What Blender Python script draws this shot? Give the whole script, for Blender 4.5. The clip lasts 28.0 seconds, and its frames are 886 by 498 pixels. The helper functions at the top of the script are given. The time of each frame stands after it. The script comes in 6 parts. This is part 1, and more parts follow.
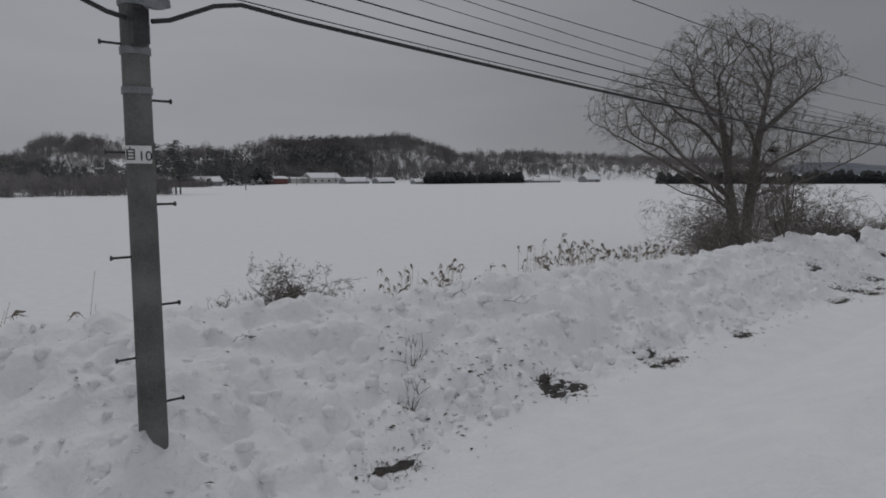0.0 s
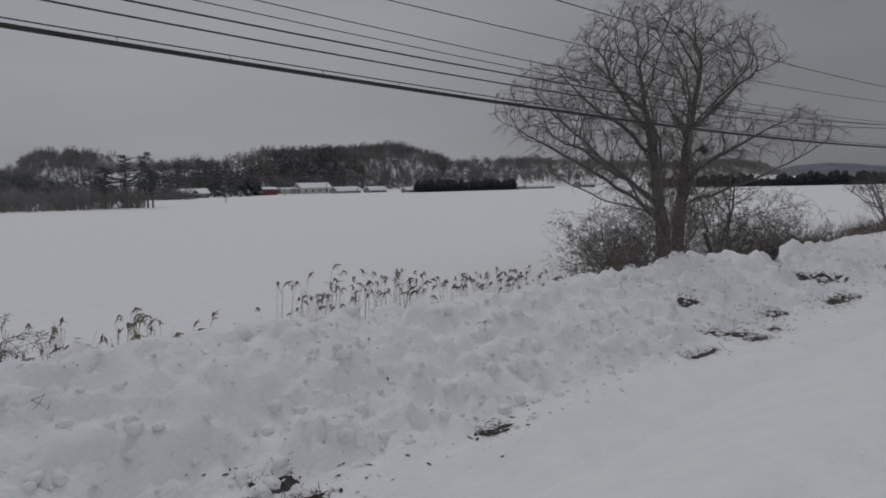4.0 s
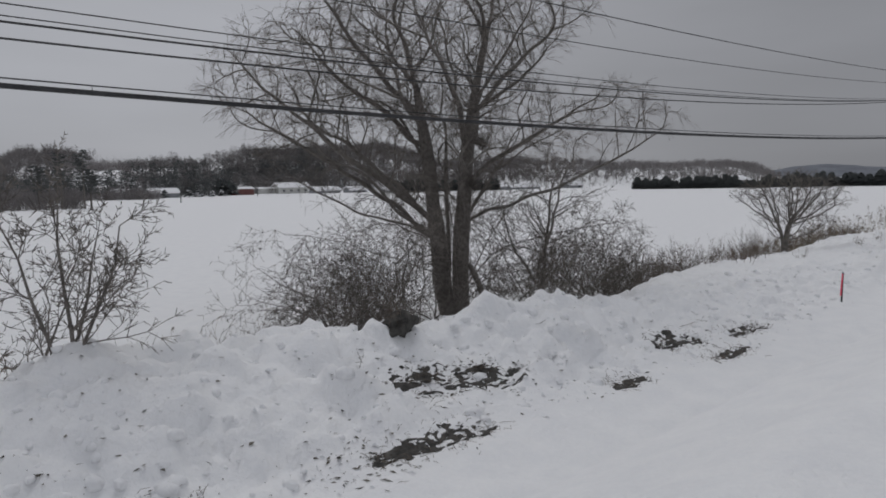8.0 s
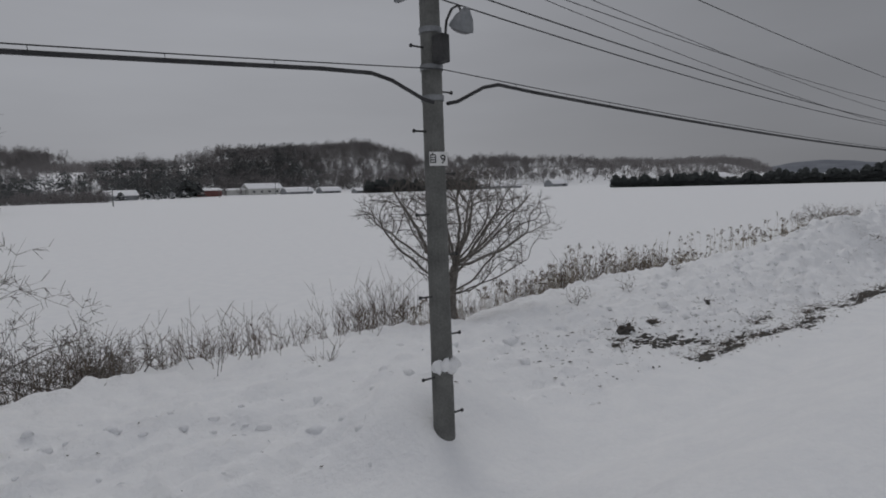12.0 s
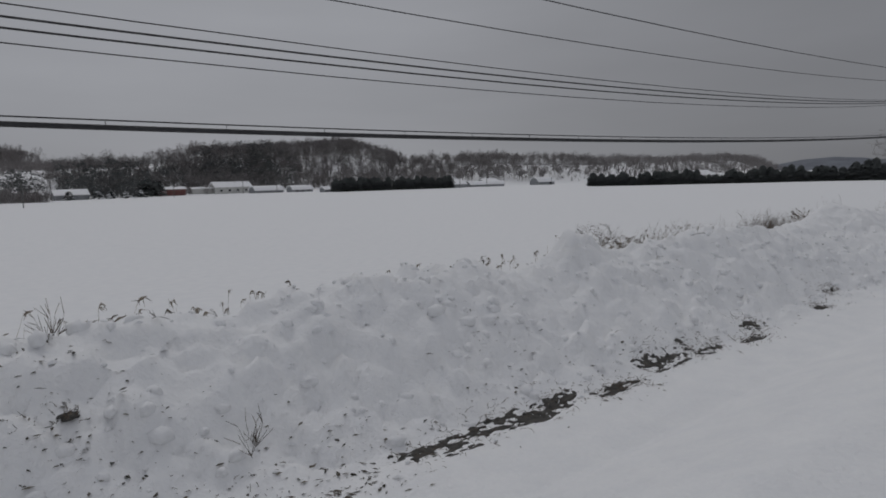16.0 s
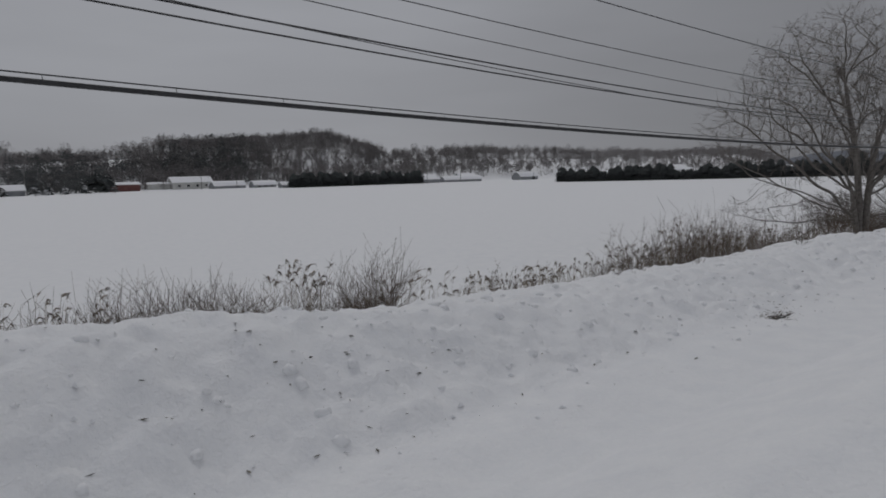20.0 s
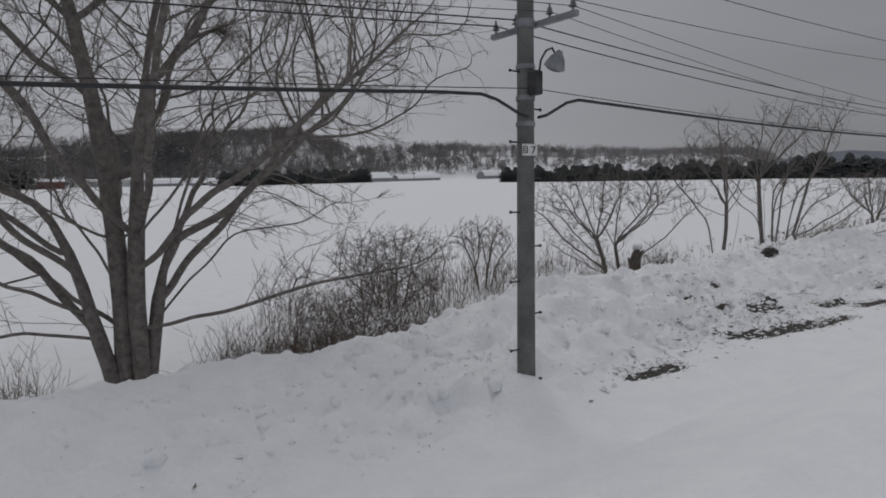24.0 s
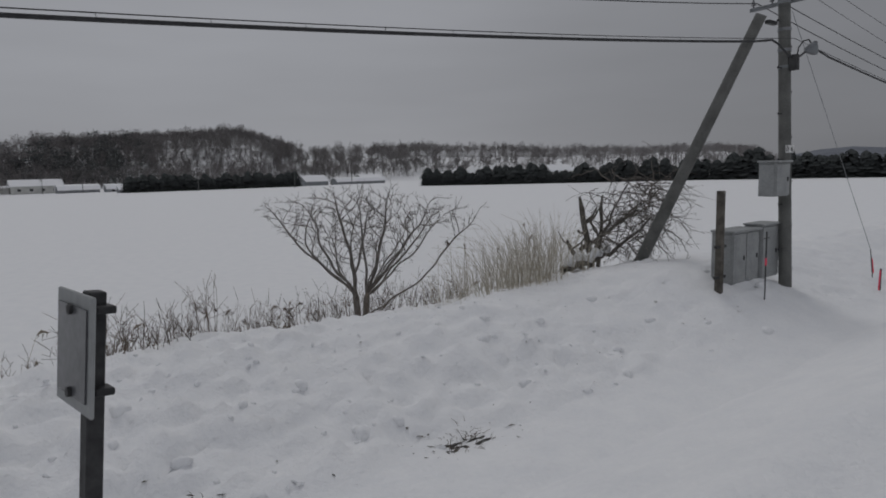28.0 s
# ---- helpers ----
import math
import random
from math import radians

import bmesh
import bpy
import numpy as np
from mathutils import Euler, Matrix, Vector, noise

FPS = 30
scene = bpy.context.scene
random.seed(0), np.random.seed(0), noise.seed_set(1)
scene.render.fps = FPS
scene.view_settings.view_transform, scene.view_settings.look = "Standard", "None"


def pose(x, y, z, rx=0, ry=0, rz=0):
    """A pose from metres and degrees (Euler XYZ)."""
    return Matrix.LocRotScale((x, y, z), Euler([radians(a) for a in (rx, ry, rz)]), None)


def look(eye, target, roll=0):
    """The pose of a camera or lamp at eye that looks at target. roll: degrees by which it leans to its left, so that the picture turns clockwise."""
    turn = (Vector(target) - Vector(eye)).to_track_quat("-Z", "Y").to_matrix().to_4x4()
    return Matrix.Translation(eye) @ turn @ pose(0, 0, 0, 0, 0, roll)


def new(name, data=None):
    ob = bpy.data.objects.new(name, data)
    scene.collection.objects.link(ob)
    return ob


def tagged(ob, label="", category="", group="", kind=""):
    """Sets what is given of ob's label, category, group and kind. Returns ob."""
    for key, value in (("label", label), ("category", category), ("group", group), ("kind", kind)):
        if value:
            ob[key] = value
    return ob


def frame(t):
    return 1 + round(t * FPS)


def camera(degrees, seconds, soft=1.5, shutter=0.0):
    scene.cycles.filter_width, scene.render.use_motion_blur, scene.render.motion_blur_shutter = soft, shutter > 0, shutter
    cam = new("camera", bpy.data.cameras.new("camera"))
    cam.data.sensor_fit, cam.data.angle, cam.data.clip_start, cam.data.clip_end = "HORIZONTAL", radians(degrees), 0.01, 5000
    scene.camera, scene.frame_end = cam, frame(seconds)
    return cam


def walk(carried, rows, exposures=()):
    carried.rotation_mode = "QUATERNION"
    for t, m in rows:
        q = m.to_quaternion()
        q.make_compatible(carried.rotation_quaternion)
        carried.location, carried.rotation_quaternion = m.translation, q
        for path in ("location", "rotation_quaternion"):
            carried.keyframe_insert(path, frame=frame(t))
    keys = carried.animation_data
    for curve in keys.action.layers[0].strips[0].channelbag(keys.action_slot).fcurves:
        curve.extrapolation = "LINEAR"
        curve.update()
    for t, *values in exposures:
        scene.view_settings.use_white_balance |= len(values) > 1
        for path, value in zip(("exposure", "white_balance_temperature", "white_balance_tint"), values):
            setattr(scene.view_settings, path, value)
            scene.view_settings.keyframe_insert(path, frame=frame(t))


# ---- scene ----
cam = camera(67.0, 28.0, soft=1.8)
PATH = [
    (0.0, -0.000, 0.000, 3.200, 83.351, -0.181, -41.216),
    (0.5, 0.583, 0.000, 3.200, 83.569, -0.076, -41.159),
    (1.0, 1.252, 0.000, 3.200, 83.624, 0.089, -41.140),
    (1.5, 2.007, 0.000, 3.200, 83.552, 0.147, -41.144),
    (2.0, 2.846, 0.000, 3.200, 83.715, 0.264, -41.147),
    (2.5, 3.769, 0.000, 3.200, 83.864, 0.395, -41.061),
    (3.0, 4.782, 0.000, 3.200, 83.945, 0.579, -41.061),
    (3.5, 5.890, 0.000, 3.200, 83.982, 0.733, -41.112),
    (4.0, 7.097, 0.000, 3.200, 83.999, 0.814, -41.176),
    (4.5, 8.408, 0.000, 3.200, 84.022, 0.795, -41.215),
    (5.0, 9.828, 0.000, 3.200, 84.076, 0.642, -41.193),
    (5.5, 11.365, 0.000, 3.200, 84.017, 0.692, -41.249),
    (6.0, 13.019, 0.000, 3.200, 83.940, 0.764, -41.336),
    (6.5, 14.776, 0.000, 3.200, 83.940, 0.923, -41.338),
    (7.0, 16.633, 0.000, 3.200, 83.960, 0.885, -41.298),
    (7.5, 18.585, 0.000, 3.200, 83.971, 0.758, -41.297),
    (8.0, 20.627, 0.000, 3.200, 83.988, 0.608, -41.301),
    (8.5, 22.764, 0.000, 3.200, 83.953, 0.693, -41.333),
    (9.0, 25.008, 0.000, 3.200, 83.912, 0.844, -41.364),
    (9.5, 27.347, 0.000, 3.200, 83.836, 0.814, -41.370),
    (10.0, 29.763, 0.000, 3.200, 83.753, 0.571, -41.264),
    (10.5, 32.239, 0.000, 3.200, 83.807, 0.451, -41.261),
    (11.0, 34.776, 0.000, 3.200, 83.939, 0.813, -41.266),
    (11.5, 37.385, 0.000, 3.200, 83.920, 1.068, -41.265),
    (12.0, 40.080, 0.000, 3.200, 83.897, 1.083, -41.230),
    (12.5, 42.867, 0.000, 3.200, 83.842, 0.957, -41.160),
    (13.0, 45.745, 0.000, 3.200, 83.841, 0.932, -41.088),
    (13.5, 48.706, 0.000, 3.200, 83.810, 0.989, -40.986),
    (14.0, 51.749, 0.000, 3.200, 83.782, 0.974, -40.888),
    (14.5, 54.869, 0.000, 3.200, 83.756, 0.957, -40.792),
    (15.0, 58.064, 0.000, 3.200, 83.733, 0.974, -40.698),
    (15.5, 61.331, 0.000, 3.200, 83.713, 1.031, -40.604),
    (16.0, 64.671, 0.000, 3.200, 83.695, 1.103, -40.508),
    (16.5, 68.087, 0.000, 3.200, 83.624, 1.021, -40.388),
    (17.0, 71.580, 0.000, 3.200, 83.541, 1.102, -39.893),
    (17.5, 75.152, 0.000, 3.200, 83.462, 1.170, -39.558),
    (18.0, 78.782, 0.000, 3.200, 83.373, 1.270, -39.572),
    (18.5, 82.472, 0.000, 3.200, 83.333, 1.270, -39.693),
    (19.0, 86.232, 0.000, 3.200, 83.316, 1.239, -39.607),
    (19.5, 90.073, 0.000, 3.200, 83.300, 1.131, -39.527),
    (20.0, 94.006, 0.000, 3.200, 83.191, 1.109, -39.541),
    (20.5, 98.034, 0.000, 3.200, 83.117, 0.984, -39.679),
    (21.0, 102.165, 0.000, 3.200, 83.057, 0.874, -39.673),
    (21.5, 106.407, 0.000, 3.200, 83.011, 0.789, -39.576),
    (22.0, 110.768, 0.000, 3.200, 82.977, 0.726, -39.446),
    (22.5, 115.251, 0.000, 3.200, 82.956, 0.682, -39.337),
    (23.0, 119.852, 0.000, 3.200, 82.946, 0.671, -39.305),
    (23.5, 124.560, 0.000, 3.200, 82.913, 0.763, -39.275),
    (24.0, 129.346, 0.000, 3.200, 82.979, 0.750, -39.200),
    (24.5, 134.186, 0.000, 3.200, 82.952, 0.785, -39.156),
    (25.0, 139.056, 0.000, 3.200, 82.963, 0.814, -39.118),
    (25.5, 143.963, 0.000, 3.200, 82.937, 0.918, -39.093),
    (26.0, 148.940, 0.000, 3.200, 82.976, 0.999, -39.094),
    (26.5, 154.003, 0.000, 3.200, 83.143, 0.923, -39.099),
    (27.0, 159.167, 0.000, 3.200, 83.279, 0.816, -39.042),
    (27.5, 164.444, 0.000, 3.200, 83.209, 0.819, -38.911),
    (28.0, 169.841, 0.000, 3.200, 83.025, 1.322, -38.876),
]
EXPOSURES = ((0, -0.04), (5, -0.03), (7, 0.22), (8.5, 0.33), (10.5, 0.22), (12.5, 0.0), (15.5, -0.05), (19, -0.08), (21, -0.02), (23, 0.1), (24, 0.2), (25, 0.18), (26, 0.05), (27, -0.07), (28, -0.06))
walk(cam, [(t, pose(*p)) for t, *p in PATH], EXPOSURES)

# ---- world, sun, exposure ----
world = bpy.data.worlds.new("overcast_sky")
scene.world = world
world.use_nodes = True
wn, wl = world.node_tree.nodes, world.node_tree.links
wn.clear()
sky = wn.new("ShaderNodeTexSky")
sky.sky_type, sky.sun_disc = "NISHITA", False
sky.sun_elevation, sky.sun_rotation = radians(52), radians(25)
sky_grey = wn.new("ShaderNodeHueSaturation")
sky_grey.inputs["Saturation"].default_value = 0.12
wl.new(sky.outputs["Color"], sky_grey.inputs["Color"])
sep = wn.new("ShaderNodeSeparateXYZ")
tcw = wn.new("ShaderNodeTexCoord")
wl.new(tcw.outputs["Generated"], sep.inputs[0])
# cloud deck: brighter overhead than at the horizon, with soft bands
deck = wn.new("ShaderNodeMapRange")
deck.inputs["From Min"].default_value, deck.inputs["From Max"].default_value = 0.0, 1.0
deck.inputs["To Min"].default_value, deck.inputs["To Max"].default_value = 0.25, 0.375
wl.new(sep.outputs["Z"], deck.inputs["Value"])
stretch = wn.new("ShaderNodeMapping")
stretch.inputs["Scale"].default_value = (1.6, 1.6, 9.0)
wl.new(tcw.outputs["Generated"], stretch.inputs["Vector"])
bands = wn.new("ShaderNodeTexNoise")
bands.inputs["Scale"].default_value, bands.inputs["Detail"].default_value, bands.inputs["Roughness"].default_value = 1.4, 4.0, 0.45
wl.new(stretch.outputs["Vector"], bands.inputs["Vector"])
band_range = wn.new("ShaderNodeMapRange")
band_range.inputs["From Min"].default_value, band_range.inputs["From Max"].default_value = 0.3, 0.7
band_range.inputs["To Min"].default_value, band_range.inputs["To Max"].default_value = 0.92, 1.08
wl.new(bands.outputs["Fac"], band_range.inputs["Value"])
# the sky colour is dimmed ahead, standing in for the train window's darkening
ahead = wn.new("ShaderNodeMapRange")
ahead.interpolation_type = "SMOOTHSTEP"
ahead.inputs["From Min"].default_value, ahead.inputs["From Max"].default_value = 0.55, 1.0
ahead.inputs["To Min"].default_value, ahead.inputs["To Max"].default_value = 1.0, 0.6
wl.new(sep.outputs["X"], ahead.inputs["Value"])
dimmed_deck = wn.new("ShaderNodeMath")
dimmed_deck.operation = "MULTIPLY"
wl.new(deck.outputs["Result"], dimmed_deck.inputs[0])
wl.new(ahead.outputs["Result"], dimmed_deck.inputs[1])
mult = wn.new("ShaderNodeMath")
mult.operation = "MULTIPLY"
wl.new(dimmed_deck.outputs["Value"], mult.inputs[0])
wl.new(band_range.outputs["Result"], mult.inputs[1])
tint = wn.new("ShaderNodeMixRGB")
tint.blend_type, tint.inputs["Fac"].default_value = "MULTIPLY", 1.0
tint.inputs["Color1"].default_value = (0.958, 0.985, 1.08, 1)
wl.new(mult.outputs["Value"], tint.inputs["Color2"])
mixsky = wn.new("ShaderNodeMixRGB")
mixsky.inputs["Fac"].default_value = 0.93
scale_sky = wn.new("ShaderNodeMixRGB")
scale_sky.blend_type, scale_sky.inputs["Fac"].default_value = "MULTIPLY", 1.0
scale_sky.inputs["Color2"].default_value = (0.1, 0.1, 0.1, 1)
wl.new(sky_grey.outputs["Color"], scale_sky.inputs["Color1"])
wl.new(scale_sky.outputs["Color"], mixsky.inputs["Color1"])
wl.new(tint.outputs["Color"], mixsky.inputs["Color2"])
back = wn.new("ShaderNodeBackground")
back.inputs["Strength"].default_value = 1.0
wl.new(mixsky.outputs["Color"], back.inputs["Color"])
wout = wn.new("ShaderNodeOutputWorld")
wl.new(back.outputs["Background"], wout.inputs["Surface"])

sun = new("sun", bpy.data.lights.new("sun", "SUN"))
sun.data.energy, sun.data.angle, sun.data.color = 0.42, radians(30), (1.0, 0.97, 0.93)
sun.matrix_world = look((0, 0, 60), (-20, -43, 0))


# ---- materials ----
def surface(name, dark, light, size=0.3, rough=0.85, bump=0.3, metal=0.0, grain=8.0, spread=0.25):
    """Two noise scales mix two colours; a finer one gives relief. size: metres of the large blotches."""
    m = bpy.data.materials.new(name)
    m.use_nodes = True
    n, l = m.node_tree.nodes, m.node_tree.links
    b = n["Principled BSDF"]
    pos = n.new("ShaderNodeNewGeometry")
    big, fine = n.new("ShaderNodeTexNoise"), n.new("ShaderNodeTexNoise")
    big.inputs["Scale"].default_value, big.inputs["Detail"].default_value = 1 / size, 4
    fine.inputs["Scale"].default_value, fine.inputs["Detail"].default_value = grain / size, 3
    for t in (big, fine):
        l.new(pos.outputs["Position"], t.inputs["Vector"])
    info = n.new("ShaderNodeObjectInfo")
    add = n.new("ShaderNodeMath")
    add.operation = "MULTIPLY_ADD"
    add.inputs[1].default_value = 0.45
    l.new(fine.outputs["Fac"], add.inputs[0])
    l.new(big.outputs["Fac"], add.inputs[2])
    rng = n.new("ShaderNodeMapRange")
    rng.inputs["From Min"].default_value, rng.inputs["From Max"].default_value = 0.72 - spread, 0.72 + spread
    l.new(add.outputs["Value"], rng.inputs["Value"])
    mix = n.new("ShaderNodeMixRGB")
    mix.inputs["Color1"].default_value, mix.inputs["Color2"].default_value = (*dark, 1), (*light, 1)
    l.new(rng.outputs["Result"], mix.inputs["Fac"])
    l.new(mix.outputs["Color"], b.inputs["Base Color"])
    b.inputs["Roughness"].default_value, b.inputs["Metallic"].default_value = rough, metal
    b.inputs["Specular IOR Level"].default_value = 0.3
    if bump:
        bp = n.new("ShaderNodeBump")
        bp.inputs["Strength"].default_value, bp.inputs["Distance"].default_value = bump, size * 0.12
        l.new(add.outputs["Value"], bp.inputs["Height"])
        l.new(bp.outputs["Normal"], b.inputs["Normal"])
    return m


def varied(name, dark, light, rough=0.9):
    """Each loose piece of a joined mesh takes its own shade between two colours."""
    m = bpy.data.materials.new(name)
    m.use_nodes = True
    n, l = m.node_tree.nodes, m.node_tree.links
    b = n["Principled BSDF"]
    g = n.new("ShaderNodeNewGeometry")
    mix = n.new("ShaderNodeMixRGB")
    mix.inputs["Color1"].default_value, mix.inputs["Color2"].default_value = (*dark, 1), (*light, 1)
    l.new(g.outputs["Random Per Island"], mix.inputs["Fac"])
    l.new(mix.outputs["Color"], b.inputs["Base Color"])
    b.inputs["Roughness"].default_value = rough
    b.inputs["Specular IOR Level"].default_value = 0.15
    return m


def snow_surface(name):
    """Old snow: broad faint tone, hand-sized crumbs and fine grains in its relief."""
    m = surface(name, (0.82, 0.828, 0.842), (0.885, 0.888, 0.89), 0.5, 0.8, 0.0)
    n, l = m.node_tree.nodes, m.node_tree.links
    pos = n.new("ShaderNodeNewGeometry")
    height = None
    for scale, depth in ((7.0, 0.032), (19.0, 0.012), (55.0, 0.003)):
        t = n.new("ShaderNodeTexNoise")
        t.inputs["Scale"].default_value, t.inputs["Detail"].default_value, t.inputs["Roughness"].default_value = scale, 3, 0.6
        l.new(pos.outputs["Position"], t.inputs["Vector"])
        bp = n.new("ShaderNodeBump")
        bp.inputs["Strength"].default_value, bp.inputs["Distance"].default_value = 1.0, depth
        l.new(t.outputs["Fac"], bp.inputs["Height"])
        if height:
            l.new(height, bp.inputs["Normal"])
        height = bp.outputs["Normal"]
    l.new(height, n["Principled BSDF"].inputs["Normal"])
    return m


SNOW = snow_surface("snow")
CLOD = surface("snow_clod", (0.74, 0.75, 0.77), (0.88, 0.885, 0.89), 0.12, 0.8, 0.5)
ROOF_SNOW = surface("roof_snow", (0.83, 0.84, 0.86), (0.89, 0.89, 0.9), 2.0, 0.8, 0.2)
EARTH = surface("bare_earth", (0.03, 0.029, 0.028), (0.115, 0.11, 0.1), 0.12, 0.95, 0.8, grain=6)
CONCRETE = surface("pole_concrete", (0.088, 0.09, 0.085), (0.185, 0.187, 0.178), 0.35, 0.85, 0.3, grain=14)
STEEL = surface("galvanised_steel", (0.17, 0.18, 0.19), (0.3, 0.31, 0.32), 0.2, 0.55, 0.1, 0.4)
IRON = surface("dark_iron", (0.03, 0.03, 0.032), (0.08, 0.08, 0.08), 0.2, 0.6, 0.2, 0.3)
RUBBER = surface("black_cable_sheath", (0.025, 0.025, 0.027), (0.055, 0.055, 0.058), 0.3, 0.6, 0.0)
PORCELAIN = surface("porcelain", (0.10, 0.10, 0.11), (0.2, 0.2, 0.21), 0.1, 0.3, 0.0)
WHITE = surface("white_enamel", (0.62, 0.62, 0.61), (0.78, 0.78, 0.77), 0.1, 0.5, 0.05)
BLACK = surface("black_paint", (0.012, 0.012, 0.012), (0.03, 0.03, 0.03), 0.1, 0.5, 0.05)
AMBER = surface("amber_reflector", (0.42, 0.17, 0.012), (0.55, 0.24, 0.02), 0.08, 0.45, 0.05)
RIBBON = surface("pink_ribbon", (0.8, 0.06, 0.12), (0.9, 0.12, 0.18), 0.05, 0.6, 0.1)
BARK = surface("bark", (0.095, 0.088, 0.081), (0.235, 0.216, 0.195), 0.12, 0.95, 0.9, grain=5)
TWIG = varied("twigs", (0.105, 0.096, 0.088), (0.24, 0.217, 0.195))
BRUSH = varied("dry_brush", (0.07, 0.056, 0.047), (0.2, 0.16, 0.128))
STALK = varied("reed_stalk", (0.22, 0.19, 0.145), (0.42, 0.37, 0.285))
PLUME = varied("reed_plume", (0.1, 0.085, 0.07), (0.27, 0.228, 0.18))
# far trees: the next two colours are lightened to hold the haze of distance
HAZED_FAR_BARK = varied("hazed_far_bark", (0.185, 0.174, 0.172), (0.27, 0.254, 0.25))
HAZED_PINE = varied("hazed_pine_needles", (0.095, 0.1, 0.1), (0.15, 0.157, 0.154))
CONIFER = varied("conifer_needles", (0.06, 0.065, 0.065), (0.095, 0.103, 0.1))
WALL = surface("cream_siding", (0.46, 0.46, 0.44), (0.6, 0.6, 0.57), 1.5, 0.8, 0.1)
GREY_WALL = surface("grey_siding", (0.2, 0.21, 0.22), (0.34, 0.35, 0.36), 1.5, 0.8, 0.1)
RED_WALL = surface("rust_red_siding", (0.14, 0.062, 0.056), (0.21, 0.1, 0.09), 1.5, 0.8, 0.1)
GLASS_DARK = surface("dark_window", (0.02, 0.022, 0.025), (0.05, 0.052, 0.055), 0.6, 0.15, 0.0)
BOX_GREY = surface("cabinet_grey", (0.24, 0.25, 0.25), (0.36, 0.37, 0.37), 0.3, 0.55, 0.1)
WOOD = surface("weathered_wood", (0.06, 0.055, 0.048), (0.16, 0.145, 0.125), 0.15, 0.9, 0.6, grain=10)


# ---- mesh helpers ----
def mesh_object(name, verts, faces, material, parent=None, label="", smooth=False):
    me = bpy.data.meshes.new(name)
    me.from_pydata([tuple(v) for v in verts], [], [tuple(f) for f in faces])
    me.materials.append(material)
    if smooth:
        me.shade_smooth()
    ob = new(name, me)
    if parent:
        ob.parent = parent
    return tagged(ob, label)


def part(name, bm, material, parent=None, label="", smooth=False):
    me = bpy.data.meshes.new(name)
    bm.to_mesh(me)
    bm.free()
    me.materials.append(material)
    if smooth:
        me.shade_smooth()
    ob = new(name, me)
    if parent:
        ob.parent = parent
    return tagged(ob, label)


def empty(name, x, y, z, label, category, group="", rz=0.0, kind=""):
    ob = new(name)
    ob.matrix_world = pose(x, y, z, 0, 0, rz)
    return tagged(ob, label, category, group, kind)


def box(bm, cx, cy, cz, sx, sy, sz, bevel=0.0, m=None):
    r = bmesh.ops.create_cube(bm, size=1.0, matrix=(m or Matrix()) @ Matrix.Translation((cx, cy, cz)) @ Matrix.Diagonal((sx, sy, sz, 1)))
    if bevel:
        bmesh.ops.bevel(bm, geom=list({e for v in r["verts"] for e in v.link_edges}), offset=bevel, segments=1, affect="EDGES")
    return bm


def one_box(*a, bevel=0.0, m=None):
    return box(bmesh.new(), *a, bevel=bevel, m=m)


def rod(bm, p0, p1, r0, r1=None, sides=10):
    p0, p1 = Vector(p0), Vector(p1)
    d = p1 - p0
    m = Matrix.Translation((p0 + p1) / 2) @ d.to_track_quat("Z", "Y").to_matrix().to_4x4()
    bmesh.ops.create_cone(bm, cap_ends=True, segments=sides, radius1=r0, radius2=r0 if r1 is None else r1, depth=d.length, matrix=m)
    return bm


def one_rod(*a, **k):
    return rod(bmesh.new(), *a, **k)


def tubes(lines, sides=3):
    """Vertices and faces of tapered tubes along polylines; a line is (points, radii)."""
    vs, fs = [], []
    base = 0
    ring = np.arange(sides) * 2 * np.pi / sides
    by_length = {}
    for pts, rad in lines:
        by_length.setdefault(len(pts), []).append((pts, rad))
    for n, group in by_length.items():
        p = np.array([g[0] for g in group], float)
        r = np.array([g[1] for g in group], float)[:, :, None, None]
        m = len(group)
        d = np.gradient(p, axis=1)
        d /= np.linalg.norm(d, axis=2)[:, :, None] + 1e-9
        ref = np.where((np.abs(d[:, :1, 2:]) < 0.9), np.array([0.0, 0, 1]), np.array([1.0, 0, 0]))
        u = np.cross(d, np.broadcast_to(ref, d.shape))
        u /= np.linalg.norm(u, axis=2)[:, :, None] + 1e-9
        w = np.cross(d, u)
        v = p[:, :, None, :] + r * (np.cos(ring)[:, None] * u[:, :, None, :] + np.sin(ring)[:, None] * w[:, :, None, :])
        vs.append(v.reshape(-1, 3))
        k = np.arange(sides)
        i = np.arange(n - 1)[:, None] * sides
        f = np.stack([i + k, i + (k + 1) % sides, i + sides + (k + 1) % sides, i + sides + k], -1).reshape(-1, 4)
        fs.append((f[None] + (np.arange(m) * n * sides)[:, None, None] + base).reshape(-1, 4))
        base += m * n * sides
    return np.concatenate(vs), np.concatenate(fs)


def quick_mesh(name, verts, faces, material, parent=None, label="", smooth=False):
    """Like mesh_object, for large arrays of one face size."""
    v, f = np.asarray(verts, np.float32), np.asarray(faces, np.int32)
    me = bpy.data.meshes.new(name)
    me.vertices.add(len(v))
    me.vertices.foreach_set("co", v.ravel())
    k = f.shape[1]
    me.loops.add(f.size)
    me.loops.foreach_set("vertex_index", f.ravel())
    me.polygons.add(len(f))
    me.polygons.foreach_set("loop_start", np.arange(len(f), dtype=np.int32) * k)
    me.polygons.foreach_set("use_smooth", np.full(len(f), smooth))
    me.update(calc_edges=True)
    me.materials.append(material)
    ob = new(name, me)
    if parent:
        ob.parent = parent
    return tagged(ob, label)


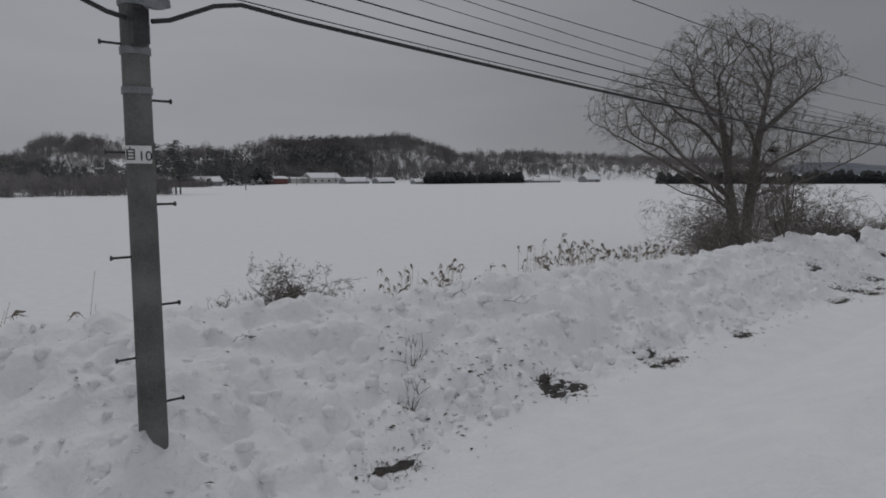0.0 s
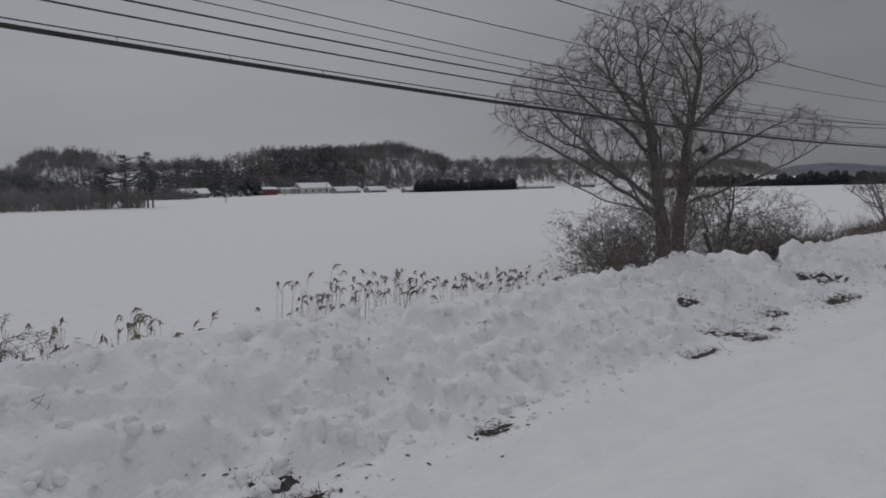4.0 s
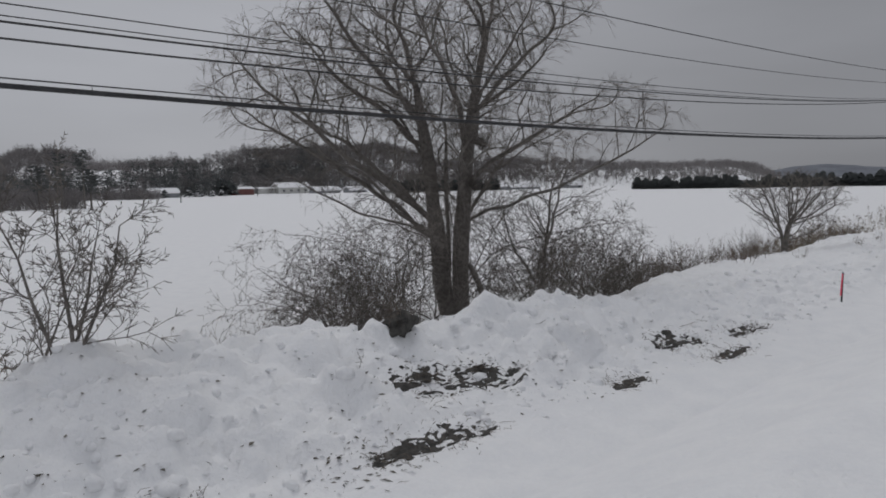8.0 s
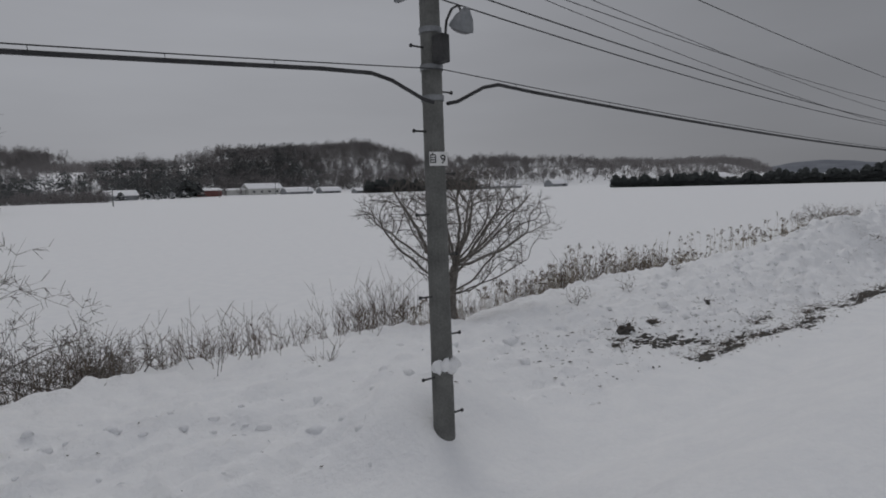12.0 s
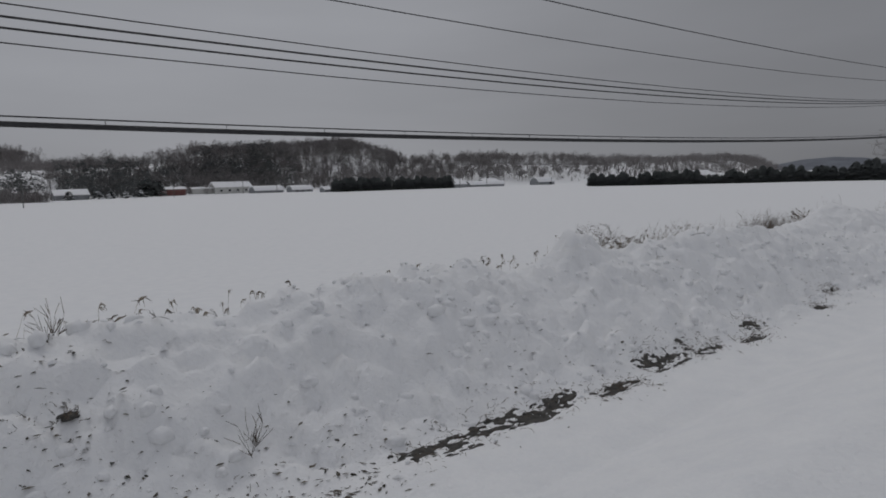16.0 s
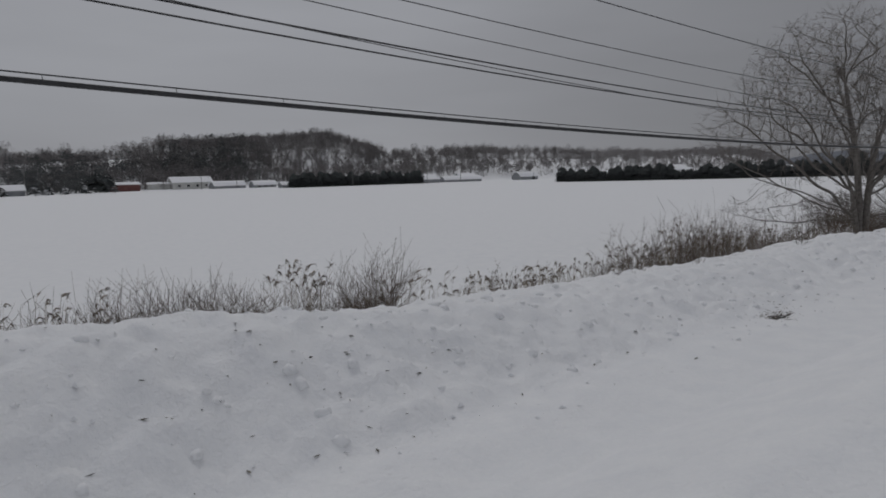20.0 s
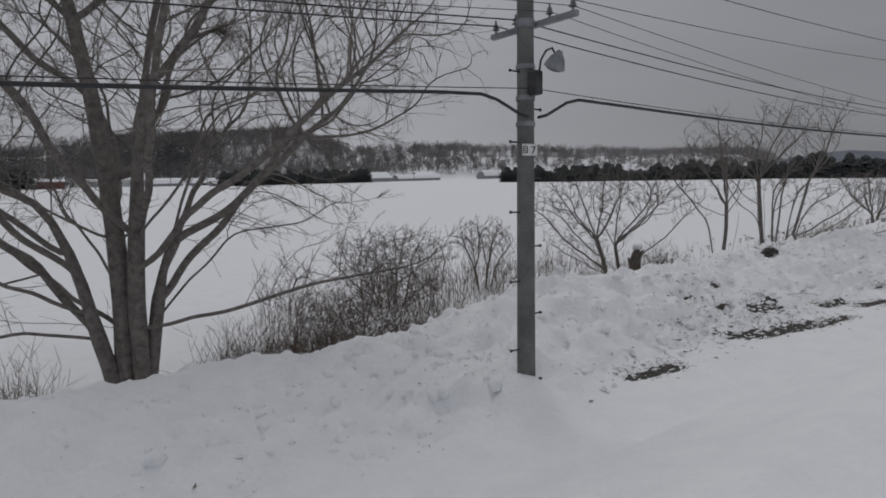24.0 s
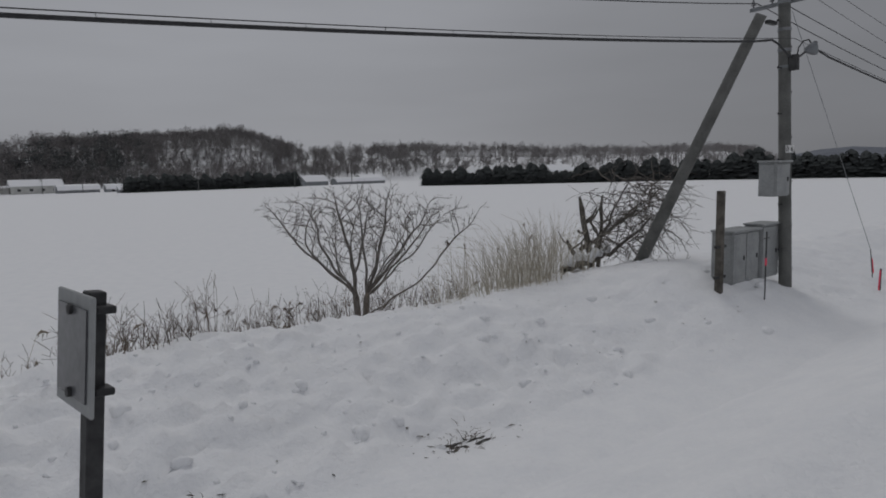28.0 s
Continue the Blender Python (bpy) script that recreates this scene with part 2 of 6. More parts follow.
# ---- the ground: one snow sheet ----
def lattice(ix, iy, seed):
    h = (ix.astype(np.int64) * 374761393 + iy.astype(np.int64) * 668265263 + seed * 974711) & 0x7FFFFFFF
    h = ((h ^ (h >> 13)) * 1274126177) & 0x7FFFFFFF
    return ((h ^ (h >> 16)) & 0xFFFF) / 65535.0


def vnoise(x, y, seed=0):
    ix, iy = np.floor(x), np.floor(y)
    fx, fy = x - ix, y - iy
    fx, fy = fx * fx * fx * (fx * (fx * 6 - 15) + 10), fy * fy * fy * (fy * (fy * 6 - 15) + 10)
    a, b = lattice(ix, iy, seed), lattice(ix + 1, iy, seed)
    c, d = lattice(ix, iy + 1, seed), lattice(ix + 1, iy + 1, seed)
    return (a + (b - a) * fx) * (1 - fy) + (c + (d - c) * fx) * fy - 0.5


def clods(x, y, cell, size, seed):
    """Rounded lumps: one chance of a lump in each cell."""
    ix, iy = np.floor(x / cell), np.floor(y / cell)
    best = np.zeros_like(x)
    for dx in (-1, 0, 1):
        for dy in (-1, 0, 1):
            a, b = ix + dx, iy + dy
            cx = (a + 0.15 + 0.7 * lattice(a, b, seed)) * cell
            cy = (b + 0.15 + 0.7 * lattice(a, b, seed + 50)) * cell
            r = size * np.maximum(lattice(a, b, seed + 90) * 1.4 - 0.4, 0) + 1e-4
            d2 = ((x - cx) ** 2 + (y - cy) ** 2) / (r * r)
            best = np.maximum(best, 0.6 * r * np.maximum(1 - d2, 0) ** 0.8)
    return best


def smooth(t):
    t = np.clip(t, 0, 1)
    return t * t * (3 - 2 * t)


# along the track: bank height at its crest, foot of the bank, where its back meets the verge, lumpiness
BANK_X = (-40, 2, 5.7, 11, 16, 22, 27.7, 30, 31.5, 34.7, 38.7, 44, 50, 58, 62, 65, 70, 72.5, 74, 75.7, 76.7, 79, 83, 88, 91, 94.5, 96, 98.6, 102, 105, 118)
BANK_H = (1.4, 1.35, 1.2, 1.08, 1.0, 1.05, 0.7, 0.68, 0.55, 0.3, 0.15, 0.25, 0.25, 0.4, 0.8, 1.25, 1.5, 1.5, 1.35, 1.6, 1.4, 1.55, 1.45, 1.4, 1.45, 1.45, 1.3, 1.2, 0.8, 0.5, 0.45)
BANK_X2 = (120, 123, 126, 130, 132, 133.5, 135.5, 139, 143, 147, 150, 151.5, 153, 154.5, 158, 165, 171, 176, 182, 190, 260)
BANK_H2 = (0.6, 0.45, 0.5, 0.45, 0.08, 0.0, 0.45, 0.78, 0.8, 0.6, 0.75, 0.45, 0.45, 0.7, 0.55, 0.6, 0.75, 0.75, 0.75, 0.8, 0.7)
FOOT_X = (-40, 1, 3, 5.5, 8, 84, 87, 91, 94, 100, 110, 130, 140, 176, 181, 187, 260)
FOOT_Y = (4.2, 4.3, 4.7, 5.5, 5.9, 5.9, 4.5, 4.5, 5.9, 6.4, 6.4, 5.9, 5.7, 5.6, 5.0, 4.8, 4.8)
REAR_X = (-40, 33, 38, 42, 60, 64, 66, 98, 103, 118, 121, 129, 133, 152, 156, 188, 260)
REAR_Y = (10.2, 10.2, 11.2, 12.0, 12.6, 11.5, 10.6, 10.6, 12.6, 12.2, 11.0, 10.6, 10.8, 10.6, 12.3, 12.4, 12.4)
LUMP_X = (-40, 33, 40, 46, 50, 60, 66, 84, 90, 100, 130, 138, 153, 160, 172, 176.5, 180, 260)
LUMP_A = (1.0, 1.0, 0.7, 0.35, 0.6, 0.85, 0.95, 0.85, 0.4, 0.6, 0.5, 1.0, 1.0, 0.8, 0.65, 0.55, 0.32, 0.28)
MOUNDS = ((2.0, 6.4, 0.28, 0.9), (45.5, 6.5, 0.75, 1.0), (44.5, 5.9, 0.4, 0.7), (89.0, 5.85, 0.55, 1.1), (136.2, 6.6, 0.35, 0.9), (90, 9.6, 0.55, 1.7), (50.6, 11.9, -0.4, 1.3), (182.3, 6.5, 0.6, 2.0), (31.0, 8.6, 0.25, 0.5), (135.45, 5.9, 0.42, 0.4), (88.85, 5.4, 0.14, 0.5),
          (29.2, 8.6, 0.22, 0.4), (27.0, 8.5, 0.2, 0.5), (22.6, 8.7, 0.25, 0.5), (139.6, 8.6, 0.2, 0.5), (153.8, 8.8, 0.3, 0.6), (65.2, 8.3, 0.25, 0.7), (75.8, 8.7, 0.25, 0.6))


# bare earth along the foot of the bank: rows of x, y, length, width, drift of y along the length
PATCHES_A = ((7.6, 6.0, 0.75, 0.42, 0), (10.1, 6.2, 0.5, 0.2, 0), (10.1, 5.75, 0.7, 0.14, 0), (13.0, 5.8, 0.5, 0.16, 0), (18.4, 5.8, 0.9, 0.14, 0), (19.95, 6.12, 1.1, 0.22, -0.4), (20.2, 5.65, 0.6, 0.2, -0.2), (20.3, 7.2, 0.6, 0.24, 0), (22.5, 6.3, 0.9, 0.26, 0), (21.3, 5.75, 0.35, 0.14, 0),
             (4.1, 5.4, 0.5, 0.1, 0))
PATCHES_B = ((27.0, 7.0, 1.7, 0.6, -0.15), (25.7, 5.9, 1.6, 0.36, -0.05), (29.5, 5.75, 0.7, 0.3, 0), (32.2, 6.5, 1.0, 0.5, -0.2), (32.4, 5.5, 1.2, 0.24, 0), (34.3, 6.1, 1.3, 0.3, 0), 
             (51.2, 6.6, 1.3, 0.6, -0.5), (51.6, 5.75, 1.5, 0.32, 0), (52.6, 5.75, 1.1, 0.3, 0), (53.8, 5.6, 1.4, 0.22, -0.1), (55.3, 5.5, 1.5, 0.34, 0.2), (54.6, 6.2, 0.9, 0.16, 0), (56.6, 5.9, 0.9, 0.2, 0),
             (58.3, 5.65, 1.6, 0.3, 0), (60.1, 5.65, 1.9, 0.4, 0), (62.2, 5.55, 1.6, 0.18, 0), (64.2, 5.6, 1.8, 0.3, 0))
PATCHES_C = ((66.5, 5.9, 1.7, 0.45, 0), (70.6, 5.9, 2.6, 0.4, 0), (73.0, 5.7, 1.0, 0.22, 0), (74.7, 6.05, 1.3, 0.42, 0), (75.8, 5.95, 0.9, 0.26, 0), (77.3, 5.75, 0.9, 0.26, 0), (78.1, 6.15, 0.7, 0.34, 0),
             (81.3, 6.0, 0.6, 0.2, 0), (83.1, 6.4, 0.8, 0.14, 0))
PATCHES_D = ((108.3, 6.2, 0.7, 0.25, 0), (138.3, 5.8, 1.2, 0.3, 0), (142.2, 5.75, 2.1, 0.44, -0.25), (143.7, 5.3, 1.4, 0.2, -0.15), (143.4, 6.5, 0.9, 0.4, 0), (145.4, 6.0, 0.9, 0.24, -0.2), (146.3, 5.4, 1.2, 0.24, -0.2),
              (149.7, 5.6, 1.3, 0.3, 0), (148.6, 6.0, 0.7, 0.16, 0), (157.1, 5.5, 1.6, 0.25, 0), (159.7, 5.6, 1.2, 0.2, 0), (156.1, 6.1, 0.8, 0.12, 0), (171.3, 5.8, 0.9, 0.25, 0), (174.7, 5.7, 0.5, 0.2, 0))
PATCHES = PATCHES_A + PATCHES_B + PATCHES_C + PATCHES_D


def bare_mask(x, y):
    """One on the bare patches, zero away from them."""
    m = np.zeros_like(x)
    for px, py, ln, wd, drift in PATCHES:
        dy = y - py - drift * (x - px)
        m = np.maximum(m, np.exp(-((x - px) / (0.62 * ln + 0.1)) ** 4 - (dy / (0.7 * wd + 0.16)) ** 2))
    return m


def field_z(x, y):
    return -1.25 - 0.0105 * np.clip(y - 14, 0, 346) - 0.004 * np.clip(x - 300, 0, 600) + 0.5 * smooth((x - 240) / 70) * smooth((170 - y) / 80) * smooth((y - 14) / 20) - 0.12 * vnoise(x / 30, y / 30, 3)


def hill_z(x, y):
    wide = 26.5 * np.where(x > 345, np.exp(-((x - 345) / 42) ** 2), 0.6 + 0.4 * smooth((x - 185) / 150)) * smooth((x - 95) / 40) * smooth((y - 372) / 80)
    lead = 0.25 * np.maximum(x - 600, 0)
    ridge = (17.5 + 9.0 * smooth((x - 650) / 700)) * smooth((x - 330) / 120) * np.exp(-((np.maximum(x - 1400, 0)) / 90) ** 2) * smooth((y - 350 - lead) / 70)
    west = 5.0 * smooth((190 - x) / 60) * smooth((y - 500) / 120)
    return (wide + ridge + west) * (1 - smooth((y - 780) / 500)) * (1 + 0.25 * vnoise(x / 45, y / 45, 8))


def ground_z(x, y):
    x, y = np.asarray(x, float), np.asarray(y, float)
    h = np.interp(x, BANK_X + BANK_X2, BANK_H + BANK_H2)
    foot = np.interp(x, FOOT_X, FOOT_Y) + 0.35 * vnoise(x / 1.7, y * 0 + 2.5, 11)
    rear = np.interp(x, REAR_X, REAR_Y) + 0.5 * vnoise(x / 2.2, y * 0 + 7.5, 12)
    lump = np.interp(x, LUMP_X, LUMP_A)
    crest = 8.7 + 0.5 * vnoise(x / 3.1, y * 0 + 4.5, 13)
    up = h * smooth((y - foot) / (crest - foot)) ** 0.9
    down = h * (1 - smooth((y - crest) / (rear - crest)))
    fz = field_z(x, y)
    bank = np.where(y < crest, up, down) + fz * smooth((y - rear + 0.8) / 3.0)
    for mx, my, mh, mr in MOUNDS:
        bank = bank + mh * np.exp(-((x - mx) ** 2 + (y - my) ** 2) / mr ** 2)
    on = smooth((y - foot + 0.3) / 1.0) * (1 - smooth((y - rear) / 1.5))
    wx, wy = x + 0.3 * vnoise(x / 0.45, y / 0.45, 41) + 0.1 * vnoise(x / 0.17, y / 0.17, 43), y + 0.3 * vnoise(x / 0.45, y / 0.45, 42) + 0.1 * vnoise(x / 0.17, y / 0.17, 44)
    billow = np.abs(vnoise(wx / 0.75, wy / 0.6, 21)) + 0.65 * np.abs(vnoise(wx / 0.36, wy / 0.3, 27)) + 0.5 * np.abs(vnoise(wx / 0.19, wy / 0.17, 29))
    rough = (0.42 * billow - 0.13) * lump + 0.22 * vnoise(x / 2.3, y / 2.0, 23) + (0.09 * vnoise(x / 0.27, y / 0.25, 22) + 0.06 * vnoise(x / 0.16, y / 0.15, 45)) * (0.25 + 0.75 * lump)
    rough = rough + 0.7 * clods(wx, wy, 0.8, 0.27, 24) * lump + 1.0 * clods(wx, wy, 0.34, 0.16, 25) * np.minimum(lump * 1.2, 1)
    flat = 0.075 * vnoise(x / 4.5, y / 0.7, 31) + 0.02 * vnoise(x / 0.7, y / 0.35, 32) + 0.5 * clods(x, y, 0.9, 0.1, 34)
    edge = np.interp(x, (0, 60, 90, 180), (1.95, 1.9, 2.0, 2.05)) + 0.12 * vnoise(x / 6, y * 0 + 1.5, 35)
    berm = 1.12 * (1 - smooth((y - edge + 0.25) / 3.1)) + 0.05 * np.exp(-((y - edge) / 0.16) ** 2)
    near = 1 - smooth((y - foot) / 1.0)
    bare = bare_mask(x, y)
    groove = -0.1 * np.exp(-((y - 4.3 - 0.25 * vnoise(x / 9, x * 0 + 6.5, 51)) / 0.16) ** 2) - 0.07 * np.exp(-((y - 2.85 - 0.2 * vnoise(x / 11, x * 0 + 3.5, 53)) / 0.2) ** 2) + 0.03 * np.exp(-((y - 3.8 - 0.25 * vnoise(x / 9, x * 0 + 6.5, 51)) / 0.2) ** 2)
    groove = groove * smooth(2 + 4 * vnoise(x / 14, x * 0 + 1.5, 52))
    return bank + on * rough * (1 - 0.85 * bare) + near * flat * (1 - 0.7 * bare) - 0.03 * bare + groove + berm + hill_z(x, y)


def gz(x, y):
    return float(ground_z(np.array([x]), np.array([y]))[0])


def grown(start, step, ratio, stop):
    out = [start]
    while abs(out[-1]) < abs(stop):
        out.append(out[-1] + step)
        step *= ratio
    return out[1:]


gx = np.array(grown(-8, -0.3, 1.25, -2600)[::-1] + list(np.arange(-8, 190, 0.104)) + grown(190, 0.2, 1.14, 4300))
gy = np.array(grown(-7, -0.5, 1.5, -2500)[::-1] + list(np.arange(-7, 1.5, 0.5)) + list(np.arange(1.5, 4.6, 0.17)) + list(np.arange(4.6, 10.4, 0.076)) + list(np.arange(10.4, 14.2, 0.2)) + grown(14.2, 0.2, 1.1, 4500))
GX, GY = np.meshgrid(gx, gy, indexing="ij")
gv = np.stack([GX, GY, ground_z(GX, GY)], -1).reshape(-1, 3)
ni, nj = len(gx), len(gy)
ii, jj = np.meshgrid(np.arange(ni - 1), np.arange(nj - 1), indexing="ij")
gi = (ii * nj + jj).ravel()
ground = quick_mesh("ground", gv, np.stack([gi, gi + nj, gi + nj + 1, gi + 1], 1), SNOW, smooth=True)
tagged(ground, "snow-covered field with a lumpy ploughed snow bank beside the track", "ground", kind="structure")


# ---- distance: hills, woods, hedges ----
def conifer(rng, h, r, tiers=9, per=9):
    """A dark conifer of drooping boughs in tiers; each bough is a bent pair of quads."""
    quads = []
    for t in range(tiers):
        z = h * (0.06 + 0.9 * t / tiers)
        rr = r * (1 - t / tiers) ** 0.42 * rng.uniform(0.85, 1.15) + 0.12
        for k in range(per):
            a = rng.random() * 2 * np.pi
            d = np.array([np.cos(a), np.sin(a), 0])
            s = np.array([-np.sin(a), np.cos(a), 0]) * rr * 0.42
            top = np.array([0, 0, z + h / tiers * 1.5])
            mid = d * rr * 0.6 + np.array([0, 0, z + h / tiers * 0.75])
            end = d * rr * rng.uniform(0.85, 1.2) + np.array([0, 0, z - 0.1 * h / tiers])
            quads.append((top - s * 0.2, top + s * 0.2, mid + s, mid - s))
            quads.append((mid - s, mid + s, end + s * 0.35, end - s * 0.35))
    for k in range(3):
        a = k * 2.1
        s = np.array([np.cos(a), np.sin(a), 0]) * 0.05 * r
        quads.append((-s * 2, s * 2, s * 0.3 + np.array([0, 0, h * 0.98]), -s * 0.3 + np.array([0, 0, h * 0.98])))
    return np.array(quads)


def scatter(name, kinds, spots, material, label, category, rng, flip=1.0, kind="stuff"):
    """One mesh of many plants: kinds are quad arrays, spots rows of x, y, scale."""
    vs = []
    z = ground_z(np.array([s[0] for s in spots]), np.array([s[1] for s in spots]))
    for (x, y, sc), zz in zip(spots, z):
        q = kinds[rng.integers(len(kinds))]
        a = rng.random() * 2 * np.pi
        rot = np.array([[np.cos(a), -np.sin(a), 0], [np.sin(a), np.cos(a), 0], [0, 0, 1]])
        vs.append((q.reshape(-1, 3) * sc) @ rot.T + np.array([x, y, zz - 0.1]))
    v = np.concatenate(vs)
    ob = quick_mesh(name, v, np.arange(len(v)).reshape(-1, 4), material)
    return tagged(ob, label, category, kind=kind)


def pine(rng, h, r):
    """A far pine or larch: a bare stem and an irregular crown of small leaf clumps."""
    quads = []
    for k in range(2):
        w = np.array([math.cos(k * 1.6), math.sin(k * 1.6), 0]) * 0.16
        quads.append((-w, w, w * 0.3 + np.array([0, 0, h]), -w * 0.3 + np.array([0, 0, h])))
    for c in range(20):
        f = rng.uniform(0.22, 1.0)
        a = rng.random() * 2 * np.pi
        rr = r * (0.3 + 0.9 * math.sin(math.pi * min(1.0, 0.25 + 0.75 * (1 - f)))) * rng.uniform(0.3, 1.0)
        c0 = np.array([math.cos(a) * rr, math.sin(a) * rr, h * f])
        for q in range(9):
            p = c0 + rng.normal(0, 0.6, 3) * np.array([1.3, 1.3, 0.55])
            u, w = rng.normal(0, 0.3, 3) * np.array([1, 1, 0.4]), rng.normal(0, 0.16, 3)
            quads.append((p - u, p + w, p + u, p - w))
    return np.array(quads)


def larch(rng, h, r):
    """A far larch: level boughs in loose layers up a clear stem, each with a spray of short twigs."""
    quads = []
    for i in range(64):
        f = 0.36 + 0.62 * i / 64
        a, ln = rng.random() * 2 * np.pi, r * (1.15 - 0.85 * f) * rng.uniform(0.6, 1.25) + 0.5
        d = np.array([math.cos(a), math.sin(a), rng.uniform(-0.05, 0.3)])
        p = np.array([0, 0, h * f])
        w = np.array([0, 0, 0.06])
        quads.append((p - w, p + w, p + d * ln + w * 0.5, p + d * ln - w * 0.5))
        for j in range(16):
            g = p + d * ln * rng.uniform(0.25, 1.05)
            t = rng.normal(0, 0.42, 3) * np.array([1, 1, 0.45])
            u = np.cross(t, rng.normal(size=3))
            u *= 0.075 / (np.linalg.norm(u) + 1e-9)
            quads.append((g - u, g + u, g + t + u * 0.6, g + t - u * 0.6))
    return np.array(quads)


def fan_tree(rng, h, spread):
    """A far forest tree: a clear stem that forks into rising limbs and a rounded top of fine twigs."""
    quads = []

    def blade(p, q, w0, w1):
        d = q - p
        side = np.cross(d, rng.normal(size=3))
        side /= np.linalg.norm(side) + 1e-9
        quads.append((p - side * w0, p + side * w0, q + side * w1, q - side * w1))
    fork = h * rng.uniform(0.3, 0.45)
    for k in range(2):
        blade(np.zeros(3), np.array([0, 0, fork]), 0.2, 0.15)
    for i in range(13):
        a, t = rng.random() * 2 * np.pi, spread * math.sqrt(rng.random())
        end = np.array([math.cos(a) * t, math.sin(a) * t, h * (0.97 - 0.32 * (t / spread) ** 2) * rng.uniform(0.86, 1.03)])
        start = np.array([0, 0, fork * rng.uniform(0.8, 1.25)])
        mid = start * 0.5 + end * 0.5 + np.array([end[0], end[1], 0]) * 0.18
        blade(start, mid, 0.1, 0.07)
        blade(mid, end, 0.07, 0.03)
        for j in range(8):
            g = rng.uniform(0.1, 1.0)
            p = mid * (1 - g) + end * g
            q = p + rng.normal(0, 1.0, 3) * np.array([1, 1, 0.8]) + np.array([0, 0, 0.45])
            q[2] = min(q[2], h * (1.0 - 0.3 * min((q[0] ** 2 + q[1] ** 2) / spread ** 2, 1.3)))
            blade(p, q, 0.07, 0.035)
    return np.array(quads)


def far_bush(rng, h, spread):
    """A far leafless bush: many stems that fan out from the ground."""
    quads = []
    for i in range(11):
        a, t = rng.random() * 2 * np.pi, abs(rng.normal(0, 0.5))
        d = np.array([np.cos(a) * np.sin(t) * spread / h * 1.6, np.sin(a) * np.sin(t) * spread / h * 1.6, np.cos(t)])
        p0 = np.array([rng.normal(0, 0.25 * spread), rng.normal(0, 0.25 * spread), 0])
        p1 = p0 + d * h * rng.uniform(0.6, 1.0)
        side = np.cross(d, rng.normal(size=3))
        side *= 0.07 / (np.linalg.norm(side) + 1e-9)
        quads.append((p0 - side, p0 + side, p1 + side * 0.4, p1 - side * 0.4))
        for j in range(3):
            g = rng.uniform(0.25, 0.95)
            q0 = p0 * (1 - g) + p1 * g
            q1 = q0 + rng.normal(0, 0.3, 3) * h * 0.6 + np.array([0, 0, 0.2 * h])
            q1[2] = max(q1[2], 0.1)
            w = np.cross(q1 - q0, rng.normal(size=3))
            w *= 0.06 / (np.linalg.norm(w) + 1e-9)
            quads.append((q0 - w, q0 + w, q1 + w * 0.4, q1 - w * 0.4))
    return np.array(quads)


rng = np.random.default_rng(5)
bare = [fan_tree(rng, rng.uniform(11.5, 14.5), rng.uniform(3.0, 4.4)) for _ in range(10)]
bushy = [far_bush(rng, rng.uniform(4, 7), rng.uniform(2.4, 3.4)) for _ in range(8)]
far_bare = [np.concatenate([t[:2], t[2::2]]) for t in bare]
pines = [pine(rng, rng.uniform(10, 14), rng.uniform(2.0, 3.2)) for _ in range(8)]
hedge_firs = [conifer(rng, rng.uniform(5.4, 6.6), rng.uniform(2.3, 3.0), 9, 15) for _ in range(9)]


def belt(n, x0, x1, y0, y1, low, high):
    return [(rng.uniform(x0, x1), rng.uniform(y0, y1), rng.uniform(low, high)) for _ in range(n)]


spots = belt(620, 205, 376, 372, 455, 0.75, 1.1)
spots += [(x, 456 + rng.normal(0, 5), rng.uniform(0.98, 1.15)) for x in np.arange(232, 372, 1.1)]
scatter("hill_wood", bare, spots, HAZED_FAR_BARK, "bare grey-brown deciduous wood on a snowy hill", "woodland", rng)
def lead(rows):
    return [(x, y + 0.25 * max(x - 600, 0), s * (1 + 0.0003 * max(x - 600, 0))) for x, y, s in rows]


spots = belt(1150, 376, 1440, 364, 425, 0.65, 1.05)
spots += [(x, 428 + rng.normal(0, 5), rng.uniform(0.7, 1.15)) for x in np.arange(378, 900, 1.9)] + [(x, 428 + rng.normal(0, 5), rng.uniform(0.85, 1.1)) for x in np.arange(900, 1470, 3.0)]
spots = lead(spots) + belt(190, 366, 500, 364, 428, 0.7, 1.0)
scatter("ridge_wood", far_bare, [p for p in spots if p[0] > 620], HAZED_FAR_BARK, "row of bare trees along the far end of the snowy ridge", "woodland", rng)
scatter("ridge_wood", bare, [p for p in spots if p[0] <= 620], HAZED_FAR_BARK, "long row of bare trees on a low snowy ridge", "woodland", rng)
scatter("west_wood", bare, belt(620, -120, 162, 560, 730, 1.1, 1.45) + belt(170, 136, 235, 368, 430, 0.85, 1.1), HAZED_FAR_BARK, "dense bare wood beyond the snowy field", "woodland", rng)
scatter("farm_trees", pines + bushy, belt(300, -60, 176, 342, 372, 0.7, 1.15) + belt(150, 40, 112, 296, 340, 0.6, 0.95), HAZED_PINE, "dark trees and shrubs round the farm cottages", "woodland", rng)
scatter("pine_wood", pines, belt(170, 138, 268, 372, 420, 0.75, 1.15) + belt(90, 225, 285, 385, 455, 0.8, 1.1), HAZED_PINE, "dark pines and larches behind the farmhouses", "woodland", rng)
scatter("hill_underwood", bushy, belt(800, 200, 380, 370, 455, 0.6, 1.05) + belt(650, -120, 166, 540, 640, 0.9, 1.7) + belt(420, 40, 200, 440, 560, 0.8, 1.4) + lead(belt(980, 376, 1440, 358, 428, 0.5, 0.9)), HAZED_FAR_BARK, "low bare underwood on the wooded slopes", "thicket", rng)
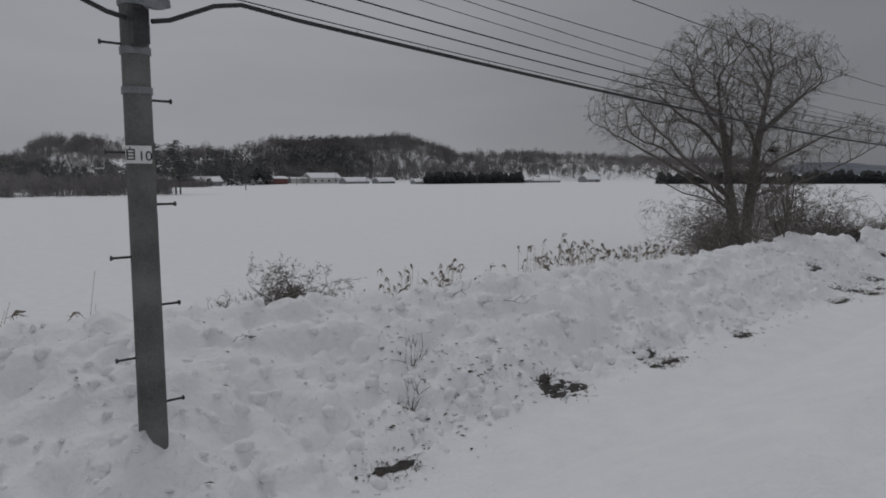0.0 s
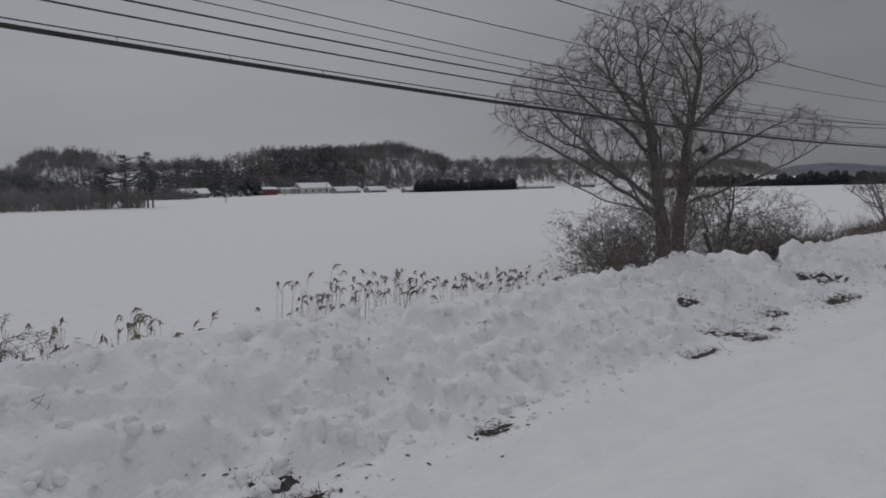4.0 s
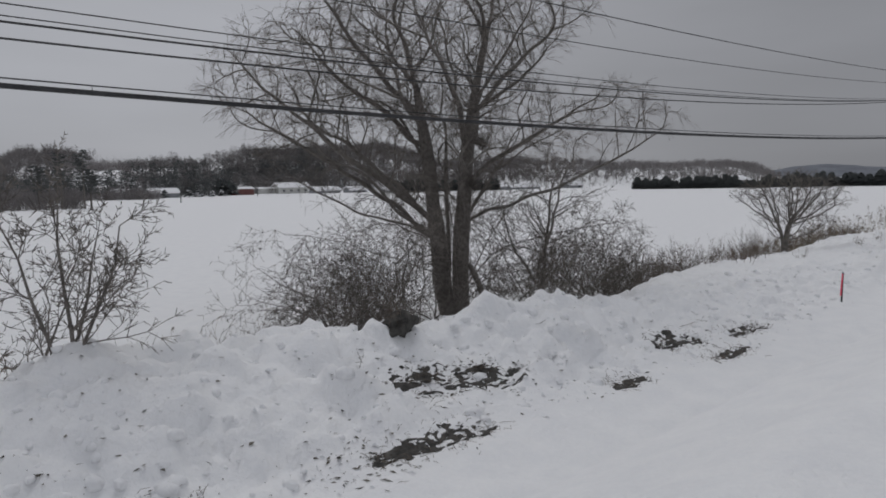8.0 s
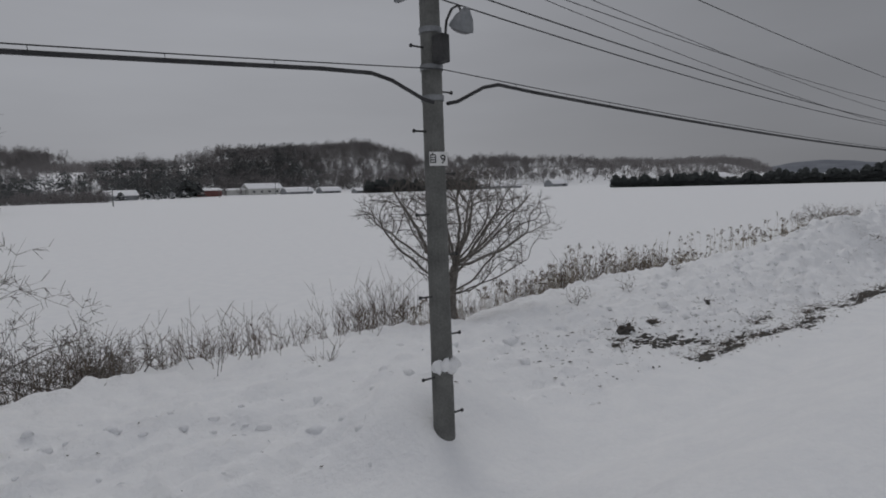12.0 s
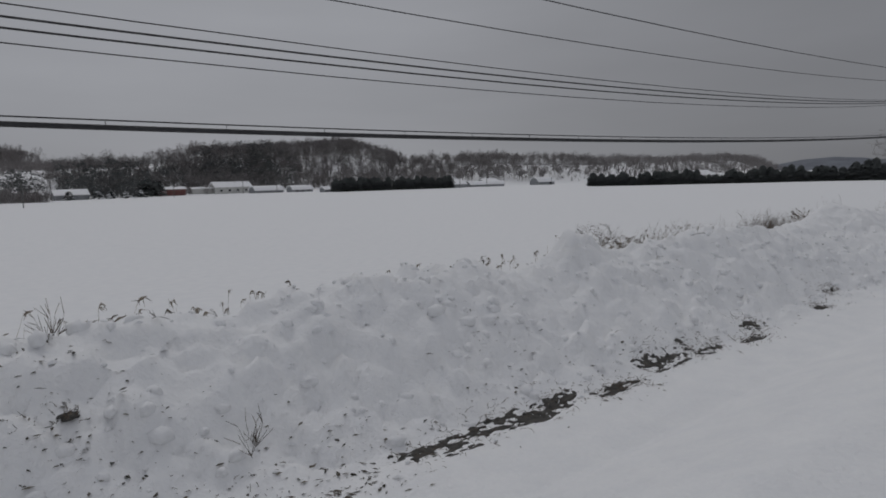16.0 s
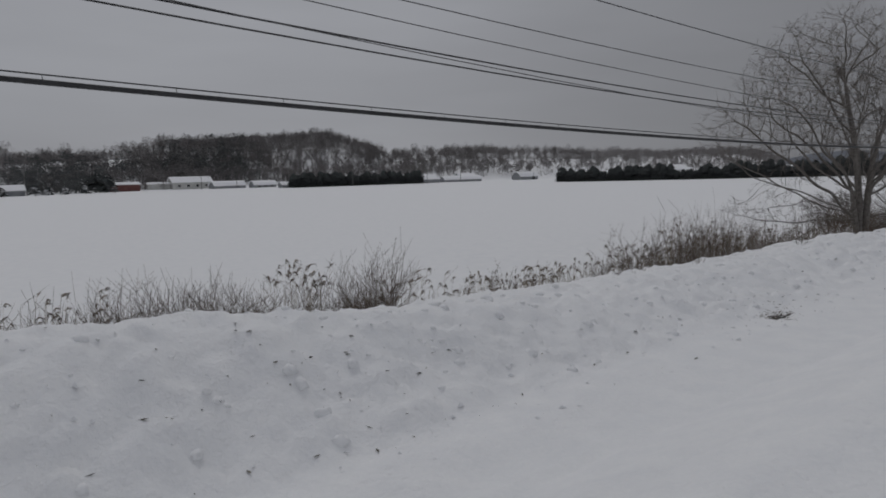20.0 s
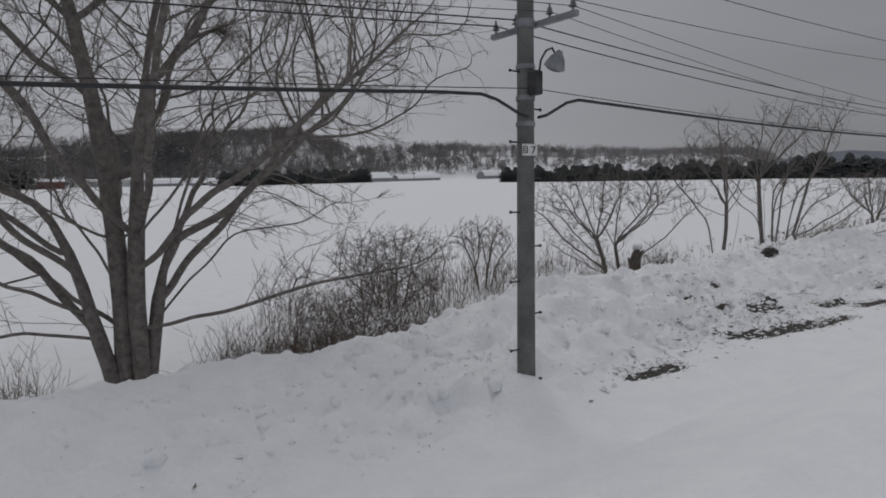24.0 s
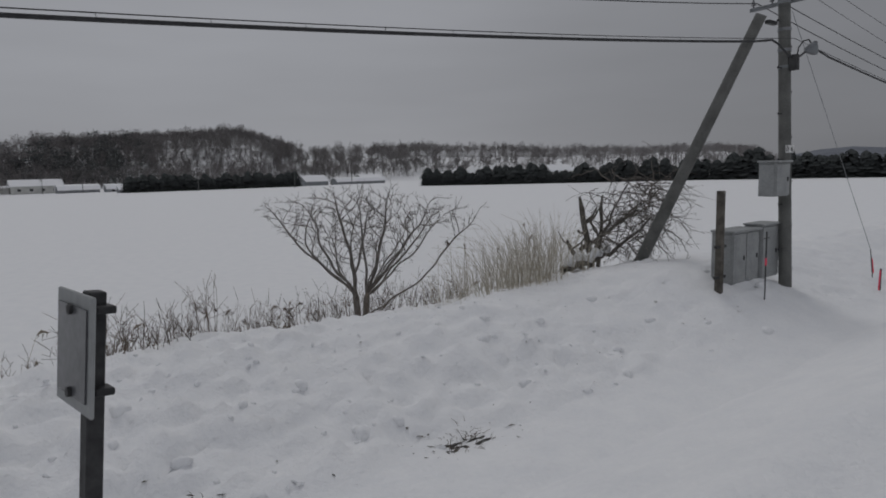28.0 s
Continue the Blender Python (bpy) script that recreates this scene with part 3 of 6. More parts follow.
scatter("field_thicket", bushy, belt(150, 20, 62, 172, 190, 0.6, 1.0) + belt(260, 20, 116, 284, 300, 0.6, 1.1) + belt(170, -60, 50, 225, 300, 0.8, 1.25) + belt(420, -60, 245, 360, 380, 0.7, 1.3), HAZED_FAR_BARK, "low bare thicket at the edge of the field", "thicket", rng)

# conifer windbreaks: each fir is a thing
def fir_row(x0, x1, y0, y1, step, low, high, seed, group):
    r = np.random.default_rng(seed)
    for f in np.arange(0, 1, step / math.hypot(x1 - x0, y1 - y0)):
        x = x0 + (x1 - x0) * f
        y = y0 + (y1 - y0) * f + r.normal(0, 0.5)
        q = hedge_firs[r.integers(len(hedge_firs))].reshape(-1, 3) * r.uniform(low, high)
        v = q + np.array([0, 0, -0.2])
        ob = quick_mesh("fir_tree", v, np.arange(len(v)).reshape(-1, 4), CONIFER)
        ob.matrix_world = pose(x + r.normal(0, 0.3), y, gz(x, y), 0, 0, r.uniform(0, 360))
        tagged(ob, "dark green conifer in a dense windbreak row", "tree", group)


fir_row(241, 311, 287, 281, 1.5, 0.75, 1.3, 3, "firs of the near windbreak")
fir_row(314.2, 325.2, 188.5, 143, 1.2, 0.68, 1.12, 4, "firs of the long windbreak")
fir_row(325.4, 327.6, 142, 132.5, 1.2, 0.58, 0.74, 5, "firs of the long windbreak")
fir_row(327.8, 336.5, 131.5, 95, 1.2, 0.68, 1.1, 6, "firs of the long windbreak")
fir_row(336.8, 349, 94, 28, 1.25, 0.68, 1.28, 8, "firs of the long windbreak")


def ridge(name, x0, x1, y, height, seed, label, material):
    n = 90
    xs = np.linspace(x0, x1, n)
    top = height * (0.55 + 0.9 * (vnoise(xs / 420, xs * 0 + seed, seed) + 0.3 * vnoise(xs / 90, xs * 0, seed + 1)) + 0.25)
    top *= smooth((xs - x0) / 500) * smooth((x1 - xs) / 900)
    rows = [np.stack([xs, np.full(n, y + k * 130.0), np.maximum(top, 0) * math.sin(math.pi * k / 6) - 12], 1) for k in range(7)]
    v = np.concatenate(rows)
    f = [(r * n + i, r * n + i + 1, (r + 1) * n + i + 1, (r + 1) * n + i) for r in range(6) for i in range(n - 1)]
    tagged(quick_mesh(name, v, f, material, smooth=True), label, "hills", kind="structure")


# the pale blue of distance haze is mixed into the hills' own colour
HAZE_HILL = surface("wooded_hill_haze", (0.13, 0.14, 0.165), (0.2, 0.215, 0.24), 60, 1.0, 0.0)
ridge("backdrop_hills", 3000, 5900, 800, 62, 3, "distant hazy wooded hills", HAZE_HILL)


# ---- farm buildings ----
def building(name, label, x0, x1, y, depth, wall, roof, material, windows=0, gambrel=False, snow=0.35, door=False):
    x, w = (x0 + x1) / 2, x1 - x0
    z = gz(x, y) - 0.1
    e = empty(name, x, y + depth / 2, z, label, "building")
    hw, hd = w / 2, depth / 2
    prof = [(-hd, wall), (0, wall + roof), (hd, wall)]
    if gambrel:
        prof = [(-hd, wall), (-hd * 0.6, wall + roof * 0.65), (0, wall + roof), (hd * 0.6, wall + roof * 0.65), (hd, wall)]
    ring = [(-hd, 0), *prof, (hd, 0)]
    n = len(ring)
    v = [(-hw, a, b) for a, b in ring] + [(hw, a, b) for a, b in ring]
    f = [tuple(range(n - 1, -1, -1)), tuple(range(n, 2 * n))] + [(i, (i + 1) % n, n + (i + 1) % n, n + i) for i in range(n)]
    mesh_object("wall", v, f, material, e)
    o = 0.5
    lo = [(a * (1 + o / hd), b - (0.25 if abs(a) == hd else 0)) for a, b in prof]
    hi = [(a * (1 + o / hd), b + snow - (0.25 if abs(a) == hd else 0)) for a, b in prof]
    ring = lo + hi[::-1]
    n = len(ring)
    v = [(-hw - o, a, b + 0.02) for a, b in ring] + [(hw + o, a, b + 0.02) for a, b in ring]
    f = [tuple(range(n - 1, -1, -1)), tuple(range(n, 2 * n))] + [(i, (i + 1) % n, n + (i + 1) % n, n + i) for i in range(n)]
    mesh_object("roof", v, f, ROOF_SNOW, e, "snow-covered roof")
    for k in range(windows):
        wx = -hw + w * (k + 0.7) / (windows + 0.4)
        win = part("window", one_box(wx, -hd - 0.03, wall * 0.52, 1.7, 0.1, 1.3), WHITE, e)
        part("pane", one_box(wx, -hd - 0.09, wall * 0.52, 1.5, 0.04, 1.1), GLASS_DARK, win)
    if door:
        part("door", one_box(hw * 0.5, -hd - 0.05, 1.3, 2.4, 0.1, 2.6), GLASS_DARK, e)
    return e


building("field_shed", "low shed with a snowy roof behind the windbreak", 329.5, 341, 144, 7, 3.9, 1.7, WALL, 0)
building("farmhouse", "cream two-storey farmhouse with a snowy roof", 208, 229, 359, 9, 3.9, 2.6, WALL, 4)
building("annex", "low cream annex with a flat snowy roof", 196.5, 207.6, 362, 7, 3.4, 0.5, WALL)
building("red_shed", "long rust-red shed under snow", 178, 191, 356, 8, 3.6, 0.8, RED_WALL)
building("greenhouse", "low arched greenhouse buried in snow", 225, 242, 346, 8, 1.6, 2.1, GREY_WALL, gambrel=True)
building("greenhouse", "low grey shed with snow on its roof", 243.5, 256, 338, 7, 1.6, 1.9, GREY_WALL, 3, gambrel=True)
building("small_shed", "small shed capped with snow", 239, 250, 296, 5, 1.5, 1.2, GREY_WALL)
building("barn", "grey barn with a steep snowy roof", 322, 334, 294, 10, 2.2, 2.6, GREY_WALL)
building("greenhouse", "long pale greenhouse under snow", 342, 371, 299, 7, 1.6, 1.8, GREY_WALL, gambrel=True)
building("barn", "low grey barn behind a greenhouse", 362, 375, 308, 7, 3.4, 1.4, GREY_WALL)
building("barn", "gambrel-roofed barn standing alone in the snow", 417, 434, 311, 8, 2.3, 2.8, GREY_WALL, gambrel=True, door=True)
building("cottage", "snow-roofed cottage among dark trees", 110, 121, 330, 8, 2.4, 1.8, GREY_WALL)
building("cottage", "snow-roofed cottage beside snowy shrubs", 124, 137, 322, 8, 2.4, 2.0, GREY_WALL)


def snowy_shrub(x, y, h, seed):
    r = np.random.default_rng(seed)
    q = conifer(r, h, h * 0.62, 6, 8)
    e = empty("snowy_conifer", x, y, gz(x, y), "small dark conifer loaded with snow", "tree", "snow-laden conifers")
    quick_mesh("crown", q.reshape(-1, 3), np.arange(len(q) * 4).reshape(-1, 4), CONIFER, e)
    pick = q[r.random(len(q)) < 0.42].reshape(-1, 4, 3)
    pick = pick * 0.97 + np.array([0, 0, 0.12])
    quick_mesh("snow_load", pick.reshape(-1, 3), np.arange(len(pick) * 4).reshape(-1, 4), ROOF_SNOW, e)


for sx, sy, sh, sd in ((140, 318, 4.6, 1), (145, 319, 3.8, 2), (151, 318, 3.2, 3), (128, 316, 3.6, 4), (117, 322, 4.0, 5), (170, 352, 9.5, 6), (174.5, 350, 8.0, 7), (112, 326, 3.2, 8), (161, 330, 3.5, 9)):
    snowy_shrub(sx, sy, sh, sd)
for px, py, ph in ((219, 348, 7.5), (233, 336, 7.5), (166, 300, 7.0), (262, 270, 7.5), (300, 262, 7.0), (342, 285, 6.5), (95, 205, 6.5), (418, 300, 5.0)):
    e = empty("field_pole", px, py, gz(px, py), "thin grey utility pole at the far field edge", "pole", "poles at the field edge")
    part("shaft", one_rod((0, 0, -0.4), (0, 0, ph), 0.16, 0.1, sides=6), CONCRETE, e)
    part("crossarm", one_box(0, 0, ph - 0.5, 1.4, 0.12, 0.12), CONCRETE, e)


# ---- bare trees and shrubs near the track ----
def grow(rng, p, d, length, r, level, styles, out, thin=0.0045):
    n_child, ratio, a0, a1, wob, lift = styles[level]
    last = level + 1 >= len(styles)
    n = 1 if last else min(max(2 if level + 2 >= len(styles) else 4, int(length / (0.6 if level < 2 else 0.4))), 12)
    x, y, z = p
    dx, dy, dz = d
    step = length / n
    pts, dirs = [(x, y, z)], [(dx, dy, dz)]
    for i in range(n):
        dx += rng.gauss(0, wob)
        dy += rng.gauss(0, wob)
        dz += rng.gauss(0, wob) + lift
        k = 1 / math.sqrt(dx * dx + dy * dy + dz * dz)
        dx, dy, dz = dx * k, dy * k, dz * k
        x, y, z = x + dx * step, y + dy * step, z + dz * step
        pts.append((x, y, z))
        dirs.append((dx, dy, dz))
    tip = 0.3 if not last else 0.5
    out.append((level, pts, [r * (1 - (1 - tip) * i / n) for i in range(n + 1)]))
    if last:
        return
    k = max(1, int(round(n_child * rng.uniform(0.8, 1.2))))
    for c in range(k):
        f = 0.2 + 0.8 * (c + rng.random()) / k
        i = min(int(f * n + 0.5), n)
        bx, by, bz = dirs[i]
        ang = radians(rng.uniform(a0, a1))
        qx, qy, qz = rng.gauss(0, 1), rng.gauss(0, 1), rng.gauss(0, 1)
        sx, sy, sz = by * qz - bz * qy, bz * qx - bx * qz, bx * qy - by * qx
        m = math.sin(ang) / (math.sqrt(sx * sx + sy * sy + sz * sz) + 1e-9)
        co = math.cos(ang)
        cd = (bx * co + sx * m, by * co + sy * m, bz * co + sz * m)
        grow(rng, pts[i], cd, length * ratio * rng.uniform(0.65, 1.25) * (1.3 - 0.6 * f), max(r * (1 - 0.7 * f) * 0.5, thin), level + 1, styles, out, thin)


SLIM = ((11, 0.36, 26, 60, 0.14, 0.02), (7, 0.42, 28, 60, 0.17, 0.02), (5, 0.45, 25, 55, 0.14, 0.02), (0, 0, 0, 0, 0.14, 0.0))
TANGLE = ((9, 0.5, 30, 80, 0.24, -0.02), (6, 0.5, 30, 85, 0.26, -0.04), (5, 0.42, 30, 80, 0.24, -0.06), (0, 0, 0, 0, 0.24, -0.05))
HANG = ((14, 0.3, 40, 100, 0.12, 0.0), (9, 0.5, 30, 85, 0.22, -0.26), (4, 0.5, 20, 60, 0.22, -0.3), (0, 0, 0, 0, 0.2, -0.2))


def plant(name, label, category, x, y, stems, styles, seed, trunk=None, z=None, group="", twig=None, root=0.12):
    """stems: rows of (azimuth, tilt, length, radius, start height) in degrees and metres. trunk: (height, base radius, top radius)."""
    r = random.Random(seed)
    e = empty(name, x, y, gz(x, y) if z is None else z, label, category, group)
    out = []
    for az, tilt, ln, rad, h0 in stems:
        a, t = radians(az), radians(tilt)
        d = (math.cos(a) * math.sin(t), math.sin(a) * math.sin(t), math.cos(t))
        q = root if trunk is None else trunk[2] * 0.25
        o = (r.gauss(0, q), r.gauss(0, q))
        grow(r, (o[0], o[1], h0 - (0.25 if trunk is None else 0)), d, ln, rad, 0, styles, out, 0.0045 if ln < 1 else 0.006)
    wood, crown = [], []
    for lv, p, rr in out:
        (wood if lv == 0 else crown).append((p, rr))
    if trunk:
        th, r0, r1 = trunk
        zz = np.linspace(-0.4, th, 7)
        wob = np.cumsum([(r.gauss(0, 0.03), r.gauss(0, 0.03)) for _ in range(7)], 0)
        flare = r0 + (r1 - r0) * np.linspace(0, 1, 7) + 0.35 * r0 * np.exp(-np.linspace(0, 6, 7))
        wood.append((np.column_stack([wob - wob[-1], zz]), flare))
    if trunk:
        v, f = tubes(wood, 8)
        quick_mesh("trunk", v, f, BARK, e, smooth=True)
    else:
        for stem in wood:
            v, f = tubes([stem], 6)
            quick_mesh("stem", v, f, BARK, e, smooth=True)
    thick = [c for c in crown if c[1][0] > 0.02]
    thin = [c for c in crown if c[1][0] <= 0.02]
    if thick:
        v, f = tubes(thick, 5)
        quick_mesh("bough_frame", v, f, BARK, e, smooth=True)
    if thin:
        v, f = tubes(thin, 3)
        quick_mesh("crown", v, f, twig or TWIG, e)
    return e


def crown_growth(seed, roots, blobs, count, step, reach, kill, lift=0.0, wob=0.12, limbs=8, fork=0.4, bow=-0.12, outward=0.3):
    """A branch skeleton that grows into the open space of its crown. roots: polylines from the ground up.
    blobs: rows of across, depth, height and three radii. limbs: main boughs, which reach for the far corners of
    the crown from above the fork (a share of the stems' height). Returns node places and each node's parent."""
    r = np.random.default_rng(seed)
    vol = np.array([b[3] * b[4] * b[5] for b in blobs])
    pick = r.choice(len(blobs), count, p=vol / vol.sum())
    d = r.normal(size=(count, 3))
    d *= (r.random(count) ** 0.38 / np.linalg.norm(d, axis=1))[:, None]
    b = np.array(blobs, float)[pick]
    goal = b[:, :3] + d * b[:, 3:]
    place, parent = [], []
    for line in roots:
        last = -1
        for p in line:
            place.append(np.array(p, float))
            parent.append(last)
            last = len(place) - 1
    first = np.array(place)
    top = first[:, 2].max()
    chosen, away = [], np.linalg.norm(goal - first[first[:, 2].argmax()], axis=1)
    for k in range(limbs):
        chosen.append(int(away.argmax()))
        away = np.minimum(away, np.linalg.norm(goal - goal[chosen[-1]], axis=1))
    for k in chosen:
        end = goal[k]
        flat = math.hypot(end[0], end[1])
        h = np.clip(end[2] - flat * r.uniform(0.5, 0.9), top * fork, top)
        ok = np.nonzero(first[:, 2] > 0)[0]
        i = int(ok[(np.abs(first[ok, 2] - h) + 0.8 * np.linalg.norm(first[ok, :2] - end[:2] * 0.15, axis=1)).argmin()])
        a, span_len = first[i], np.linalg.norm(end - first[i])
        m = max(4, int(span_len / step))
        drift = np.cumsum(r.normal(0, 0.25 * step, (m, 3)), axis=0)
        drift -= np.linspace(0, 1, m)[:, None] * drift[-1]
        t = np.arange(1, m + 1)[:, None] / m
        line = a + (end - a) * t + drift + np.array([0, 0, bow]) * span_len * t * (1 - t)
        last = i
        for p in line:
            place.append(p)
            parent.append(last)
            last = len(place) - 1
    first = np.array(place)
    gap = np.linalg.norm(goal[:, None] - first[None], axis=2)
    near, dist = gap.argmin(1), gap.min(1)
    alive = np.ones(count, bool)
    heart = np.array([first[:, 0].mean() * 0.3, 0, top * fork])
    pull = reach * 2.2
    for turn in range(170):
        act = alive & (dist < pull)
        if alive.sum() < 0.14 * count:
            break
        if not act.any():
            if pull > 9:
                break
            pull *= 1.5
            continue
        idx = np.nonzero(act)[0]
        pts = np.array(place)
        way = goal[idx] - pts[near[idx]]
        way /= np.linalg.norm(way, axis=1)[:, None] + 1e-9
        total = np.zeros_like(pts)
        np.add.at(total, near[idx], way)
        grow_at = np.unique(near[idx])
        v = total[grow_at]
        v /= np.linalg.norm(v, axis=1)[:, None] + 1e-9
        v += r.normal(0, wob, v.shape) + np.array([0, 0, lift])
        par = np.array(parent)[grow_at]
        keep = np.where((par >= 0)[:, None], pts[grow_at] - pts[np.maximum(par, 0)], 0)
        v += 0.75 * keep / (np.linalg.norm(keep, axis=1)[:, None] + 1e-9)
        v /= np.linalg.norm(v, axis=1)[:, None] + 1e-9
        out = pts[grow_at] - heart
        out /= np.linalg.norm(out, axis=1)[:, None] + 1e-9
        fine = (par < 0) | (((v * keep).sum(1) > 0.3 * np.linalg.norm(keep, axis=1)) & ((v * out).sum(1) > outward))
        if not fine.any():
            break
        grow_at, v = grow_at[fine], v[fine]
        fresh = pts[grow_at] + v * step
        base = len(place)
        place += list(fresh)
        parent += list(grow_at)
        gap = np.linalg.norm(goal[:, None] - fresh[None], axis=2)
        m = gap.min(1)
        better = m < dist
        near = np.where(better, base + gap.argmin(1), near)
        dist = np.where(better, m, dist)
        alive &= dist > kill
        pull = max(pull * 0.93, reach)
        if len(place) > 16000:
            break
    return np.array(place), np.array(parent)


def spread_tree(name, label, category, x, y, z, roots, blobs, seed, count, base_r, step=0.28, reach=1.6, kill=0.4, lift=0.0, wob=0.12, limbs=8, fork=0.4, bow=-0.12, outward=0.3, twig_len=0.4, twigs=2.2, spray=1.2, droop=0.0, tip=0.006, group="", turn=-49.5, material=None):
    """A bare tree or shrub: a skeleton grown into blobs, thickened from its tips down, with fine twigs at the ends."""
    place, parent = crown_growth(seed, roots, blobs, count, step, reach, kill, lift, wob, limbs, fork, bow, outward)
    n = len(place)
    kids = [[] for _ in range(n)]
    for i, p in enumerate(parent):
        if p >= 0:
            kids[p].append(i)
    tips = sum(1 for k in kids if not k)
    power = 2.35
    area = np.zeros(n)
    for i in range(n - 1, -1, -1):
        if not kids[i]:
            area[i] = tip ** power
        if parent[i] >= 0:
            area[parent[i]] += area[i]
    rad = area ** (1 / power)
    thick = max(rad[i] for i in range(n) if parent[i] < 0)
    rad = np.maximum(rad * (1 + (base_r / thick - 1) * (rad / thick) ** 0.45), tip * 0.8)
    # relax the kinks of the finer wood a little
    for _ in range(2):
        q = place.copy()
        for i in range(n):
            if parent[i] >= 0 and kids[i]:
                q[i] = 0.5 * place[i] + 0.25 * place[parent[i]] + 0.25 * place[max(kids[i], key=lambda c: rad[c])]
        place = q
    trunk, boughs, fine = [], [], []
    todo = [i for i in range(n) if parent[i] < 0]
    while todo:
        i = todo.pop()
        chain = [i] if parent[i] < 0 else [parent[i], i]
        main = parent[i] < 0
        while kids[chain[-1]]:
            order = sorted(kids[chain[-1]], key=lambda c: -rad[c])
            todo += order[1:]
            chain.append(order[0])
        rr = rad[chain]
        if not main:
            rr[0] = rr[1]
        if len(chain) < 2:
            continue
        (trunk if main else boughs if rr[0] > 0.022 else fine).append((place[chain], rr * np.r_[np.ones(len(chain) - 1), 0.7]))
    r = np.random.default_rng(seed + 1)
    for i in range(n):
        if parent[i] < 0 or rad[i] > tip * 3.2:
            continue
        d = place[i] - place[parent[i]]
        d /= np.linalg.norm(d) + 1e-9
        for _ in range(r.poisson(twigs * (1.5 if not kids[i] else 0.45))):
            e = d + r.normal(0, 0.48, 3)
            e /= np.linalg.norm(e)
            ln = twig_len * r.uniform(0.45, 1.3)
            a = place[i]
            m = a + e * ln * 0.5 + np.array([0, 0, -0.3 * droop * ln])
            b = a + e * ln * 0.92 + r.normal(0, 0.1, 3) * ln + np.array([0, 0, -droop * ln])
            fine.append((np.array([a, m, b]), np.array([tip * 0.75, tip * 0.6, tip * 0.35])))
            for side in range(r.poisson(spray)):
                g = a + (b - a) * r.uniform(0.25, 0.9)
                w = e + r.normal(0, 0.6, 3)
                w /= np.linalg.norm(w)
                fine.append((np.array([g, g + w * ln * r.uniform(0.25, 0.6) + np.array([0, 0, -0.4 * droop * ln])]), np.array([tip * 0.5, tip * 0.3])))
    ob = empty(name, x, y, z, label, category, group, rz=turn)
    for nm, rows, sides, mat in (("trunk", trunk, 9, BARK), ("bough_frame", boughs, 5, BARK), ("crown", fine, 3, material or TWIG)):
        if rows:
            v, f = tubes(rows, sides)
            quick_mesh(nm, v, f, mat, ob, smooth=nm != "crown")
    return ob


def stem(x, y, lean_x, lean_y, h, n=6, bend=0.04, seed=0):
    """A rising line from the root to the fork."""
    r = random.Random(seed)
    return [(x + lean_x * k / n + r.gauss(0, bend), y + lean_y * k / n + r.gauss(0, bend), -0.5 + (h + 0.5) * k / n) for k in range(n + 1)]


# in the crowns: across, depth (away from the track) and height above the root
spread_tree("bare_tree", "tall dark bare tree with drooping tangled twigs behind the snow bank", "tree", 35.3, 16.2, -1.25,
            [stem(-0.16, 0, -0.75, 0.2, 5.4, 10, 0.06, 1) + [(-1.15, 0.2, 6.4), (-1.2, 0.3, 7.4), (-1.5, 0.2, 8.6)], stem(0.14, 0, 0.3, -0.1, 5.2, 10, 0.06, 2) + [(0.6, -0.1, 6.4), (0.75, 0.1, 7.6), (1.1, 0.1, 9.0)], stem(-0.2, 0.25, -0.2, 0.9, 4.6, 8, 0.06, 3) + [(-0.3, 1.4, 6.2)]],
            ((-1.0, 0, 9.0, 4.2, 4.2, 3.5), (-5.0, 0, 7.6, 3.2, 3.0, 2.2), (4.4, 0, 6.3, 2.6, 1.7, 1.2), (2.4, 0, 9.6, 2.2, 2.4, 1.7), (-3.4, -0.5, 5.2, 2.8, 2.5, 1.2), (0.4, 0, 6.0, 3.4, 3.0, 2.0), (-1.0, 0, 3.6, 2.6, 2.0, 1.0)), 11, 6500, 0.3, step=0.22, reach=1.4, kill=0.26, wob=0.28, limbs=26, fork=0.3, bow=0.05, twig_len=0.55, twigs=2.1, spray=1.8, droop=0.25, tip=0.007)
plant("hanging_vine", "tangled hanging vines on the tall bare tree", "vine", 35.3, 15.9,
      ((20, 20, 7, 0.024, 1.0), (150, 30, 6, 0.024, 1.0), (260, 25, 6, 0.024, 1.0), (190, 45, 6, 0.024, 1.2), (350, 45, 6, 0.024, 1.0), (180, 15, 7, 0.024, 1.0)), HANG, 12)
for k, (bx, by, n, ht, sd) in enumerate(((30.2, 14.6, 10, 2.7, 1), (32.2, 14.8, 12, 3.8, 2), (37.6, 14.6, 11, 3.5, 3), (40.9, 14.2, 12, 2.8, 4), (43.0, 13.4, 9, 1.8, 6), (34.4, 14.2, 8, 2.6, 7), (31.2, 15.4, 11, 3.2, 8), (39.8, 13.6, 9, 2.0, 11))):
    plant("bramble_thicket", "dense tangled leafless thicket at the foot of the bare tree", "shrub", bx, by,
          [(i * 360 / n + sd * 20, 30 + 22 * ((i * 7 + sd) % 3) / 2, ht * (0.8 + 0.15 * ((i + sd) % 4)), 0.028, 0) for i in range(n)], TANGLE, 40 + sd, group="thickets under the bare tree", root=0.5)
plant("sapling", "slender bare sapling beside the thicket", "tree", 38.9, 15.4, ((200, 8, 4.6, 0.09, 0), (20, 24, 5.2, 0.07, 1.2), (160, 35, 3.2, 0.05, 1.0)), SLIM, 21)
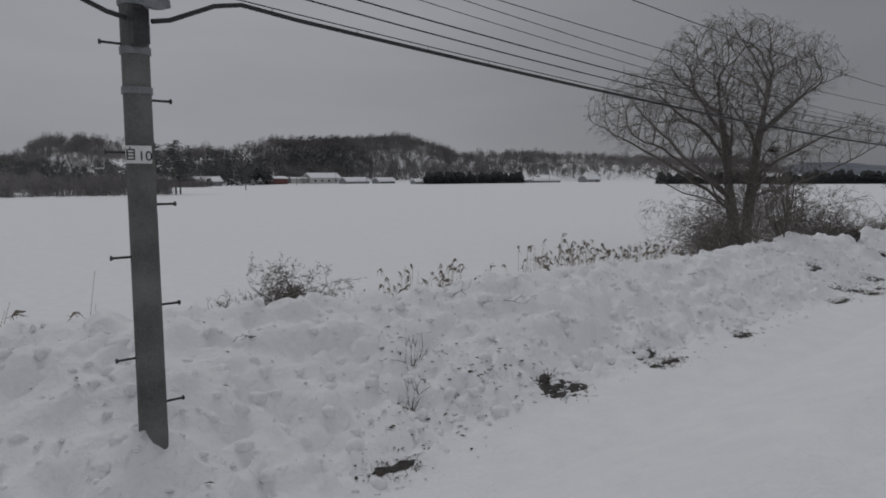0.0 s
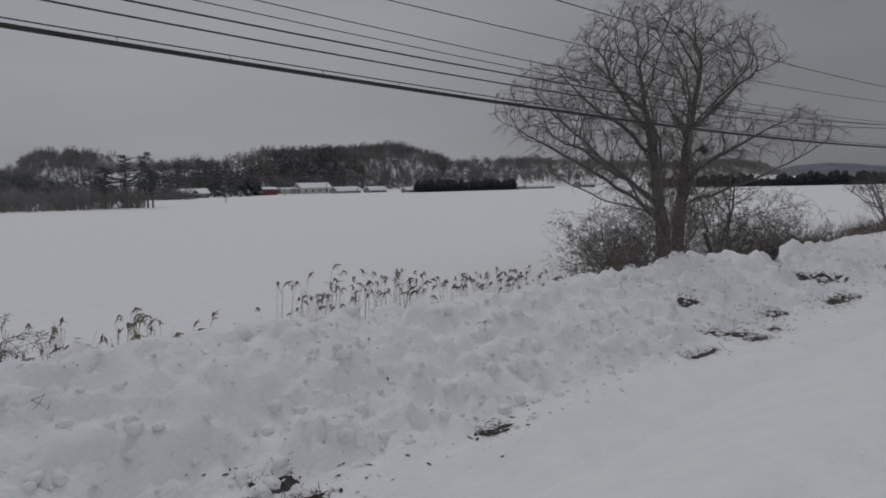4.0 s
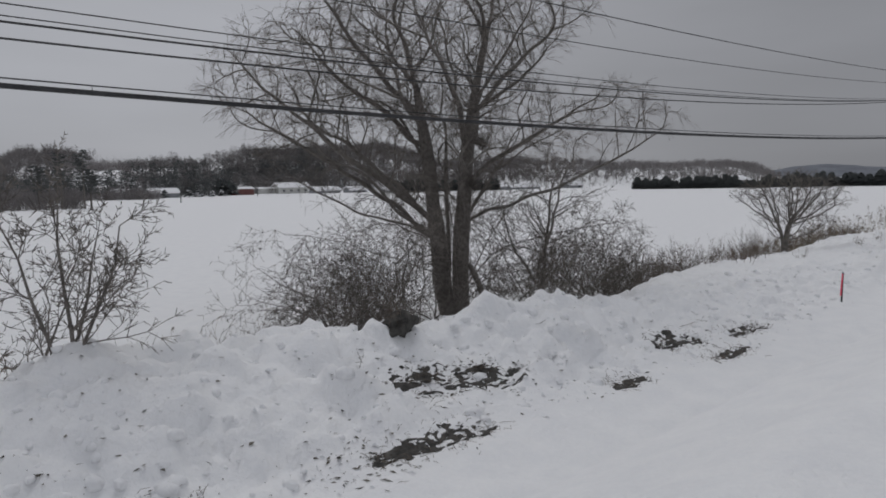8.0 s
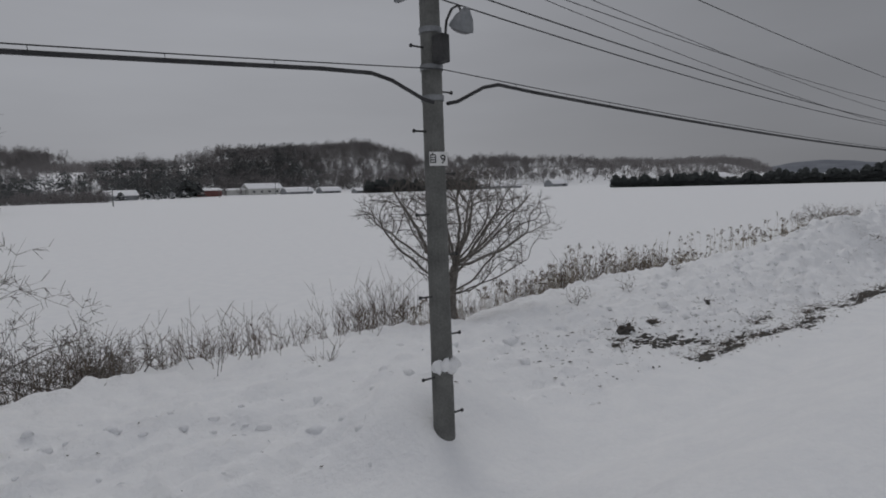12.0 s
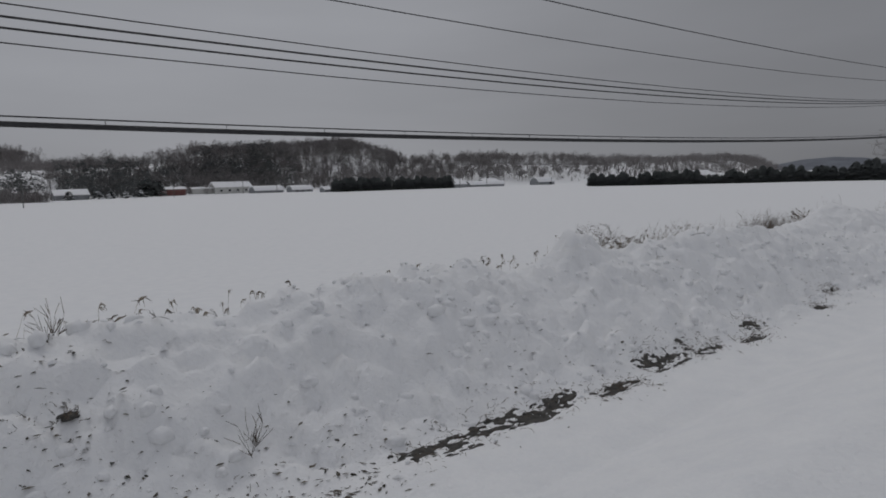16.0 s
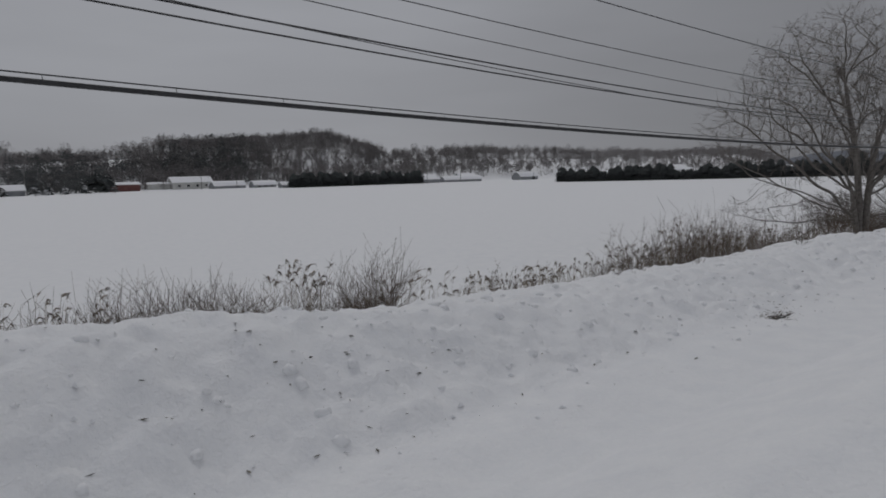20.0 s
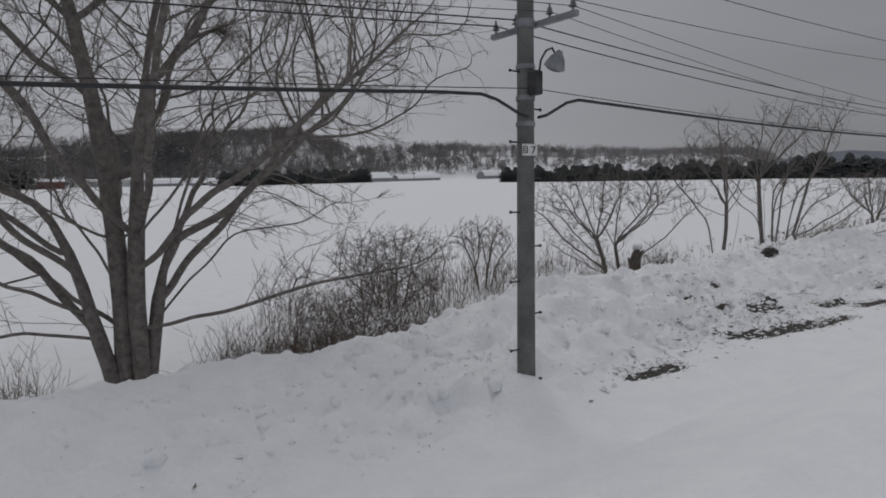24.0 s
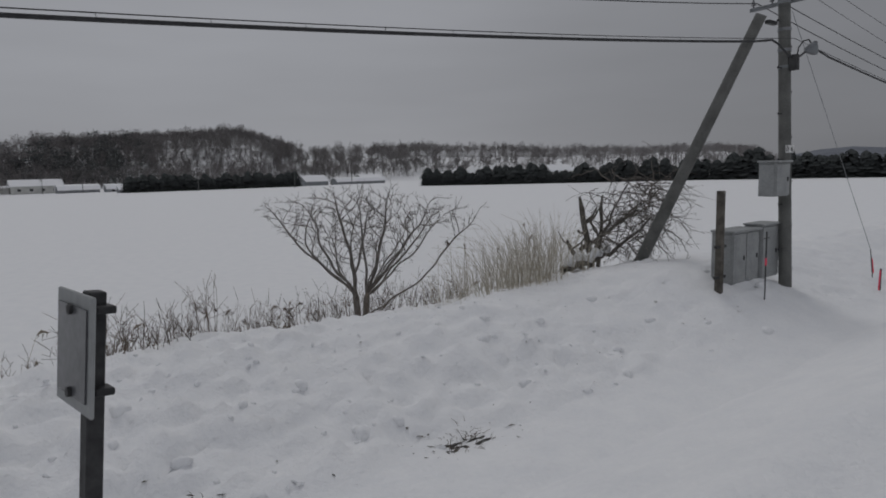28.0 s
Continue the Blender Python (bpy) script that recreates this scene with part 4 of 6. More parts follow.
plant("shrub", "spreading leafless shrub on the snow bank", "shrub", 22.0, 9.8, ((180, 62, 2.6, 0.036, 0), (200, 50, 2.4, 0.032, 0), (150, 55, 2.2, 0.03, 0), (160, 35, 2.3, 0.032, 0), (210, 22, 2.2, 0.03, 0), (20, 25, 2.0, 0.028, 0)), SLIM, 22, group="bank shrubs")
plant("shrub", "upright thin-branched leafless shrub on the snow bank", "shrub", 22.2, 8.9, ((100, 12, 2.2, 0.03, 0), (190, 25, 2.0, 0.028, 0), (10, 25, 2.0, 0.028, 0), (330, 40, 1.9, 0.028, 0)), SLIM, 23, group="bank shrubs")
spread_tree("small_tree", "small vase-shaped bare tree on the snowy slope", "tree", 50.62, 11.85, -0.35,
            [stem(0, 0, 0.02, 0, 0.75, 6, 0.012, 5) + [(0.05, 0, 1.1), (0.12, 0.02, 1.5)], stem(-0.05, 0, -0.03, 0, 0.7, 6, 0.012, 6) + [(-0.16, 0.02, 1.1), (-0.3, 0.05, 1.5)]], ((0.15, 0, 2.8, 2.15, 2.0, 0.9), (0.3, 0, 1.75, 1.7, 1.4, 0.55), (0.2, 0, 3.4, 1.0, 1.0, 0.4), (-1.5, 0, 2.75, 0.9, 0.9, 0.5), (1.7, 0, 2.4, 0.9, 0.9, 0.5)), 31, 2600, 0.12, step=0.1, reach=0.55, kill=0.13, lift=0.14, wob=0.3, limbs=26, fork=0.46, bow=-0.2, twig_len=0.22, twigs=1.5, spray=1.2, tip=0.0048)
spread_tree("bare_tree", "broad bare tree with low spreading branches", "tree", 132.4, 12.8, -0.75,
            [stem(-0.1, 0, -0.1, 0.1, 2.6, 6, 0.04, 7) + [(-0.2, 0.1, 3.8), (-0.45, 0.2, 5.2), (-0.9, 0.2, 6.6), (-1.1, 0.2, 8.2)], stem(0.13, 0, 0.12, 0, 2.7, 6, 0.04, 8) + [(0.35, 0, 3.9), (0.55, -0.1, 5.2), (0.9, 0, 6.8)], stem(-0.2, -0.1, -0.45, -0.3, 2.4, 6, 0.04, 9) + [(-1.0, -0.5, 3.4)], stem(0.2, 0.15, 0.3, 0.3, 2.6, 6, 0.04, 10) + [(0.9, 0.7, 3.8)]],
            ((-0.8, 0, 7.6, 5.4, 5.0, 4.0), (-5.4, 0, 5.6, 2.9, 2.6, 1.9), (4.2, 0, 6.0, 2.2, 2.4, 2.0), (-4.3, -0.4, 1.7, 2.7, 1.6, 0.85), (1.5, 3.6, 7.2, 3.4, 3.0, 3.0), (1.8, 3.4, 3.2, 2.2, 1.6, 0.9), (3.6, 0, 2.5, 2.2, 1.8, 0.7), (-2.0, 0, 3.4, 2.4, 2.0, 0.8)), 51, 6500, 0.185, step=0.22, reach=1.4, kill=0.28, lift=0.1, wob=0.2, limbs=30, fork=0.14, bow=-0.03, twig_len=0.5, twigs=1.8, spray=1.7, tip=0.0065)
spread_tree("small_tree", "bare vase-shaped tree at the edge of the field", "tree", 179.9, 16.4, -1.3,
            [stem(-0.05, 0, -0.1, 0, 0.9, 4, 0.02, 11), stem(0.06, 0, 0.12, 0, 0.9, 4, 0.02, 12), stem(0, 0.1, 0.3, 0.1, 0.7, 4, 0.02, 13)], ((0.1, 0, 3.0, 2.4, 2.0, 1.0), (2.4, 0, 3.2, 1.1, 1.2, 0.5), (-2.0, 0, 3.2, 0.9, 1.0, 0.5), (0.2, 0, 2.0, 1.5, 1.2, 0.6)), 61, 1500, 0.095, step=0.13, reach=0.7, kill=0.2, lift=0.04, wob=0.28, limbs=18, fork=0.3, bow=-0.2, twig_len=0.25, twigs=1.6, tip=0.0065)
spread_tree("small_tree", "thin multi-stemmed bare tree on the snow bank", "tree", 153.3, 12.8, -0.5,
            [stem(0, 0, 0.1, 0, 2.2, seed=15), stem(-0.1, 0.1, -0.5, 0.1, 2.0, seed=16), stem(0.2, 0, 0.4, 0, 1.8, seed=17)], ((-0.3, 0, 4.2, 1.4, 1.2, 1.5), (-1.5, 0, 3.4, 0.9, 0.9, 0.8), (0.3, 0, 2.8, 0.9, 0.8, 0.7)), 71, 700, 0.068, step=0.15, reach=0.7, kill=0.23, lift=0.1, wob=0.22, limbs=9, fork=0.3, twig_len=0.35, twigs=1.3, tip=0.0065, group="multi-stemmed trees")
spread_tree("small_tree", "bushy multi-stemmed bare tree on the snow bank", "tree", 153.6, 11.0, -0.35,
            [stem(0.3 * math.cos(k * 0.85), 0.22 * math.sin(k * 0.85), 0.55 * math.cos(k * 0.85) + 0.15, 0.35 * math.sin(k * 0.85), 1.9 + 0.35 * (k % 4), 7, 0.03, 20 + k) for k in range(12)],
            ((0.3, 0, 4.0, 1.5, 1.4, 1.9), (1.5, 0, 4.9, 0.8, 0.9, 1.0), (2.3, 0, 2.3, 1.3, 0.9, 0.8), (3.5, 0, 1.1, 0.7, 0.5, 0.4), (-1.4, 0, 3.8, 1.2, 1.0, 1.1)), 72, 1500, 0.07, step=0.15, reach=0.8, kill=0.19, lift=0.12, wob=0.16, limbs=22, fork=0.15, twig_len=0.35, twigs=1.3, tip=0.0065, group="multi-stemmed trees")
spread_tree("shrub", "wide low-branched shrub round a snowy stump", "shrub", 151.0, 15.8, -1.35,
            [stem(0.3 * math.cos(k * 1.05), 0.25 * math.sin(k * 1.05), 0.5 * math.cos(k * 1.6) - 0.2, 0.3 * math.sin(k * 1.6), 1.1 + 0.25 * (k % 3), seed=30 + k) for k in range(4)],
            ((-0.2, 0, 3.5, 2.8, 2.0, 1.1), (-2.6, 0, 2.8, 1.3, 1.3, 1.0), (2.0, 0, 3.2, 1.2, 1.2, 0.9), (-1.2, 0, 1.8, 1.8, 1.4, 0.7)), 73, 1700, 0.081, step=0.15, reach=0.7, kill=0.22, lift=0.04, wob=0.3, limbs=18, fork=0.2, twig_len=0.35, twigs=1.5, tip=0.0065)
spread_tree("shrub", "rounded leafless shrub behind the bank", "shrub", 145.9, 18.0, -1.4,
            [stem(0.1 * math.cos(k * 1.3), 0.1 * math.sin(k * 1.3), 0.3 * math.cos(k * 1.3), 0.3 * math.sin(k * 1.3), 0.9, 4, 0.02, 40 + k) for k in range(5)],
            ((0, 0, 1.95, 1.15, 1.0, 0.75),), 74, 1000, 0.04, step=0.1, reach=0.5, kill=0.14, lift=0.08, wob=0.22, limbs=10, fork=0.2, twig_len=0.24, twigs=1.6, tip=0.006)
spread_tree("shrub", "dense dark rounded shrub behind the bank", "shrub", 141.5, 17.6, -1.4,
            [stem(0.25 * math.cos(k * 0.8), 0.2 * math.sin(k * 0.8), 0.6 * math.cos(k * 0.8), 0.5 * math.sin(k * 0.8), 0.8 + 0.15 * (k % 3), 4, 0.03, 50 + k) for k in range(8)],
            ((0, 0, 1.75, 2.1, 1.7, 0.9), (0, 0, 0.9, 1.7, 1.4, 0.5)), 75, 2000, 0.04, step=0.12, reach=0.55, kill=0.15, lift=0.06, wob=0.26, limbs=18, fork=0.2, twig_len=0.26, twigs=1.7, tip=0.006)
plant("shrub", "dense brown shrub beside the broad tree", "shrub", 137.6, 13.2, [(i * 36, 25 + 16 * (i % 3), 2.0, 0.025, 0) for i in range(10)], TANGLE, 76)
plant("shrub", "low arching shrub with snow caught in it", "shrub", 8.0, 15.4, [(i * 17, 20 + 19 * (i % 4), 1.6, 0.03, 0) for i in range(22)], TANGLE, 77, z=-0.75, root=0.35)
spread_tree("shrub", "small leafless shrub behind the snow bank", "shrub", 87.5, 16.8, -1.3,
            [stem(0.2 * math.cos(k * 0.9), 0.15 * math.sin(k * 0.9), 0.5 * math.cos(k * 0.9), 0.3 * math.sin(k * 0.9), 0.9 + 0.12 * (k % 3), 4, 0.02, 60 + k) for k in range(7)],
            ((-0.2, 0, 1.65, 1.1, 0.9, 0.7), (1.0, 0, 1.45, 0.9, 0.7, 0.4), (-1.0, 0, 1.4, 0.6, 0.6, 0.4)), 78, 900, 0.028, step=0.1, reach=0.5, kill=0.16, lift=0.1, wob=0.2, limbs=12, fork=0.2, twig_len=0.24, twigs=1.3, tip=0.005)
for lx, ly, lh in ((60.5, 170.5, 13.5), (56.2, 172.0, 13.0), (52.0, 174.0, 10.0), (62.5, 173.0, 9.0)):
    r = np.random.default_rng(int(lx * 10))
    e = empty("field_tree", lx, ly, gz(lx, ly), "dark larch standing at the edge of the field", "tree", "larches at the field edge")
    part("trunk", one_rod((0, 0, -0.4), (0.1, 0, lh), 0.26, 0.05, sides=7), BARK, e)
    q = larch(r, lh, 3.4)
    quick_mesh("crown", q.reshape(-1, 3), np.arange(len(q) * 4).reshape(-1, 4), HAZED_PINE, e)


# ---- line of utility poles and their wires ----
def lamp_arm(e, z):
    b = part("ballast_box", one_box(-0.02, -0.19, z - 0.22, 0.13, 0.16, 0.3, bevel=0.015), IRON, e)
    pts = [(0, -0.24, z - 0.1), (0, -0.27, z + 0.06), (0, -0.36, z + 0.16), (0, -0.46, z + 0.17), (0, -0.5, z + 0.1)]
    v, f = tubes([([np.array(p) for p in pts], [0.014] * 5)], 6)
    quick_mesh("lamp_arm", v, f, IRON, e, smooth=True)
    bm = bmesh.new()
    m = Matrix.Translation((0, -0.53, z)) @ Matrix.Rotation(radians(28), 4, "X")
    prof = ((0.03, 0.13), (0.05, 0.09), (0.09, 0.04), (0.125, -0.05), (0.135, -0.09))
    rings = [[bm.verts.new(m @ Vector((r * math.cos(a * math.pi / 8), r * math.sin(a * math.pi / 8), h))) for a in range(16)] for r, h in prof]
    for a, b2 in zip(rings, rings[1:]):
        for i in range(16):
            bm.faces.new((a[i], a[(i + 1) % 16], b2[(i + 1) % 16], b2[i]))
    bm.faces.new(rings[0])
    sh = part("lamp_shade", bm, STEEL, e, "pale enamel lamp shade", smooth=True)
    bm = bmesh.new()
    bmesh.ops.create_uvsphere(bm, u_segments=12, v_segments=6, radius=0.12, matrix=m @ Matrix.Translation((0, 0, -0.08)) @ Matrix.Diagonal((1, 1, 0.45, 1)))
    part("lens", bm, PORCELAIN, sh, "clear glass bowl", smooth=True)


def insulator(e, x, y, z, hang):
    bm = bmesh.new()
    s = -1 if hang else 1
    n = 3 if hang else 1
    for k in range(n):
        zz = z + s * (0.06 + 0.085 * k)
        rod(bm, (x, y, zz), (x, y, zz + s * 0.03), 0.055, 0.03, 10)
    rod(bm, (x, y, z), (x, y, z + s * (0.1 + 0.085 * n)), 0.014, sides=6)
    if not hang:
        rod(bm, (x, y, z + 0.05), (x, y, z + 0.13), 0.04, 0.03, 10)
    part("insulator", bm, PORCELAIN, e)


def utility_pole(x, y, base, top, arm, arm_top, digits, label, lamp=True, plate=3.4, lean=(0.0, 0.0)):
    """lean: how far the shaft goes along and away from the track for each metre up; it keeps its place at 4.4 m."""
    e = empty("utility_pole", x, y, base, label, "utility pole", "poles along the track")
    e.matrix_world = Matrix.Translation((x - lean[0] * (4.4 - base), y - lean[1] * (4.4 - base), base)) @ Matrix.Rotation(math.atan(lean[0]), 4, "Y") @ Matrix.Rotation(-math.atan(lean[1]), 4, "X")
    t = top - base
    part("shaft", one_rod((0, 0, -1.2), (0, 0, t), 0.126, 0.106, sides=20), CONCRETE, e, smooth=False)
    for zz, sided in ((arm, "low"), (arm_top, "high")):
        h = zz - base
        a = part("crossarm", one_box(0.13, 0, h, 0.075, 1.5 if sided == "low" else 1.42, 0.075, bevel=0.008), STEEL, e)
        part("brace_band", one_rod((0, 0, h - 0.05), (0, 0, h + 0.05), 0.122, sides=18), STEEL, e)
        if sided == "low":
            for oy in (-0.68, -0.3, 0.3, 0.68):
                insulator(a, 0.13, oy, h + 0.03, False)
        else:
            for oy in (-0.68, 0.68):
                insulator(a, 0.13, oy, h - 0.03, True)
    k = 0
    zz = 0.35
    while zz < t - 1.7:
        bm = one_rod((-0.1 if k % 2 else 0.1, 0, zz), (-0.27 if k % 2 else 0.27, 0, zz), 0.011, sides=6)
        rod(bm, (-0.27 if k % 2 else 0.27, 0, zz), (-0.285 if k % 2 else 0.285, 0, zz), 0.022, sides=6)
        part("step_bolt", bm, IRON, e)
        zz += 0.45
        k += 1
    for h in (arm - base - 0.55, arm - base - 0.95, arm - base - 1.28):
        part("clamp_band", one_rod((0, 0, h - 0.03), (0, 0, h + 0.03), 0.126, sides=18), STEEL, e)
    if lamp:
        lamp_arm(e, arm - base - (0.56 if x < 160 else 1.0))
    # number plate: one written sign and its figures
    ph = plate - base
    side = Matrix.Rotation(radians(-22), 4, "Z")
    pl = part("number_plate", one_box(0, -0.126, ph, 0.205, 0.008, 0.15, bevel=0.002, m=side), WHITE, e, "white number plate")
    bm = bmesh.new()
    for bx, bz, sx, sz in ((-0.062, 0.04, 0.055, 0.01), (-0.062, 0.014, 0.055, 0.01), (-0.062, -0.013, 0.055, 0.01), (-0.062, -0.04, 0.055, 0.01), (-0.09, 0, 0.01, 0.09), (-0.034, 0, 0.01, 0.09), (-0.066, 0.054, 0.01, 0.02)):
        box(bm, bx, -0.1315, ph + bz, sx, 0.004, sz, m=side)
    part("character", bm, BLACK, pl, "black character on the plate")
    font = bpy.data.curves.new("figures", "FONT")
    font.body, font.size, font.align_x, font.extrude = digits, 0.135 if len(digits) == 1 else 0.115, "CENTER", 0.002
    tmp = bpy.data.objects.new("figures", font)
    me = bpy.data.meshes.new_from_object(tmp)
    bpy.data.objects.remove(tmp)
    me.transform(side @ Matrix.Translation((0.05, -0.1325, ph - 0.05)) @ Matrix.Rotation(radians(90), 4, "X"))
    me.materials.append(BLACK)
    ob = new("figures", me)
    ob.parent = pl
    return e


def snow_collar(e, z, w, h, seed):
    """Lumps of wind-packed snow sticking to the track side of a shaft."""
    r = random.Random(seed)
    for k in range(5):
        bm = bmesh.new()
        bmesh.ops.create_icosphere(bm, subdivisions=3, radius=1.0)
        a = radians(-150 + 38 * k + r.uniform(-6, 6))
        s0 = w * r.uniform(0.8, 1.15)
        for v in bm.verts:
            c = v.co
            q = 1 + 0.5 * float(vnoise(np.array(c.x * 1.7 + seed + k), np.array(c.y * 1.7 + c.z * 2.0), seed)) + 0.25 * float(vnoise(np.array(c.y * 5 + k), np.array(c.z * 5 + c.x * 3), seed + 3))
            v.co = Vector((c.x * s0 * q + 0.125 * math.cos(a), c.y * s0 * q + 0.125 * math.sin(a), c.z * h * q * r.uniform(0.98, 1.02) + z + 0.02 * math.sin(k * 2.1)))
        part("snow_lump", bm, SNOW, e, smooth=True)


POLES = ((1.88, 6.12, 0.75, 6.35, 5.15, 6.2, "10", "grey concrete utility pole standing in the snow bank"),
         (44.92, 5.68, 0.2, 6.45, 5.34, 6.3, "9", "grey concrete utility pole with snow heaped at its foot"),
         (88.98, 5.73, 0.8, 6.2, 5.05, 6.08, "8", "grey concrete utility pole in smooth deep snow"),
         (135.8, 6.2, 0.0, 6.2, 5.02, 6.05, "7", "grey concrete utility pole beside a broad bare tree"),
         (183.75, 6.32, 0.6, 9.45, 6.3, 9.3, "6", "grey concrete utility pole with a diagonal brace and cabinets"))
LEANS = {"10": (0.0, 0.0), "9": (0.022, 0.05), "8": (0.0, 0.0), "7": (0.045, 0.05), "6": (0.0, 0.04)}
for p in POLES:
    e = utility_pole(*p, plate=3.33 if p[6] == "10" else 3.4, lean=LEANS[p[6]])
    if p[6] == "9":
        snow_collar(e, 1.12 - p[2], 0.075, 0.085, 4)


def span(a, b, sag, n=26):
    t = np.linspace(0, 1, n)[:, None]
    p = np.array(a) * (1 - t) + np.array(b) * t
    p[:, 2] -= 4 * sag * t[:, 0] * (1 - t[:, 0])
    return p


ends = ((-43.0, 6.3, 0.8, 6.4, 5.2, 6.25), *[p[:6] for p in POLES], (233.0, 6.4, 0.6, 5.9, 4.7, 5.75))


def wire(name, label, offset, level, dz, radius, sags):
    for a, b, sag in zip(ends, ends[1:], sags):
        s = sag * ((b[0] - a[0]) / 44.0) ** 2 * 1.03
        pts = span((a[0] + 0.13, a[1] + offset, a[level] + dz), (b[0] + 0.13, b[1] + offset, b[level] + dz), s)
        v, f = tubes([(pts, [radius] * len(pts))], 5)
        tagged(quick_mesh(name, v, f, RUBBER, smooth=True), label, "wire", "wires along the track")


wire("power_wire", "thin dark overhead wire hung from the insulators", -0.68, 5, -0.36, 0.007, (0.72, 0.72, 0.72, 0.64, 0.72, 0.72))
wire("power_wire", "thin dark overhead wire hung from the insulators", 0.68, 5, -0.36, 0.007, (0.72,) * 6)
wire("line_wire", "dark insulated wire carried on the lower crossarm", 0.3, 4, 0.1, 0.01, (0.8, 0.92, 0.85, 0.8, 0.92, 0.85))
wire("line_wire", "dark insulated wire carried on the lower crossarm", 0.68, 4, 0.08, 0.01, (0.88, 0.96, 0.84, 0.8, 1.0, 0.9))
wire("line_wire", "thin wire carried on the lower crossarm", -0.68, 4, 0.1, 0.005, (0.84, 1.0, 0.97, 0.84, 1.09, 0.9))
wire("line_wire", "thin wire carried on the lower crossarm", -0.3, 4, 0.1, 0.005, (0.88, 1.0, 1.14, 1.05, 1.25, 1.0))

# telephone cable: a thin messenger, a thick cable lashed below it, loops down to each pole, small hangers
CABLE_Z = (4.75, 4.8, 4.36, 4.22, 4.18, 5.55, 3.6)
for i, (a, b) in enumerate(zip(ends, ends[1:])):
    pa, pb = (a[0], a[1] - 0.14, CABLE_Z[i]), (b[0], b[1] - 0.14, CABLE_Z[i + 1])
    pts = span(pa, pb, (0.66, 0.68, 0.63, 0.56, 0.74, 0.66)[i] * ((b[0] - a[0]) / 44.0) ** 2, 60)
    low = pts.copy()
    u = np.minimum(low[:, 0] - pa[0], pb[0] - low[:, 0])
    low[:, 2] -= 0.055
    keep = low[u > 1.1]
    first = [np.array([pa[0] + dx, pa[1], pa[2] - dz]) for dx, dz in ((0.1, 0.36), (0.25, 0.33), (0.45, 0.24), (0.65, 0.15), (0.9, 0.1))]
    last = [np.array([pb[0] - dx, pb[1], pb[2] - dz]) for dx, dz in ((0.9, 0.12), (0.65, 0.17), (0.45, 0.25), (0.25, 0.33), (0.1, 0.36))]
    run = np.array(first + list(keep) + last)
    hang = []
    for x in np.arange(pa[0] + 1.2, pb[0] - 1, 0.95):
        z, y = np.interp(x, pts[:, 0], pts[:, 2]), np.interp(x, pts[:, 0], pts[:, 1])
        hang.append(([(x, y, z + 0.004), (x + 0.004, y, z - 0.03), (x + 0.01, y, z - 0.072)], [0.003, 0.003, 0.004]))
    cable = empty("telephone_cable", *pa, "thick black telephone cable lashed below a messenger wire", "cable", "wires along the track")
    for nm, ln, sd in (("messenger_wire", [(pts, [0.006] * 60)], 5), ("sheath", [(run, [0.021] * len(run))], 8), ("hanger_row", hang, 5)):
        v, f = tubes(ln, sd)
        ob = quick_mesh(nm, v - np.array(pa), f, RUBBER, cable, smooth=True)
        if nm == "hanger_row":
            tagged(ob, "small clips holding the cable", kind="stuff")


# ---- bare earth and debris at the foot of the bank ----
def patch(x, y, length, width, seed, slant=0.0, label="patch of dark bare earth and dead grass in the snow"):
    """An uneven slab of earth that comes through the snow only where it is high: ragged by itself."""
    n, m = max(12, int(length * 34)), max(14, int(width * 64))
    u, v = np.meshgrid(np.linspace(-0.5, 0.5, n), np.linspace(-0.5, 0.5, m), indexing="ij")
    px, py = x + u * length * 1.3, y + v * width * 1.35 + 0.2 * vnoise(u * length * 1.1 + x, u * 0 + 0.5, seed + 5) + slant * u * length
    dome = 1 - (2 * u) ** 4 - (2 * v) ** 2
    ragged = 0.6 * vnoise(px / 0.6, py / 0.2, seed) + 0.7 * vnoise(px / 0.2, py / 0.08, seed + 1) + 0.85 * vnoise(px / 0.08, py / 0.04, seed + 2)
    rise = np.clip(0.09 * (0.75 * np.minimum(dome, 0.8) - 0.42 + 1.3 * ragged), -0.08, 0.01)
    z = ground_z(px, py) + rise + np.where(rise > 0, 0.02 * vnoise(px / 0.05, py / 0.035, seed + 3), 0)
    z = np.where(dome < -0.6, z - 0.1, z)
    i, j = np.meshgrid(np.arange(n - 1), np.arange(m - 1), indexing="ij")
    k = (i * m + j).ravel()
    ob = quick_mesh("earth_patch", np.stack([px - x, py - y, z], -1).reshape(-1, 3), np.stack([k, k + m, k + m + 1, k + 1], 1), EARTH, smooth=False)
    ob.location = (x, y, 0)
    return tagged(ob, label, "bare ground", "bare patches along the bank")


for n, row in enumerate(PATCHES):
    patch(*row[:4], 300 + 3 * n, row[4])

rng = np.random.default_rng(77)

# short dead grass round the edges of the bare patches
lines = []
for px, py, ln, wd, drift in PATCHES:
    k = int(90 * ln + 30)
    u = rng.uniform(-0.62, 0.62, k) * ln
    gx0, gy0 = px + u, py + drift * u + rng.normal(0.05, 0.42 * wd + 0.05, k)
    z0 = ground_z(gx0, gy0)
    for a, b, c in zip(gx0, gy0, z0):
        h = 0.015 + 0.06 * rng.random() ** 2
        t = rng.normal(0, 0.08, 2)
        lines.append(((np.array((a, b, c - 0.02)), np.array((a + t[0] * 0.4, b + t[1] * 0.4, c + h * 0.7)), np.array((a + t[0], b + t[1], c + h))), (0.004, 0.003, 0.0015)))
v, f = tubes(lines, 3)
tagged(quick_mesh("dead_grass", v, f, BRUSH), "short dead grass round the bare earth in the snow", "grass", kind="stuff")


